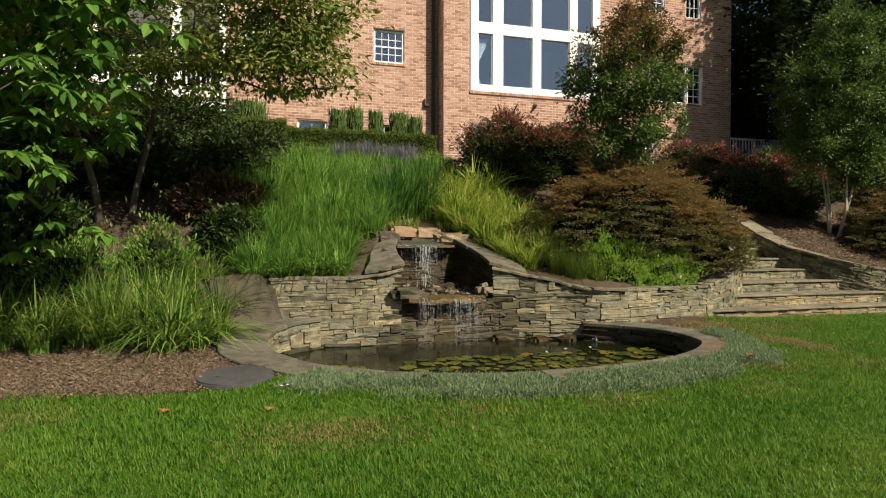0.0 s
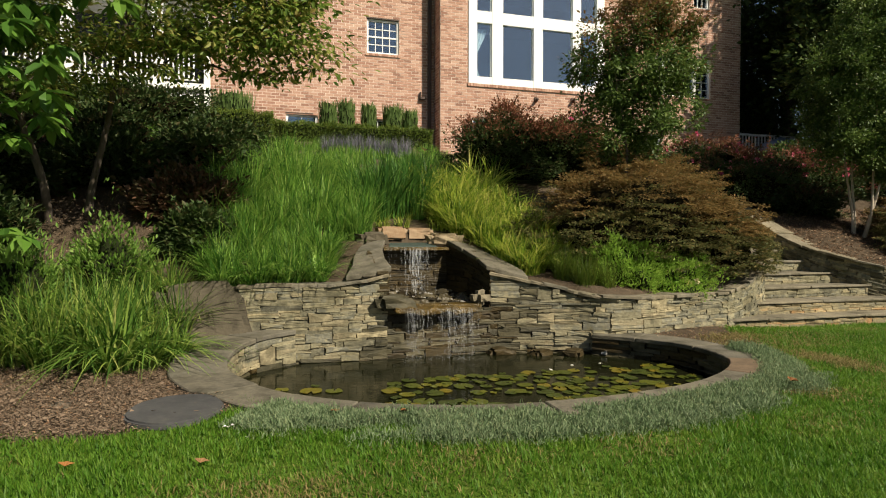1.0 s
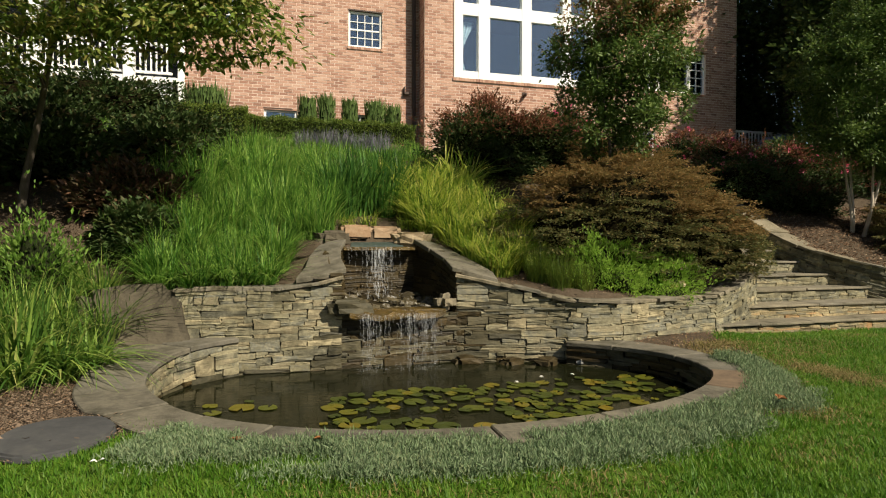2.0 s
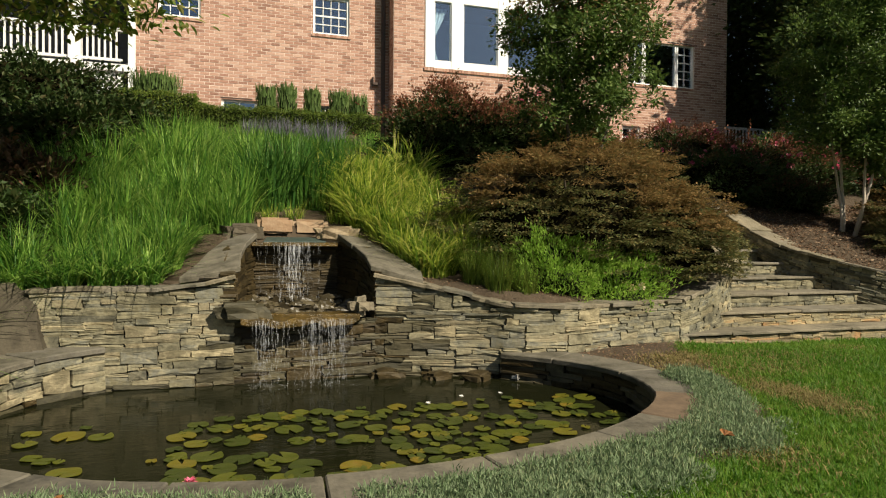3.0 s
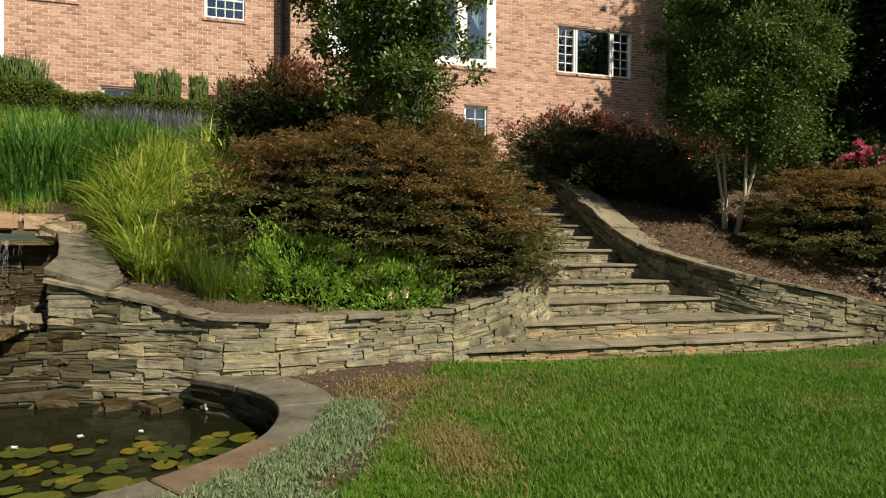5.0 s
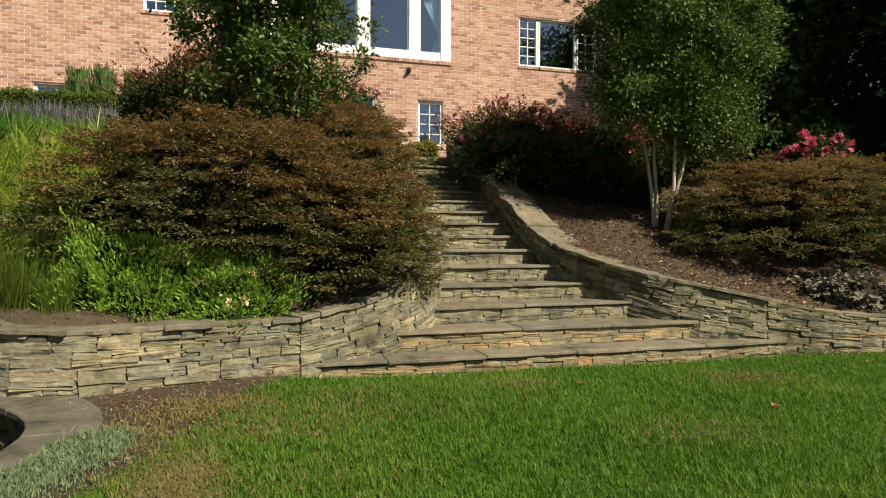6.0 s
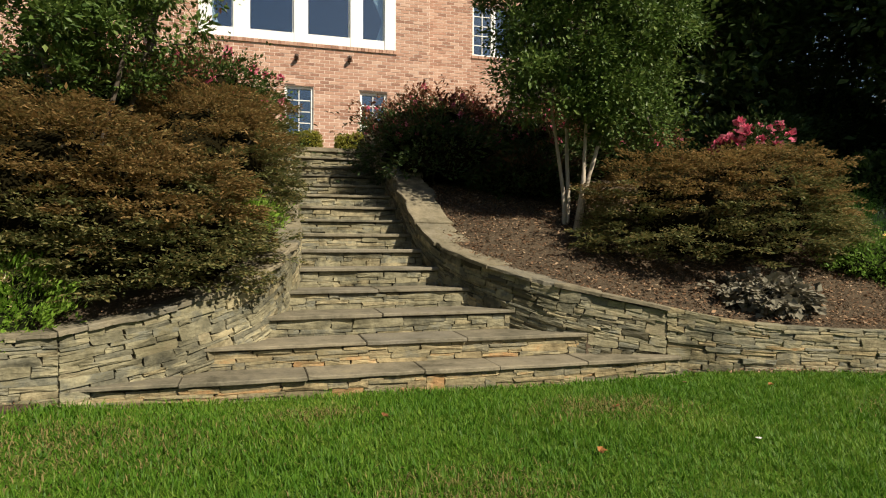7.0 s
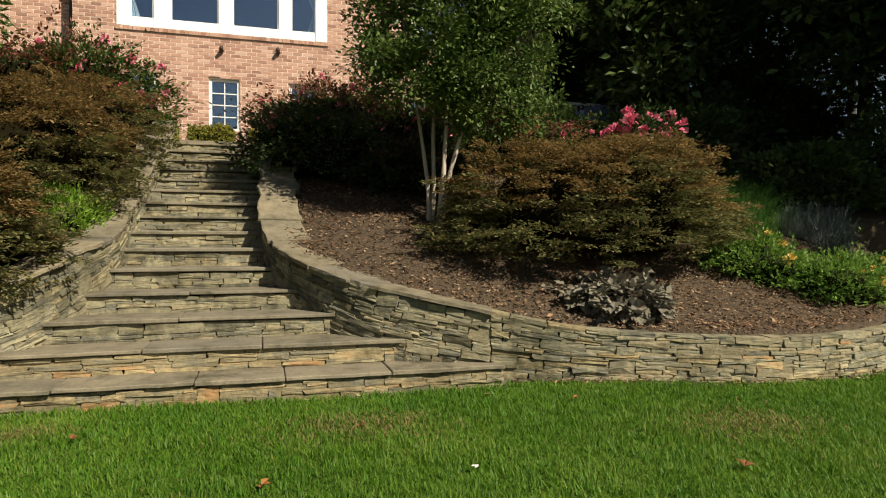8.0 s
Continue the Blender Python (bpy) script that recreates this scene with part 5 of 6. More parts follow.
def layered_shrub(name, x, y, rx, ry, top, label, seed, sprays, per=72, size=.039, group="", sink=.15, lumps=.30, skirt=.06):
    """A broad shrub of flat leafy sprays in loose tiers, bronze above and green below."""
    r = np.random.default_rng(seed)
    b = gz(x, y) - sink
    h = top - b
    th = thing(name, (x, y, b), label, "shrub", group)
    c, ext = np.array([0, 0, h * .40]), np.array([rx, ry, h * .60])
    # the core's dark colour stands for shade between the tiers
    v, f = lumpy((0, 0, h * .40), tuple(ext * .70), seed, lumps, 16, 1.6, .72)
    hang("twig_shade_core", mesh_np("twig_shade_core", v, f, M["twigs"], True), th, "twiggy inside, coloured near-black for its shade")
    stems = [tube([(.12 * rx * math.cos(a), .12 * ry * math.sin(a), -.1), (.3 * rx * math.cos(a), .3 * ry * math.sin(a), h * .35), (.6 * rx * math.cos(a), .6 * ry * math.sin(a), h * .7)], (.03, .02, .008), 5) for a in np.arange(6) * 1.05]
    tagged(hang("woody_base", mesh_np("woody_base", *join(stems), M["bark"], True), th), kind="stuff")
    d = shell(sprays * 2, r, -.6)
    hole = np.array([noise.noise(Vector(q) * 5.5 + Vector((seed, 0, 3))) for q in d])
    d = d[hole > -.30][:sprays]
    k = lump_factor(d, seed, lumps, 1.7)
    p0 = c + d * ext * (k * r.uniform(.80, 1.0, len(d)))[:, None]
    p0[:, :2] *= 1 + skirt * np.maximum(0, -d[:, 2:3])        # the skirt hangs out to the ground
    out = unit(d * np.array([1, 1, 0]) + r.normal(0, .35, d.shape) * np.array([1, 1, 0]) + np.array([0, 0, 1e-6]))
    rise = r.normal(.10, .16, len(d)) + .35 * np.clip(d[:, 2] - .4, 0, 1)
    out = unit(out + rise[:, None] * np.array([0, 0, 1.0]))
    reach = r.uniform(.14, .34, len(d)) * (.7 + .3 * min(rx, 1.3))
    side = unit(np.cross(out, np.array([0, 0, 1.0])))
    own = np.repeat(np.arange(len(d)), per)
    s = r.uniform(0, 1, len(own)) ** .8
    lat = r.normal(0, .22, len(own)) * (1.15 - s) + r.choice([-.16, 0, .16], len(own)) * s
    p = p0[own] + out[own] * (s * reach[own])[:, None] + side[own] * (lat * reach[own] * 1.3)[:, None]
    p[:, 2] += r.normal(0, .012, len(own)) - .10 * reach[own] * s ** 2 - .15 * np.abs(lat) * reach[own]
    p[:, 2] = np.maximum(p[:, 2], .03)
    dd = unit(out[own] + side[own] * np.sign(lat)[:, None] * .7 + r.normal(0, .35, p.shape))
    nn = unit(r.normal(0, .3, p.shape) + np.array([0, 0, 1.0]))
    ln = size * r.uniform(.6, 1.4, len(p))
    high = (p0[own, 2] / h + .16 * np.sin(3.1 * p0[own, 0] + seed) * np.sin(2.7 * p0[own, 1] + p0[own, 2] * 4) + r.normal(0, .07, len(d))[own]) > .56
    for nm, sel, mt in (("foliage", high, "brown_leaf"), ("lower_foliage", ~high, "bronze_low")):
        tagged(hang(nm, mesh_np(nm, *leaves(p[sel], dd[sel], nn[sel], ln[sel], ln[sel] * .5), M[mt]), th), kind="stuff")
    return th


def upright_bush(x, y, rx, ry, top, n, label, seed):
    """A barrel-shaped bush of upright needle-leaved shoots with a level, bristly top."""
    r = np.random.default_rng(seed)
    b = gz(x, y) - .1
    h = top - b
    th = thing("upright_bush", (x, y, b), label, "bush", "upright bushes")
    # dark core, painted as the bush's inner shade
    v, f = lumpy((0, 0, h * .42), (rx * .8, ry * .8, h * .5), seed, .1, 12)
    hang("twig_shade_core", mesh_np("twig_shade_core", v, f, M["leaf_shade"], True), th)
    a, q = r.uniform(0, 6.283, n), np.sqrt(r.uniform(.25, 1, n))
    p = np.stack([rx * .9 * q * np.cos(a), ry * .9 * q * np.sin(a), r.uniform(.05, .85, n) * h], 1)
    ln = np.minimum(r.uniform(.10, .30, n), h * r.uniform(.93, 1.08, n) - p[:, 2])
    tagged(hang("foliage", mesh_np("foliage", *blades(p, a + r.normal(0, .5, n), ln, r.uniform(.05, .35, n), .03, 3, .2), M["rosemary"]), th), kind="stuff")
    return th


def tree(name, base, stems, crown, ext, n_clusters, per, size, mat, bark, label, seed, spread=.24, stem_r=.05, hollow=.45, mat2=None, droop=0.0, aspect=.5, outer=None, flat=.5, whorl=0, oval=False):
    """A tree: tapered stems given by points, limbs to the crown's clumps, and leaves round their tips."""
    r = np.random.default_rng(seed)
    th = thing(name, base, label, "tree")
    b = np.array(base)
    tips = []
    for s in stems:
        pts = spline([np.array(p) - b for p in s], 5)
        hang("trunk", mesh_np("trunk", *tube(pts, np.linspace(stem_r, stem_r * .35, len(pts)), 8), M[bark], True), th)
        tips.append(pts)
    c = np.array(crown) - b
    d = unit(r.normal(size=(n_clusters, 3)))
    rad = r.uniform(hollow, 1, n_clusters) ** .7
    tgt = c + d * rad[:, None] * np.array(ext)
    if outer:
        for oc, oe, on, _ in outer:
            tgt = np.concatenate([tgt, np.array(oc) - b + r.uniform(-1, 1, (on, 3)) * np.array(oe)])
    limbs = []
    wood = np.concatenate([q[len(q) * 2 // 5:] for q in tips])
    gap = np.min(np.linalg.norm(tgt[:, None] - wood[None], axis=2), axis=1)
    for t in tgt[np.argsort(gap)]:
        far = np.linalg.norm(wood - t, axis=1) + .5 * np.maximum(0, wood[:, 2] - t[2])
        o = wood[np.argmin(far)]
        span = np.linalg.norm(t - o)
        m = (o + t) / 2 + r.normal(0, .07, 3) * span + np.array([0, 0, -.06]) * span
        pts = spline([o, m, t], 4)
        limbs.append(tube(pts, np.linspace(min(stem_r * .3, .006 + .018 * span), .003, len(pts)), 4))
        wood = np.vstack([wood, pts[3:]])
    tagged(hang("branchwork", mesh_np("branchwork", *join(limbs), M["bark"], True), th), kind="stuff")
    counts = np.array([per] * n_clusters + [o[3] for o in outer or () for _ in range(o[2])])
    n_clusters = len(tgt)
    own = np.repeat(np.arange(n_clusters), counts)
    sp = spread * np.mean(ext)
    p = tgt[own] + r.normal(0, 1, (len(own), 3)) * sp * np.array([1, 1, flat]) * r.uniform(.5, 1.2, n_clusters)[own][:, None]
    dd = unit(p - tgt[own] + r.normal(0, sp * .6, p.shape) + np.array([0, 0, -droop * sp]))
    nn = unit(r.normal(0, .5, p.shape) + np.array([0, -.1, 1.0]))
    if whorl:                                    # leaves in rosettes at the twigs' ends
        m = len(p)
        p, tw = np.repeat(p, whorl, 0), np.repeat(dd, whorl, 0)
        a = np.tile(np.arange(whorl) * 2 * math.pi / whorl, m) + np.repeat(r.uniform(0, 6.28, m), whorl)
        dd = unit(np.stack([np.cos(a), np.sin(a), r.normal(-droop * .5, .22, len(p))], 1) + tw * .35)
        nn = unit(r.normal(0, .18, p.shape) + np.array([0, 0, 1.0]) + dd * .25)
    ln = size * r.uniform(.6, 1.35, len(p))
    top = p[:, 2] > c[2] + ext[2] * .35 + r.normal(0, .25, len(p)) if mat2 else np.zeros(len(p), bool)
    shape = oval_leaves if oval else leaves
    tagged(hang("crown", mesh_np("crown", *shape(p[~top], dd[~top], nn[~top], ln[~top], ln[~top] * aspect), M[mat]), th), kind="stuff")
    if mat2:
        tagged(hang("crown_top", mesh_np("crown_top", *shape(p[top], dd[top], nn[top], ln[top], ln[top] * aspect), M[mat2]), th, "reddish upper leaves"), kind="stuff")
    return th


def grass_clump(name, n, height, lean, width, mat, label, seed, spread=.14, segs=5, group="", category="ornamental grass", curl=.45, mess=1.1):
    r = np.random.default_rng(seed)
    th = thing(name, (0, 0, -50), label, category, group)
    a, q = r.uniform(0, 2 * math.pi, n), spread * np.sqrt(r.uniform(0, 1, n))
    p = np.stack([q * np.cos(a), q * np.sin(a), np.full(n, -.05)], 1)
    az = a + r.normal(0, mess, n)
    low = np.where(r.uniform(0, 1, n) < .22, r.uniform(.35, .7, n), 1)
    tagged(hang("foliage", mesh_np("foliage", *blades(p, az, height * r.uniform(.55, 1.1, n) * low, lean * r.uniform(.15, 1.35, n), width * r.uniform(.6, 1.2, n), segs, curl), M[mat]), th), kind="stuff")
    return th


def plant_out(protos, spots, seed, smin=.85, smax=1.15):
    """Puts copies of the clumps at (x, y[, scale]); the first copies are the clumps themselves."""
    r = random.Random(seed)
    used = set()
    for s in spots:
        k = r.randrange(len(protos))
        f = (s[2] if len(s) > 2 else 1) * r.uniform(smin, smax)
        m = pose(s[0], s[1], gz(s[0], s[1]), r.uniform(-4, 4), r.uniform(-4, 4), r.uniform(0, 360))
        if k in used:
            ob = copy_thing(protos[k], m)
        else:
            ob = protos[k]
            ob.matrix_basis = m
            used.add(k)
        ob.scale = (f, f, f)
    for k, ob in enumerate(protos):
        if k not in used:
            for c in ob.children:
                bpy.data.objects.remove(c)
            bpy.data.objects.remove(ob)


def scatter(x0, x1, y0, y1, n, seed, keep=None, jit=.8):
    r = random.Random(seed)
    out, tries = [], 0
    need = math.sqrt((x1 - x0) * (y1 - y0) / n) * jit
    while len(out) < n and tries < n * 60:
        tries += 1
        q = (r.uniform(x0, x1), r.uniform(y0, y1))
        if (keep is None or keep(*q)) and all((q[0] - o[0]) ** 2 + (q[1] - o[1]) ** 2 > (need * .8) ** 2 for o in out):
            out.append(q)
    return out


G = "grasses on the slope"
tall = [grass_clump("ornamental_grass", 270, 1.0, .70, .020, "orn", "tall green ornamental grass arching over the slope", 40 + i, .20, group=G) for i in range(3)]
plant_out(tall, [(x, y, .62 + .13 * (y - 8.3)) for x, y in scatter(-.05, 1.95, 8.4, 10.6, 34, 1, lambda x, y: x < 1.4 or y > 9.0)] + [(x, y, .95) for x, y in scatter(-.1, 2.2, 10.6, 12.4, 16, 2)], 3, .75, 1.15)
front = [grass_clump("ornamental_grass", 240, .62, 1.15, .019, "orn", "short green grass spilling over the stone wall", 50 + i, .16, group=G) for i in range(2)]
plant_out(front, [(.15, 8.25), (.5, 8.2), (.85, 8.2), (1.15, 8.25), (.0, 8.6), (1.25, 8.7), (1.35, 9.0)], 4)
darkc = [grass_clump("ornamental_grass", 230, .98, .62, .023, "orn_dark", "dark green grass clump behind the waterfall rocks", 60 + i, .17, group=G) for i in range(2)]
plant_out(darkc, [(2.3, 10.25, 1.1), (2.62, 10.4, 1.15), (2.9, 10.3, 1.05), (2.45, 10.8, 1.1), (2.15, 10.6), (2.8, 10.9), (3.1, 10.8), (3.0, 11.35, 1.05), (3.25, 11.6, 1.05), (2.7, 11.5)], 5)
yel = [grass_clump("ornamental_grass", 300, .68, 1.05, .022, "orn_y", "yellow-green variegated grass clump beside the waterfall", 70 + i, .18, group=G, mess=1.9) for i in range(3)]
plant_out(yel, [(3.92, 8.42, .85), (3.72, 8.72, .9), (4.15, 8.7, .85), (3.82, 8.55, .8), (4.08, 8.48, .8), (4.28, 8.62, .8), (3.98, 8.85, .9)] + [(x, y, .92 + .16 * (y - 8.8)) for x, y in scatter(3.3, 4.5, 8.9, 11.4, 28, 4)] + [(3.28, 10.3, 1.05), (3.2, 10.9, 1.1), (3.45, 11.3, 1.1), (4.6, 8.75, .8), (4.65, 9.1, .85)], 6, .75, 1.2)
straw = [grass_clump("ornamental_grass", 120, .35, .9, .008, "orn_y", "short straw-coloured tuft by the rocks", 76, .12, group=G)]
plant_out(straw, [(2.3, 9.85), (2.6, 9.9), (1.85, 9.6), (3.1, 9.75)], 61)
lily = [grass_clump("daylily_clump", 230, .92, .95, .028, "daylily", "arching strap-leaved daylily clump at the bed's edge", 80 + i, .13, 7, "daylily clumps", "daylily", .78) for i in range(2)]
plant_out(lily, [(-.72, 6.85), (-.45, 6.95, .9), (-.95, 7.05, .9), (-.25, 7.15, .7)], 7, .9, 1.05)
lily2 = [grass_clump("daylily_clump", 200, .95, .95, .020, "daylily", "upright green daylily clump on the slope", 85 + i, .14, 6, "daylily clumps", "daylily", .5) for i in range(2)]
plant_out(lily2, [(-1.05, 7.35, 1.1), (-.75, 7.3, 1.1), (-1.3, 7.15), (-1.6, 7.3), (-1.9, 7.1), (-1.2, 7.7, .7), (-.7, 7.9, .8), (-2.3, 7.3), (-.4, 8.3, .8), (-2.6, 7.6, .7), (-.9, 7.6, .95), (-1.6, 7.9, .9), (-.3, 7.75, .8), (-.6, 8.2, .9), (-1.1, 8.15, .9), (-1.6, 8.3), (-.95, 8.5, .8), (-.9, 7.5, .9), (-.55, 7.55, .9), (-1.45, 7.6, .9), (-3.1, 7.3), (-.15, 8.1, .7)] , 8)
tuft = [grass_clump("grass_tuft", 420, .60, .60, .006, "hedge", "fine green grass tuft above the wall", 90, .13, group=G)]
plant_out(tuft, [(4.45, 7.85), (4.7, 7.75, .85), (4.3, 8.1)], 9, .95, 1.05)
mid = [grass_clump("ornamental_grass", 220, .33, .7, .015, "orn", "green grass on the upper slope below the hedge", 95 + i, .22, 4, G) for i in range(2)]
plant_out(mid, scatter(-1.5, 4.7, 11.6, 15.6, 64, 10), 11)
lav = [grass_clump("lavender", 420, .5, .5, .016, "lavender", "grey-violet lavender row below the hedge", 99, .25, 3, "lavender row", "lavender")]
plant_out(lav, [(x, 14.6 + .1 * math.sin(x * 3)) for x in np.arange(2.2, 3.8, .36)], 12)
farg = [grass_clump("feathery_perennial", 900, .62, 1.0, .005, "orn_dark", "soft feathery dark green perennial behind the mulched bed", 105, .26, 4, "feathery perennials", "perennial")]
plant_out(farg, [(14.6, 9.5), (15.0, 9.3), (15.35, 9.75), (14.9, 9.9), (15.6, 10.1), (15.2, 10.4), (14.5, 10.1)], 13)
lav2 = [grass_clump("lavender", 420, .50, .8, .008, "lavender_shaded", "blue-green lavender, darkened for shade, at the end of the mulched bed", 106, .22, 3, "lavender row", "lavender")]
plant_out(lav2, [(15.9, 9.0), (16.2, 9.25), (16.5, 9.6), (16.1, 9.6), (15.75, 9.4)], 14)

B = "bronze barberry shrubs"
LB = "broad bronze-brown shrub with tiny layered leaves"
layered_shrub("bronze_shrub", 5.85, 8.80, 1.45, .95, 2.36, LB + " above the wall", 201, 1050, group=B)
layered_shrub("bronze_shrub", 6.90, 8.60, .82, .82, 1.90, LB + " beside the stairs", 202, 560, group=B)
layered_shrub("bronze_shrub", 7.08, 10.2, .92, .85, 2.72, LB + " beside the stairs", 203, 560, group=B)
layered_shrub("bronze_shrub", 7.32, 11.6, .72, .85, 3.15, LB + " high beside the stairs", 204, 480, group=B)
layered_shrub("bronze_shrub", 12.72, 9.0, 1.50, .92, 2.26, LB + " in the mulched bed", 205, 1100, group=B, skirt=.25)
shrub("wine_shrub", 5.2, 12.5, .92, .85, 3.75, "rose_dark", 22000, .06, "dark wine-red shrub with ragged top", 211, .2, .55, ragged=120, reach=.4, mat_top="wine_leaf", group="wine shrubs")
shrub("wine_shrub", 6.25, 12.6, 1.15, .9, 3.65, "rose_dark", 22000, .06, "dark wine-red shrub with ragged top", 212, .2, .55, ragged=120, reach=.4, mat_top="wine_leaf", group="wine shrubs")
R = "rose bushes"
shrub("rose_bush", 6.95, 13.0, 1.0, .8, 3.85, "rose_leaf", 15000, .06, "rose bush with pink blossoms near the top of the stairs", 221, .1, .62, ragged=120, reach=.36, flowers=50, fsize=.065, group=R)
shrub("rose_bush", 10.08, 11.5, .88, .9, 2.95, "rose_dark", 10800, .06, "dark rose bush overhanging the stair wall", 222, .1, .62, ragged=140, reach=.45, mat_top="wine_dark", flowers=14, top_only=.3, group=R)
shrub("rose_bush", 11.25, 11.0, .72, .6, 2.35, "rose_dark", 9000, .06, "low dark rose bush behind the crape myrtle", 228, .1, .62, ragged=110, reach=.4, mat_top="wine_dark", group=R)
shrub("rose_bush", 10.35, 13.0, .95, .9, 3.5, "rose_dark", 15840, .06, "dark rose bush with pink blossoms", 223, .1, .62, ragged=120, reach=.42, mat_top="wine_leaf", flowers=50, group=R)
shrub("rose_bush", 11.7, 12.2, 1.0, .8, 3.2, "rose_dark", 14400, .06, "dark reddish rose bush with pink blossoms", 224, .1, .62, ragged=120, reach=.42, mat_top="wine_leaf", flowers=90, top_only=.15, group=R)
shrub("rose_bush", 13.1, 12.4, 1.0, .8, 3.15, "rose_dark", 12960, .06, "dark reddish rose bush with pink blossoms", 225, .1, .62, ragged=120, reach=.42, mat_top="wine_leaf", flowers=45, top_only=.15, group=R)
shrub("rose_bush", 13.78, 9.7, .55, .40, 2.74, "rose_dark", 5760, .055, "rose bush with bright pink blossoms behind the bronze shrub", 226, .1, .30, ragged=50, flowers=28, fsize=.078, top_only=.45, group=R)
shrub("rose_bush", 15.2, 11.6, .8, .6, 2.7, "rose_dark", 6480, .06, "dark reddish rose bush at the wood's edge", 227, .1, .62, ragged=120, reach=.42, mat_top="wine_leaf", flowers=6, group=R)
shrub("herb_mound", 5.25, 8.05, .60, .36, 1.24, "herb", 15000, .042, "fresh green ferny perennial above the wall", 231, 0, .7, "perennial", "leaf_shade", ragged=160, aspect=.32, rise=.9)
shrub("herb_mound", 5.9, 7.95, .46, .30, 1.04, "herb", 10500, .042, "fresh green ferny perennial above the wall", 232, 0, .7, "perennial", "leaf_shade", ragged=160, aspect=.32, rise=.9)
shrub("pale_flower", 6.02, 7.80, .13, .10, .98, "herb", 500, .04, "small plant with cream blossoms above the wall", 233, 0, .2, "perennial", "leaf_shade", flowers=16, fmat="cream", fsize=.05, top_only=-.2)
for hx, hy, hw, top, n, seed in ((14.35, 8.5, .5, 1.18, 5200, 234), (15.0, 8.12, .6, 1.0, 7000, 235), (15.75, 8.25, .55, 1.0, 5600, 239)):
    shrub("herb_mound", hx, hy, hw, hw * .7, top, "herb_deep", n, .045, "bright green perennial with a few yellow flowers", seed, 0, .8, "perennial", "leaf_shade", flowers=6, fmat="yellow", ragged=160, reach=.5, aspect=.42, rise=.35, group="herb mounds")
shrub("herb_mound", 7.55, 9.75, .35, .4, 1.65, "herb", 6000, .05, "green perennial between shrub and stair wall", 236, .1, .4, "perennial", "leaf_shade", ragged=160, aspect=.32, rise=.9)
shrub("herb_mound", -1.0, 8.35, .42, .3, 1.32, "herb_deep", 3600, .06, "lime-green perennial above the daylilies", 238, 0, .7, "perennial", "leaf_shade", ragged=120, reach=.6, aspect=.4, rise=.9)
shrub("herb_mound", -1.75, 7.95, .45, .35, 1.2, "herb_deep", 5000, .055, "lime-green perennial among the daylilies", 237, .1, .7, "perennial", "leaf_shade", ragged=160, reach=.6, aspect=.32, rise=.9)
shrub("grey_plant", 12.42, 7.98, .38, .28, .86, "grey_leaf", 2300, .072, "wilting silver-grey broad-leaved plant in mulch", 241, 0, .55, "perennial", "twigs", ragged=60, aspect=.85, rise=-.3)
# clipped box by the stairs' top, hedge and upright bushes below the house


def hedge(x0, x1, y0, y1, top, n, label, seed, mat="hedge", batter=0.0):
    r = np.random.default_rng(seed)
    b = gz((x0 + x1) / 2, (y0 + y1) / 2) - .1
    th = thing("hedge", ((x0 + x1) / 2, (y0 + y1) / 2, b), label, "hedge")
    hx, hy, h = (x1 - x0) / 2, (y1 - y0) / 2, top - b
    k = 1 - batter
    # core in the colour of the hedge's inner shade
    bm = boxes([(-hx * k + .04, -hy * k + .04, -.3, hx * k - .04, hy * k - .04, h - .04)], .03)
    part("twig_shade_core", bm, M["leaf_shade"], th)
    areas = np.array([2 * hx * 2 * hy, 2 * hx * h, 2 * hy * h, 2 * hy * h])
    side = r.choice(4, n, p=areas / areas.sum())
    u, v = r.uniform(-1, 1, n), r.uniform(0, 1, n)
    p = np.where((side == 0)[:, None], np.stack([u * hx, (2 * v - 1) * hy, np.full(n, h)], 1),
                 np.where((side == 1)[:, None], np.stack([u * hx, np.full(n, -hy), v * h], 1),
                          np.stack([np.where(side == 2, -hx, hx), u * hy, v * h], 1)))
    p[:, :2] *= (1 - batter * p[:, 2:3] / h)
    p += r.normal(0, .025, p.shape) + .03 * np.sin(p[:, [1, 2, 0]] * 9)
    nn = unit(r.normal(0, .6, p.shape) + np.array([0, -.4, .8]))
    tagged(hang("foliage", mesh_np("foliage", *leaves(p, unit(r.normal(size=p.shape) + np.array([0, -.2, .5])), nn, .04 * r.uniform(.6, 1.4, n), .026), M[mat]), th), kind="stuff")


hedge(8.08, 8.92, 15.2, 15.8, 3.24, 5000, "clipped low olive-green box at the top of the stairs", 250, "box_olive", .22)
hedge(9.12, 9.85, 15.2, 15.8, 3.24, 5000, "clipped low olive-green box at the top of the stairs", 251, "box_olive", .22)
hedge(7.45, 7.95, 14.5, 15.1, 3.24, 4000, "clipped low olive-green box at the top of the stairs", 252, "box_olive", .22)
hedge(1.05, 5.0, 16.5, 17.15, 4.10, 16000, "clipped green box hedge along the house", 261)
hedge(-.6, 1.0, 16.3, 17.1, 4.26, 9000, "clipped green box hedge near the porch", 262)
for i, (x, w, top) in enumerate(((2.5, .38, 4.98), (2.98, .36, 5.03), (3.58, .32, 4.98), (4.25, .42, 4.98), (4.72, .36, 4.90))):
    upright_bush(x, 17.75, w * .72, .28, top, 900, "upright needle-leaved bush against the brick wall", 270 + i)
upright_bush(.1, 17.5, .60, .4, 5.05, 1500, "rounded green bush beside the porch", 279)
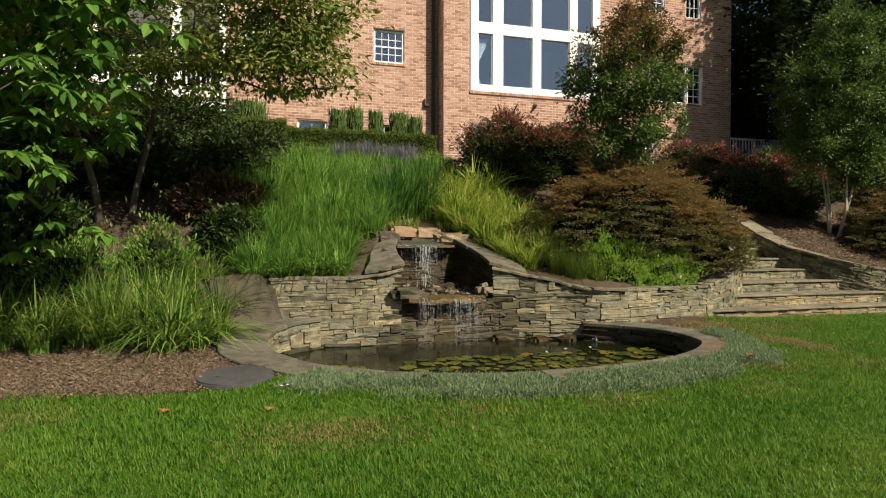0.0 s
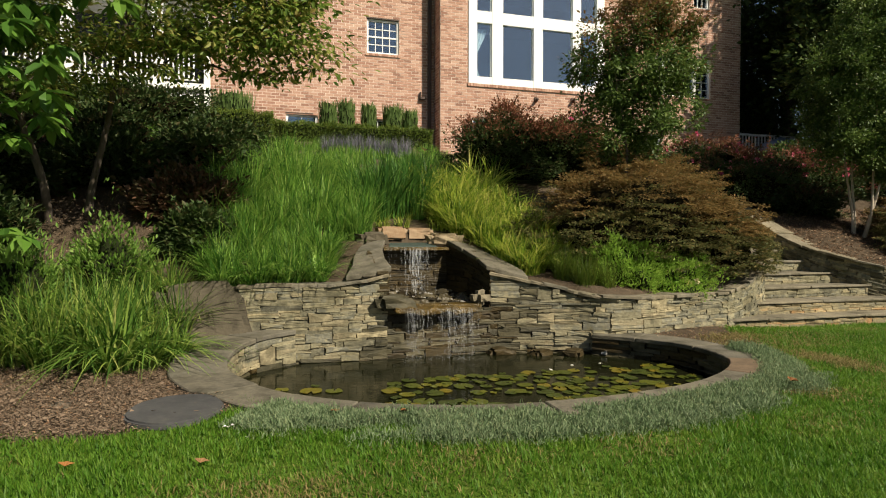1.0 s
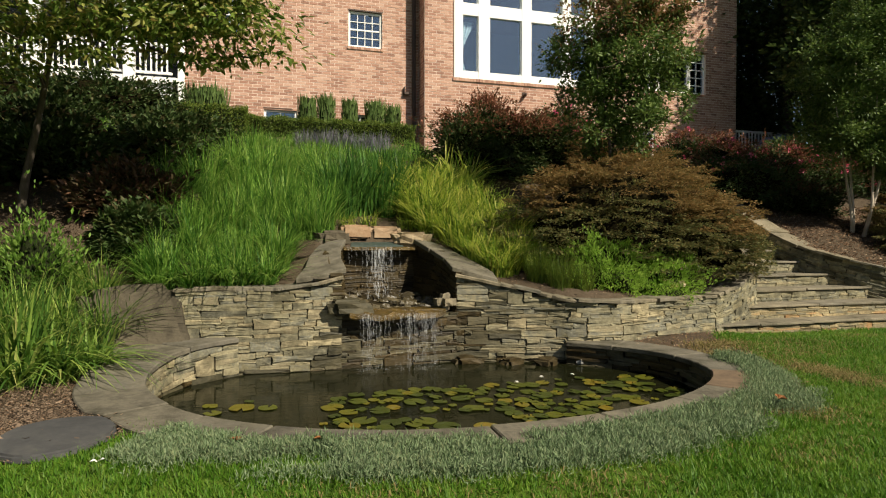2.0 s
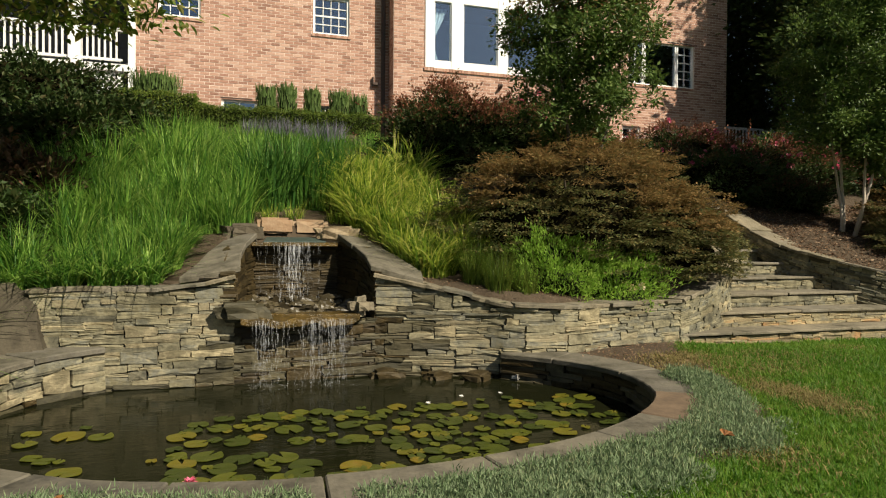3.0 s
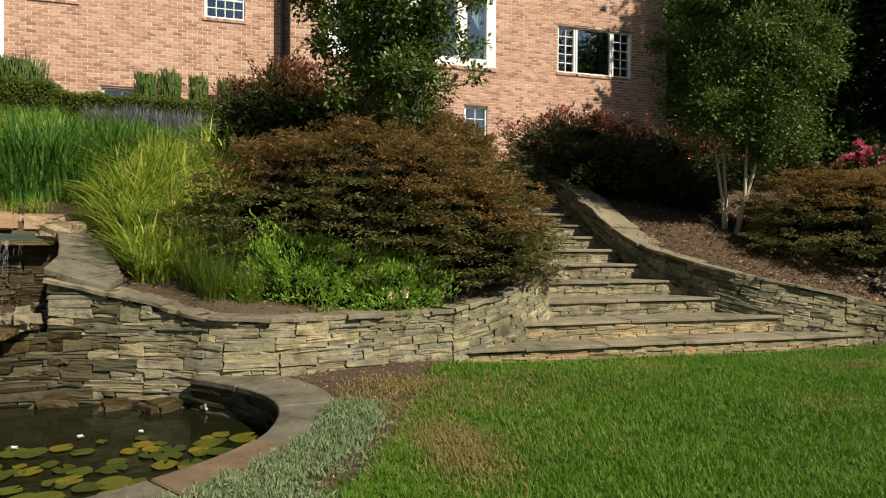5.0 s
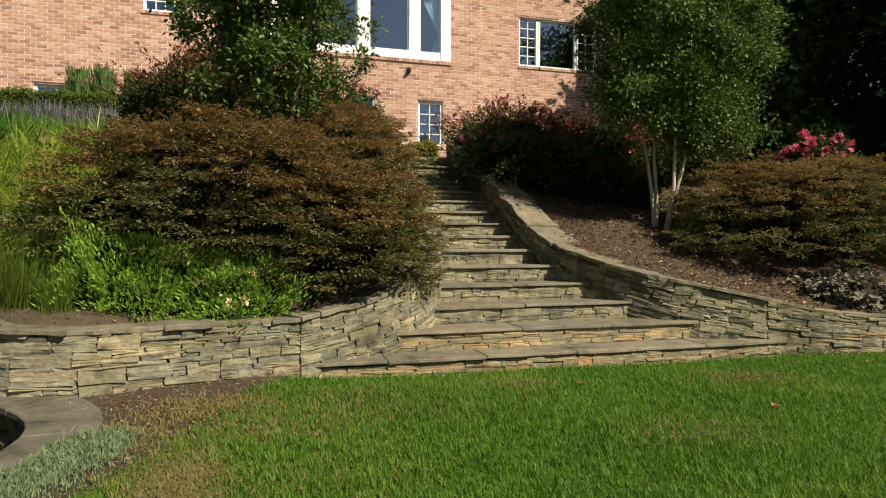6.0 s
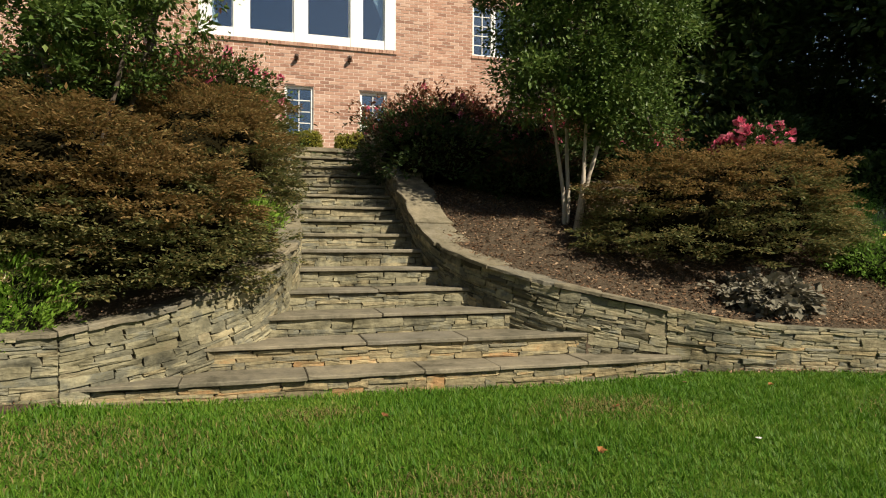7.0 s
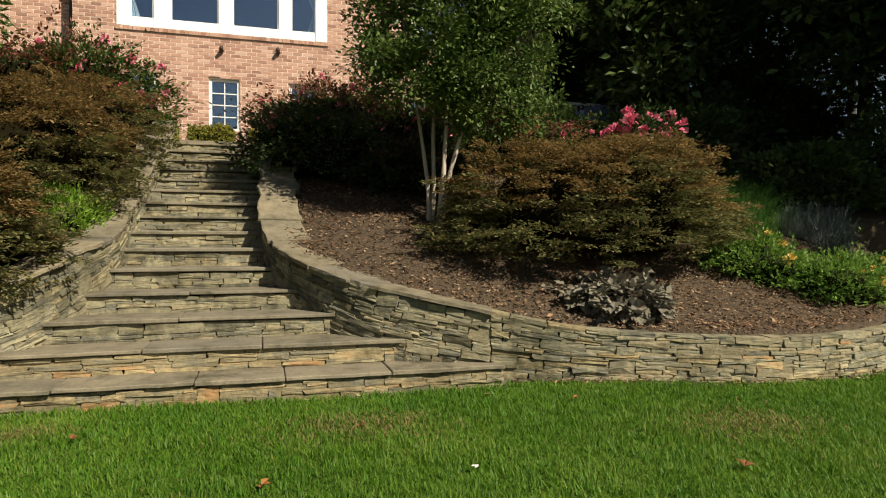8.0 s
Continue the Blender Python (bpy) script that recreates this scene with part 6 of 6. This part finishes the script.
# rose_dark here puts the shade of the trees into the leaf colour
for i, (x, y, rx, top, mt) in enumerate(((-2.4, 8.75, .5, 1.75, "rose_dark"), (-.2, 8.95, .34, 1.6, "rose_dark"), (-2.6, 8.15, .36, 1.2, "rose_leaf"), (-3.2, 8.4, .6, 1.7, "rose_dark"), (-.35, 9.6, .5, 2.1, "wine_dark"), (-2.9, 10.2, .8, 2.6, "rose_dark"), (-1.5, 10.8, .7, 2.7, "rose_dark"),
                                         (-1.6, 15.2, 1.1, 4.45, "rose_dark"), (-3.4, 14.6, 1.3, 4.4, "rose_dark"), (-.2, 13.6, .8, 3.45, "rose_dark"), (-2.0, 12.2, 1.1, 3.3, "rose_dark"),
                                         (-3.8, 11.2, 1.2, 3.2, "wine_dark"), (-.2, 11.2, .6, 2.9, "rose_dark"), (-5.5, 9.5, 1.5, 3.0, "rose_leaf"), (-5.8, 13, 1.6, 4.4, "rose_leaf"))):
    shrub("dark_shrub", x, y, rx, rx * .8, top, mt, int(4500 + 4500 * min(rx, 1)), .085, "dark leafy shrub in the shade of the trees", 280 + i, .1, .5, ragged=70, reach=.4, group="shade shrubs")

# trees
tree("crape_myrtle", (6.22, 9.62, gz(6.22, 9.62) - .1),
     [[(6.15, 9.6, 1.2), (6.05, 9.4, 1.9), (5.95, 9.2, 2.6), (5.75, 9.15, 3.6)], [(6.22, 9.62, 1.2), (6.3, 9.4, 1.9), (6.52, 9.2, 2.7), (6.75, 9.2, 3.8)],
      [(6.25, 9.65, 1.2), (6.2, 9.6, 2.2), (6.25, 9.5, 3.2), (6.2, 9.4, 4.6)], [(6.3, 9.6, 1.2), (6.45, 9.6, 2.1), (6.65, 9.7, 3.0), (6.9, 9.7, 3.9)]],
     (6.25, 9.35, 3.82), (1.08, 1.0, 1.5), 230, 150, .060, "crape_leaf", "bark", "small multi-stemmed crape myrtle with green and bronze leaves", 301, .078, .035, .2, mat2="crape_top", flat=.8, aspect=.55)
tree("crape_myrtle", (11.15, 9.65, gz(11.15, 9.65) - .1),
     [[(11.10, 9.72, 1.1), (11.12, 9.7, 1.6), (11.05, 9.75, 2.3), (10.85, 9.8, 3.6)], [(11.17, 9.6, 1.1), (11.19, 9.4, 1.8), (11.22, 9.4, 2.3), (11.3, 9.4, 3.8)],
      [(11.2, 9.6, 1.1), (11.25, 9.45, 1.75), (11.42, 9.4, 2.4), (11.8, 9.4, 3.6)], [(11.12, 9.7, 1.1), (11.18, 9.72, 1.7), (11.2, 9.8, 2.6), (11.3, 9.8, 4.6)]],
     (11.42, 9.6, 4.08), (1.3, 1.1, 1.88), 270, 270, .054, "crape_leaf", "pale_bark", "crape myrtle with smooth pale stems and dense leaves", 302, .074, .034, .25, flat=.8, aspect=.58, outer=(((11.55, 9.3, 2.72), (.62, .4, .34), 46, 120), ((10.8, 9.4, 2.95), (.45, .4, .3), 22, 110)))
tree("dogwood", (-1.6, 9.45, gz(-1.6, 9.45) - .1),
     [[(-1.87, 9.44, 1.2), (-1.85, 9.2, 1.9), (-2.1, 9.0, 2.9), (-2.4, 8.8, 4.2)], [(-1.5, 9.55, 1.2), (-1.42, 9.54, 1.9), (-1.2, 9.32, 2.7), (-.9, 9.1, 4.2)],
      [(-2.26, 9.4, 1.2), (-2.5, 9.2, 2.1), (-3.0, 8.9, 3.2)]],
     # middle outer clump: unseen canopy added overhead to shade the bed
     (-1.05, 8.45, 4.40), (2.15, 1.55, 1.48), 210, 92, .082, "tree_leaf", "bark", "spreading multi-stemmed dogwood with turning autumn leaves", 303, .13, .06, .5, droop=.3, outer=(((.42, 8.25, 3.80), (.9, .5, .72), 100, 60), ((-.8, 6.3, 5.1), (1.6, 1.0, .5), 30, 90), ((-2.2, 8.3, 3.1), (.9, .6, .45), 40, 42)), flat=.22, oval=True, aspect=.48)
tree("dogwood", (-3.7, 9.3, gz(-3.7, 9.3) - .1),
     [[(-3.7, 9.3, 1.2), (-3.6, 9.1, 2.4), (-3.4, 8.9, 4.0)], [(-3.8, 9.3, 1.2), (-4.3, 9.1, 2.6), (-4.7, 8.9, 4.2)]],
     (-3.7, 8.6, 4.85), (2.0, 1.9, 1.7), 170, 110, .11, "tree_leaf", "bark", "shady dogwood behind the daylily bed", 304, .15, .07, .4, flat=.25, outer=(((-2.9, 8.3, 3.75), (.9, .7, .45), 36, 60),))
tree("magnolia", (-2.5, 6.3, gz(-2.5, 6.3) - .1),
     [[(-2.5, 6.3, 0), (-2.45, 6.2, 1.2), (-2.3, 6.1, 2.6), (-2.2, 6.0, 4.2)]],
     (-2.15, 6.1, 2.9), (1.1, .9, 1.85), 62, 9, .19, "magnolia", "bark", "broad-leaved magnolia with bright green leaves", 305, .20, .06, .5, droop=.7, aspect=.42, whorl=9, oval=True)

# woods on the right, and tall trees added out of view to cast shade on them and the house
W = "woods beyond the garden"
for i, (x, y, h, rad) in enumerate(((21.4, 12.3, 18, 2.4), (24.3, 9.0, 16, 3.2), (26.5, 6.0, 17, 3.4), (22.8, 13.6, 15, 3.2), (20.4, 16.6, 14, 2.8), (18.6, 21.5, 15, 3.0), (23.5, 18.5, 16, 3.4), (26.8, 12.0, 17, 3.6),
                                    (28, 17.5, 17, 3.8), (25.5, 23, 17, 3.8), (20.5, 27, 16, 3.4), (17.9, 24, 16, 3.2), (19.4, 19.2, 15, 2.6), (22, 22, 17, 3.6), (24, 15.5, 16, 3.4), (31, 22, 18, 4), (30.5, 14, 18, 4), (33, 8, 18, 4), (17.9, 15.3, 7.5, 1.7), (20.8, 6.4, 12, 3.0), (23.2, 4.4, 13, 3.4), (22.6, 8.2, 11, 3.0), (21.4, 11.6, 9, 2.6))):
    z = gz(x, y)
    t = tree("forest_tree", (x, y, z - .2), [[(x, y, z - .3), (x + .1, y, z + h * .3), (x - .1, y + .1, z + h * .6), (x, y, z + h * .92)]],
             (x, y, z + h * .54), (rad, rad, h * .48), 220 if i == 0 else 110, 170 if i == 0 else 110, .21, "wood_leaf", "bark", "dark leafy forest tree beyond the garden", 400 + i, .09 if i == 0 else .17, .18, .35, aspect=.6)
    tagged(t, group=W)
for i, (x, y, rx, top) in enumerate(((16.4, 12.8, 1.2, 3.6), (17.2, 10.6, 1.0, 2.6), (18.6, 14.8, 1.5, 4.3), (17.2, 16.6, 1.3, 3.8), (19.5, 10.4, 1.4, 3.4), (21, 15, 1.8, 5), (19.6, 18.0, 1.3, 4.0), (14.6, 14.3, 1.2, 3.7), (23, 11.5, 2, 4.4), (15.7, 15.2, 1.0, 3.4), (17.6, 21.5, 1.5, 5.4), (18.7, 20.3, 1.4, 7.4), (20.3, 22.6, 1.8, 8.0), (22.3, 24.2, 2.0, 8.6), (16.6, 24.5, 1.8, 6.2), (18.9, 24.0, 1.8, 6.0), (20.5, 21.0, 1.6, 5.6))):
    shrub("undergrowth", x, y, rx, rx * .8, top, "wood_leaf", 7500, .105, "dark undergrowth in the shade of the woods", 420 + i, .1, .4, group="undergrowth shrubs", core="leaf_shade")


# ---- small things ----
def lily_pads():
    protos = []
    for k in range(4):
        bm = bmesh.new()
        r = random.Random(k)
        c = bm.verts.new((0, 0, 0))
        n = 22
        ring = []
        for i in range(n):
            a = radians(14) + (2 * math.pi - radians(28)) * i / (n - 1)
            q = 1 + .03 * math.sin(5 * a + k)
            ring.append(bm.verts.new((q * math.cos(a), q * math.sin(a), .03 + .02 * math.sin(3 * a + k))))
        for a, b in zip(ring, ring[1:]):
            bm.faces.new((c, a, b))
        ex = bmesh.ops.extrude_face_region(bm, geom=bm.faces[:])
        bmesh.ops.translate(bm, verts=[v for v in ex["geom"] if isinstance(v, bmesh.types.BMVert)], vec=(0, 0, .04))
        me = bpy.data.meshes.new("lily_pad")
        bm.to_mesh(me)
        bm.free()
        me.materials.append(M["pad"])
        protos.append(me)
    r = random.Random(5)
    placed = []
    tries = 0
    hull = [(x * .93 + 2.6 * .07, y * .93 + 6.2 * .07) for x, y in POND]
    hull = np.array(hull)
    while len(placed) < 240 and tries < 9000:
        tries += 1
        x, y = r.uniform(.6, 4.7), r.uniform(5.0, 7.0)
        s = r.choice((r.uniform(.03, .065), r.uniform(.055, .10)))
        dens = .25 if x < 1.6 else 1
        if y > 6.75 or r.random() > dens or not inside(hull, np.array([x]), np.array([y]))[0]:
            continue
        if noise.noise(Vector((x * 1.3, y * 1.6, 3))) < -.26 or any((x - a) ** 2 + (y - b) ** 2 < ((s + c) * .54) ** 2 for a, b, c in placed):
            continue
        placed.append((x, y, s))
        ob = new("lily_pad", r.choice(protos))
        ob.matrix_basis = pose(x, y, WATER_Z + .003 + .003 * r.random(), r.uniform(-2, 2), r.uniform(-2, 2), r.uniform(0, 360)) @ Matrix.Diagonal((s, s, .12, 1))
        tagged(ob, "green and yellowing round lily pad floating on the pond", "lily pad", "lily pads")


lily_pads()


def water_lily(x, y, mat, label, size=1.0):
    th = thing("water_lily", (x, y, WATER_Z + .02), label, "water lily")
    r = np.random.default_rng(int(x * 100))
    n = 18
    a = np.arange(n) * 2.4
    d = np.stack([np.cos(a), np.sin(a), .3 + np.arange(n) / n], 1)
    hang("petals", mesh_np("petals", *leaves(np.zeros((n, 3)), d, np.tile([0, 0, 1.0], (n, 1)), .045 * size, .026 * size), M[mat]), th)


water_lily(3.38, 6.66, "petal", "small white water lily open on the pond", .6)
water_lily(3.70, 6.80, "petal", "small white water lily open on the pond", .6)
water_lily(4.05, 6.82, "petal", "small white water lily open on the pond", .5)
water_lily(1.75, 5.45, "pink", "small red water lily near the pond's edge")

for i, (x, y, s, m) in enumerate(((4.42, 4.66, .075, "fallen"), (.15, 4.26, .06, "fallen"), (.92, 4.8, .055, "fallen"), (1.35, 4.70, .055, "fallen"), (.28, 4.67, .05, "petal"), (9.35, 5.86, .06, "fallen"),
                                  (11.62, 5.56, .07, "fallen"), (10.33, 5.84, .035, "petal"), (10.9, 7.2, .05, "fallen"), (-1.2, 5.0, .05, "fallen"), (11.4, 6.9, .05, "fallen"), (8.4, 6.7, .05, "fallen"),
                                  (-.5, 4.4, .06, "fallen"), (13.6, 6.3, .05, "fallen"), (-.2, 5.3, .05, "fallen"), (9.9, 6.6, .045, "fallen"))):
    th = new("fallen_leaf", mesh_np("fallen_leaf", *leaves(np.zeros((3, 3)), np.array([(1, 0, .1), (.5, .9, .25), (.4, -.9, .2)]), np.array([(0, 0, 1.0), (.2, 0, 1), (0, .2, 1)]), s * .8, s * .62, .3), M[m]))
    th.matrix_basis = pose(x, y, gz(x, y) + (.085 if 4.55 < y < 5 and x < 5 else .035), 5, -8, i * 67)
    tagged(th, "white petal lying on the lawn" if m == "petal" else "orange-brown fallen leaf on the grass", "fallen leaf", "fallen leaves")


# ---- ground cover, last ----
# worn spots in the lawn: x, y, half width, half depth, dry blades
DRY = ((5.77, 5.44, 0.2, 0.5, 4200), (0.5, 3.75, 0.55, 0.3, 1500), (1.5, 4.05, 0.5, 0.3, 600), (6.3, 5.4, 0.6, 0.35, 700), (5.5, 4.4, 0.5, 0.3, 900), (7.2, 6.5, 0.75, 0.4, 900),
       (-1.6, 4.6, 0.6, 0.35, 1500), (9.9, 6.7, 0.5, 0.3, 1600), (12.2, 6.2, 0.5, 0.3, 1600), (3.9, 3.95, 0.55, 0.32, 500), (8.6, 5.6, 0.5, 0.3, 900), (2.6, 3.9, 0.45, 0.26, 300), (5.45, 6.25, 0.2, 0.25, 1200), (5.85, 6.75, .4, .28, 2200), (6.15, 6.25, .55, .35, 1400), (6.75, 6.9, .5, .4, 800), (8.0, 7.0, .3, .2, 700),
       (4.62, 4.62, .22, .3, 1300))


def lawn():
    """Mown grass: dense where the walk looks down on it, thin elsewhere."""
    r = np.random.default_rng(11)
    n = 2600000
    x, y = r.uniform(-6, 18, n), r.uniform(-3, 7.75, n)
    edge = np.interp(x, [-6, -1, .84, 1.72, 2.7, 4, 5.3, 6, 7.3, 9.4, 11.9, 18], [3.0, 2.9, 2.4, 2.15, 1.85, 2.85, 3.85, 4.2, 4.15, 4.6, 4.85, 4.9])
    near = np.hypot(np.maximum(0, np.maximum(-1.5 - x, x - 13)), np.maximum(y - edge, 0))
    keep = (bedness(x + r.normal(0, .07, n), y + r.normal(0, .07, n)) < .5) & (r.uniform(0, 1, n) < np.where(y < edge, np.clip(.35 + .3 * (y - edge), .08, 1), np.clip(1.15 - .16 * near, .35, 1)))
    rim_out = np.array([(2.57 + (a - 2.57) * 1.12, 6.15 + (b - 6.15) * 1.2) for a, b in POND])
    keep &= ~inside(rim_out, x, y)
    keep &= y < np.interp(x, FRONT[:, 0], FRONT[:, 1]) - .02
    worn = np.sin(x * 1.1 + 1.5 * np.sin(y * .9)) * np.sin(y * 1.7 + np.sin(x * .8) * 2)
    keep &= r.uniform(0, 1, n) > .35 * np.clip(worn - .35, 0, 1) * 2
    for a, b, rx, ry, dense in DRY:
        keep &= r.uniform(0, 1, n) > min(.8, dense / 5000) * np.exp(-((x - a) / rx) ** 2 - ((y - b) / ry) ** 2)
    x, y, near = x[keep], y[keep], near[keep]
    # blades gather into small leaning tufts
    cell = np.floor(x * 14) * 131 + np.floor(y * 14) * 977
    tuft = np.sin(cell * 12.9898) * 43758.5453
    tuft -= np.floor(tuft)
    z = ground_z(x, y)
    h = r.uniform(.02, .048, len(x)) * (.72 + .56 * tuft) * (1 + .18 * np.sin(x * 3.1) * np.sin(y * 2.7))
    az = r.uniform(0, 6.283, len(x))
    lean = r.uniform(.1, 1.3, len(x)) * h
    w = r.uniform(.0024, .0048, len(x)) * (1 + near * .12)
    b = np.stack([x, y, z - .005], 1)
    sd = np.stack([-np.sin(az), np.cos(az), np.zeros(len(x))], 1) * w[:, None]
    tip = b + np.stack([np.cos(az) * lean, np.sin(az) * lean, h], 1)
    v = np.stack([b - sd, b + sd, tip], 1).reshape(-1, 3)
    ob = new("lawn_grass", mesh_np("lawn_grass", v, np.arange(len(v)).reshape(-1, 3), M["blade"]))
    tagged(ob, "mown green lawn grass with worn straw patches", "grass", kind="stuff")


def thyme():
    r = np.random.default_rng(12)
    p = np.column_stack([INNER, np.zeros((len(INNER), 2))])
    total, at, way = along(p)
    us = r.uniform(1.35, total - 2.85, 4000)
    pts = []
    for u in us:
        x, cy0, _, _ = at(u)
        d = way(u)
        off = (.26 if cy0 > 5.0 else .19) + .48 * r.beta(1.1, 1.5)
        cx, cy = x - d.y * off, cy0 + d.x * off
        m = int(r.uniform(20, 46))
        q = r.normal(0, .045, (m, 2))
        hh = .05 + .05 * r.uniform() * (1 - (off - .26) / .7)
        if cx > 4.2 and cy > 4.9 and (off > .56 or r.uniform() < .45):
            continue
        if noise.noise(Vector((cx * 2.1, cy * 2.1, 7))) < -.30 + .6 * (off - .5):
            continue
        pts.append(np.column_stack([cx + q[:, 0], cy + q[:, 1], np.maximum(0, hh * (1 - (q ** 2).sum(1) / .008)) * r.uniform(.4, 1, m)]))
    pts = np.concatenate(pts)
    pts[:, 2] += ground_z(pts[:, 0], pts[:, 1]) + .01
    pts = pts[~inside(np.array([(2.57 + (a - 2.57) * 1.09, 6.15 + (b - 6.15) * 1.14) for a, b in POND]), pts[:, 0], pts[:, 1])]
    d = unit(r.normal(0, .5, pts.shape) + np.array([0, 0, .9]))
    ob = new("thyme", mesh_np("thyme", *leaves(pts, d, unit(r.normal(size=pts.shape)), r.uniform(.02, .045, len(pts)), .006), M["thyme"]))
    tagged(ob, "silver-green creeping thyme edging the pond rim", "ground cover", kind="stuff")


def chips():
    r = np.random.default_rng(13)
    n = 160000
    x, y = r.uniform(0, 1, n), 4.9 + 6.3 * r.uniform(0, 1, n)
    x = np.where(x < .26, -3.4 + x / .26 * 4.6, np.where(x < .42, 3.3 + (x - .26) / .16 * 3.8, 9.3 + (x - .42) / .58 * 6.3))
    z = ground_z(x, y)
    keep = (bedness(x + r.normal(0, .06, n), y + r.normal(0, .06, n)) > .5) & ~inside(np.array([(2.57 + (a - 2.57) * 1.12, 6.15 + (b - 6.15) * 1.15) for a, b in POND]), x, y)
    keep &= ~((x > 7.7) & (x < 9.6) & (y > 7.6)) & ~((x > 1.8) & (x < 3.3) & (y > 7.7) & (y < 9.2))
    keep &= np.abs(y - np.interp(x, FRONT[:, 0], FRONT[:, 1]) - .12) > .12
    p = np.column_stack([x, y, z + r.uniform(.004, .03, n)])[keep]
    a = r.uniform(0, 2 * math.pi, len(p))
    d = np.column_stack([np.cos(a), np.sin(a), r.normal(.1, .3, len(p))])
    nn = unit(r.normal(0, .35, p.shape) + np.array([0, 0, 1.0]))
    ln = r.uniform(.012, .05, len(p)) * np.where(p[:, 0] < 9, .62, 1) * np.where(r.uniform(0, 1, len(p)) < .06, 1.5, 1)
    ob = new("mulch_chips", mesh_np("mulch_chips", *leaves(p, d, nn, ln, ln * r.uniform(.2, .5, len(p)), .05), M["chip"]))
    tagged(ob, "shredded bark mulch and dry leaves on the beds", "mulch", kind="stuff")


def litter():
    """Dry soil crumbs and dead leaves on the bed beside the pond and under the dogwoods."""
    r = np.random.default_rng(19)
    n = 130000
    x, y = r.uniform(-3.6, .5, n), 4.95 + 5.0 * r.beta(1.0, 1.5, n)
    keep = (bedness(x + r.normal(0, .06, n), y + r.normal(0, .06, n)) > .5) & ~inside(np.array([(2.57 + (a - 2.57) * 1.16, 6.15 + (b - 6.15) * 1.2) for a, b in POND]), x, y)
    p = np.column_stack([x, y, ground_z(x, y) + r.uniform(.012, .036, n)])[keep]
    a = r.uniform(0, 2 * math.pi, len(p))
    ln = r.uniform(.006, .021, len(p)) * np.where(r.uniform(0, 1, len(p)) < .03, 2.6, 1)
    d = np.column_stack([np.cos(a), np.sin(a), r.normal(.05, .25, len(p))])
    ob = new("leaf_litter", mesh_np("leaf_litter", *leaves(p, d, unit(r.normal(0, .3, p.shape) + np.array([0, 0, 1.0])), ln, ln * r.uniform(.4, .8, len(p)), .05), M["litter"]))
    tagged(ob, "dry brown leaf litter and crumbs of soil on the bed", "leaf litter", kind="stuff")


def dry_patches():
    """Worn places in the lawn where the grass is straw-coloured."""
    r = np.random.default_rng(17)
    pts = []
    for x, y, rx, ry, n in DRY:
        q = r.normal(0, .55, (n, 2)) * (rx, ry)
        pts.append(np.column_stack([x + q[:, 0], y + q[:, 1]]))
    p = np.concatenate(pts)
    p = np.column_stack([p, ground_z(p[:, 0], p[:, 1])])
    n = len(p)
    ob = new("dry_grass", mesh_np("dry_grass", *blades(p, r.uniform(0, 6.28, n), r.uniform(.025, .055, n), r.uniform(.4, 1.4, n), .007, 2), M["straw"]))
    tagged(ob, "straw-coloured dry grass in worn lawn patches", "dry grass", kind="stuff")


lawn()
dry_patches()
thyme()
chips()
litter()
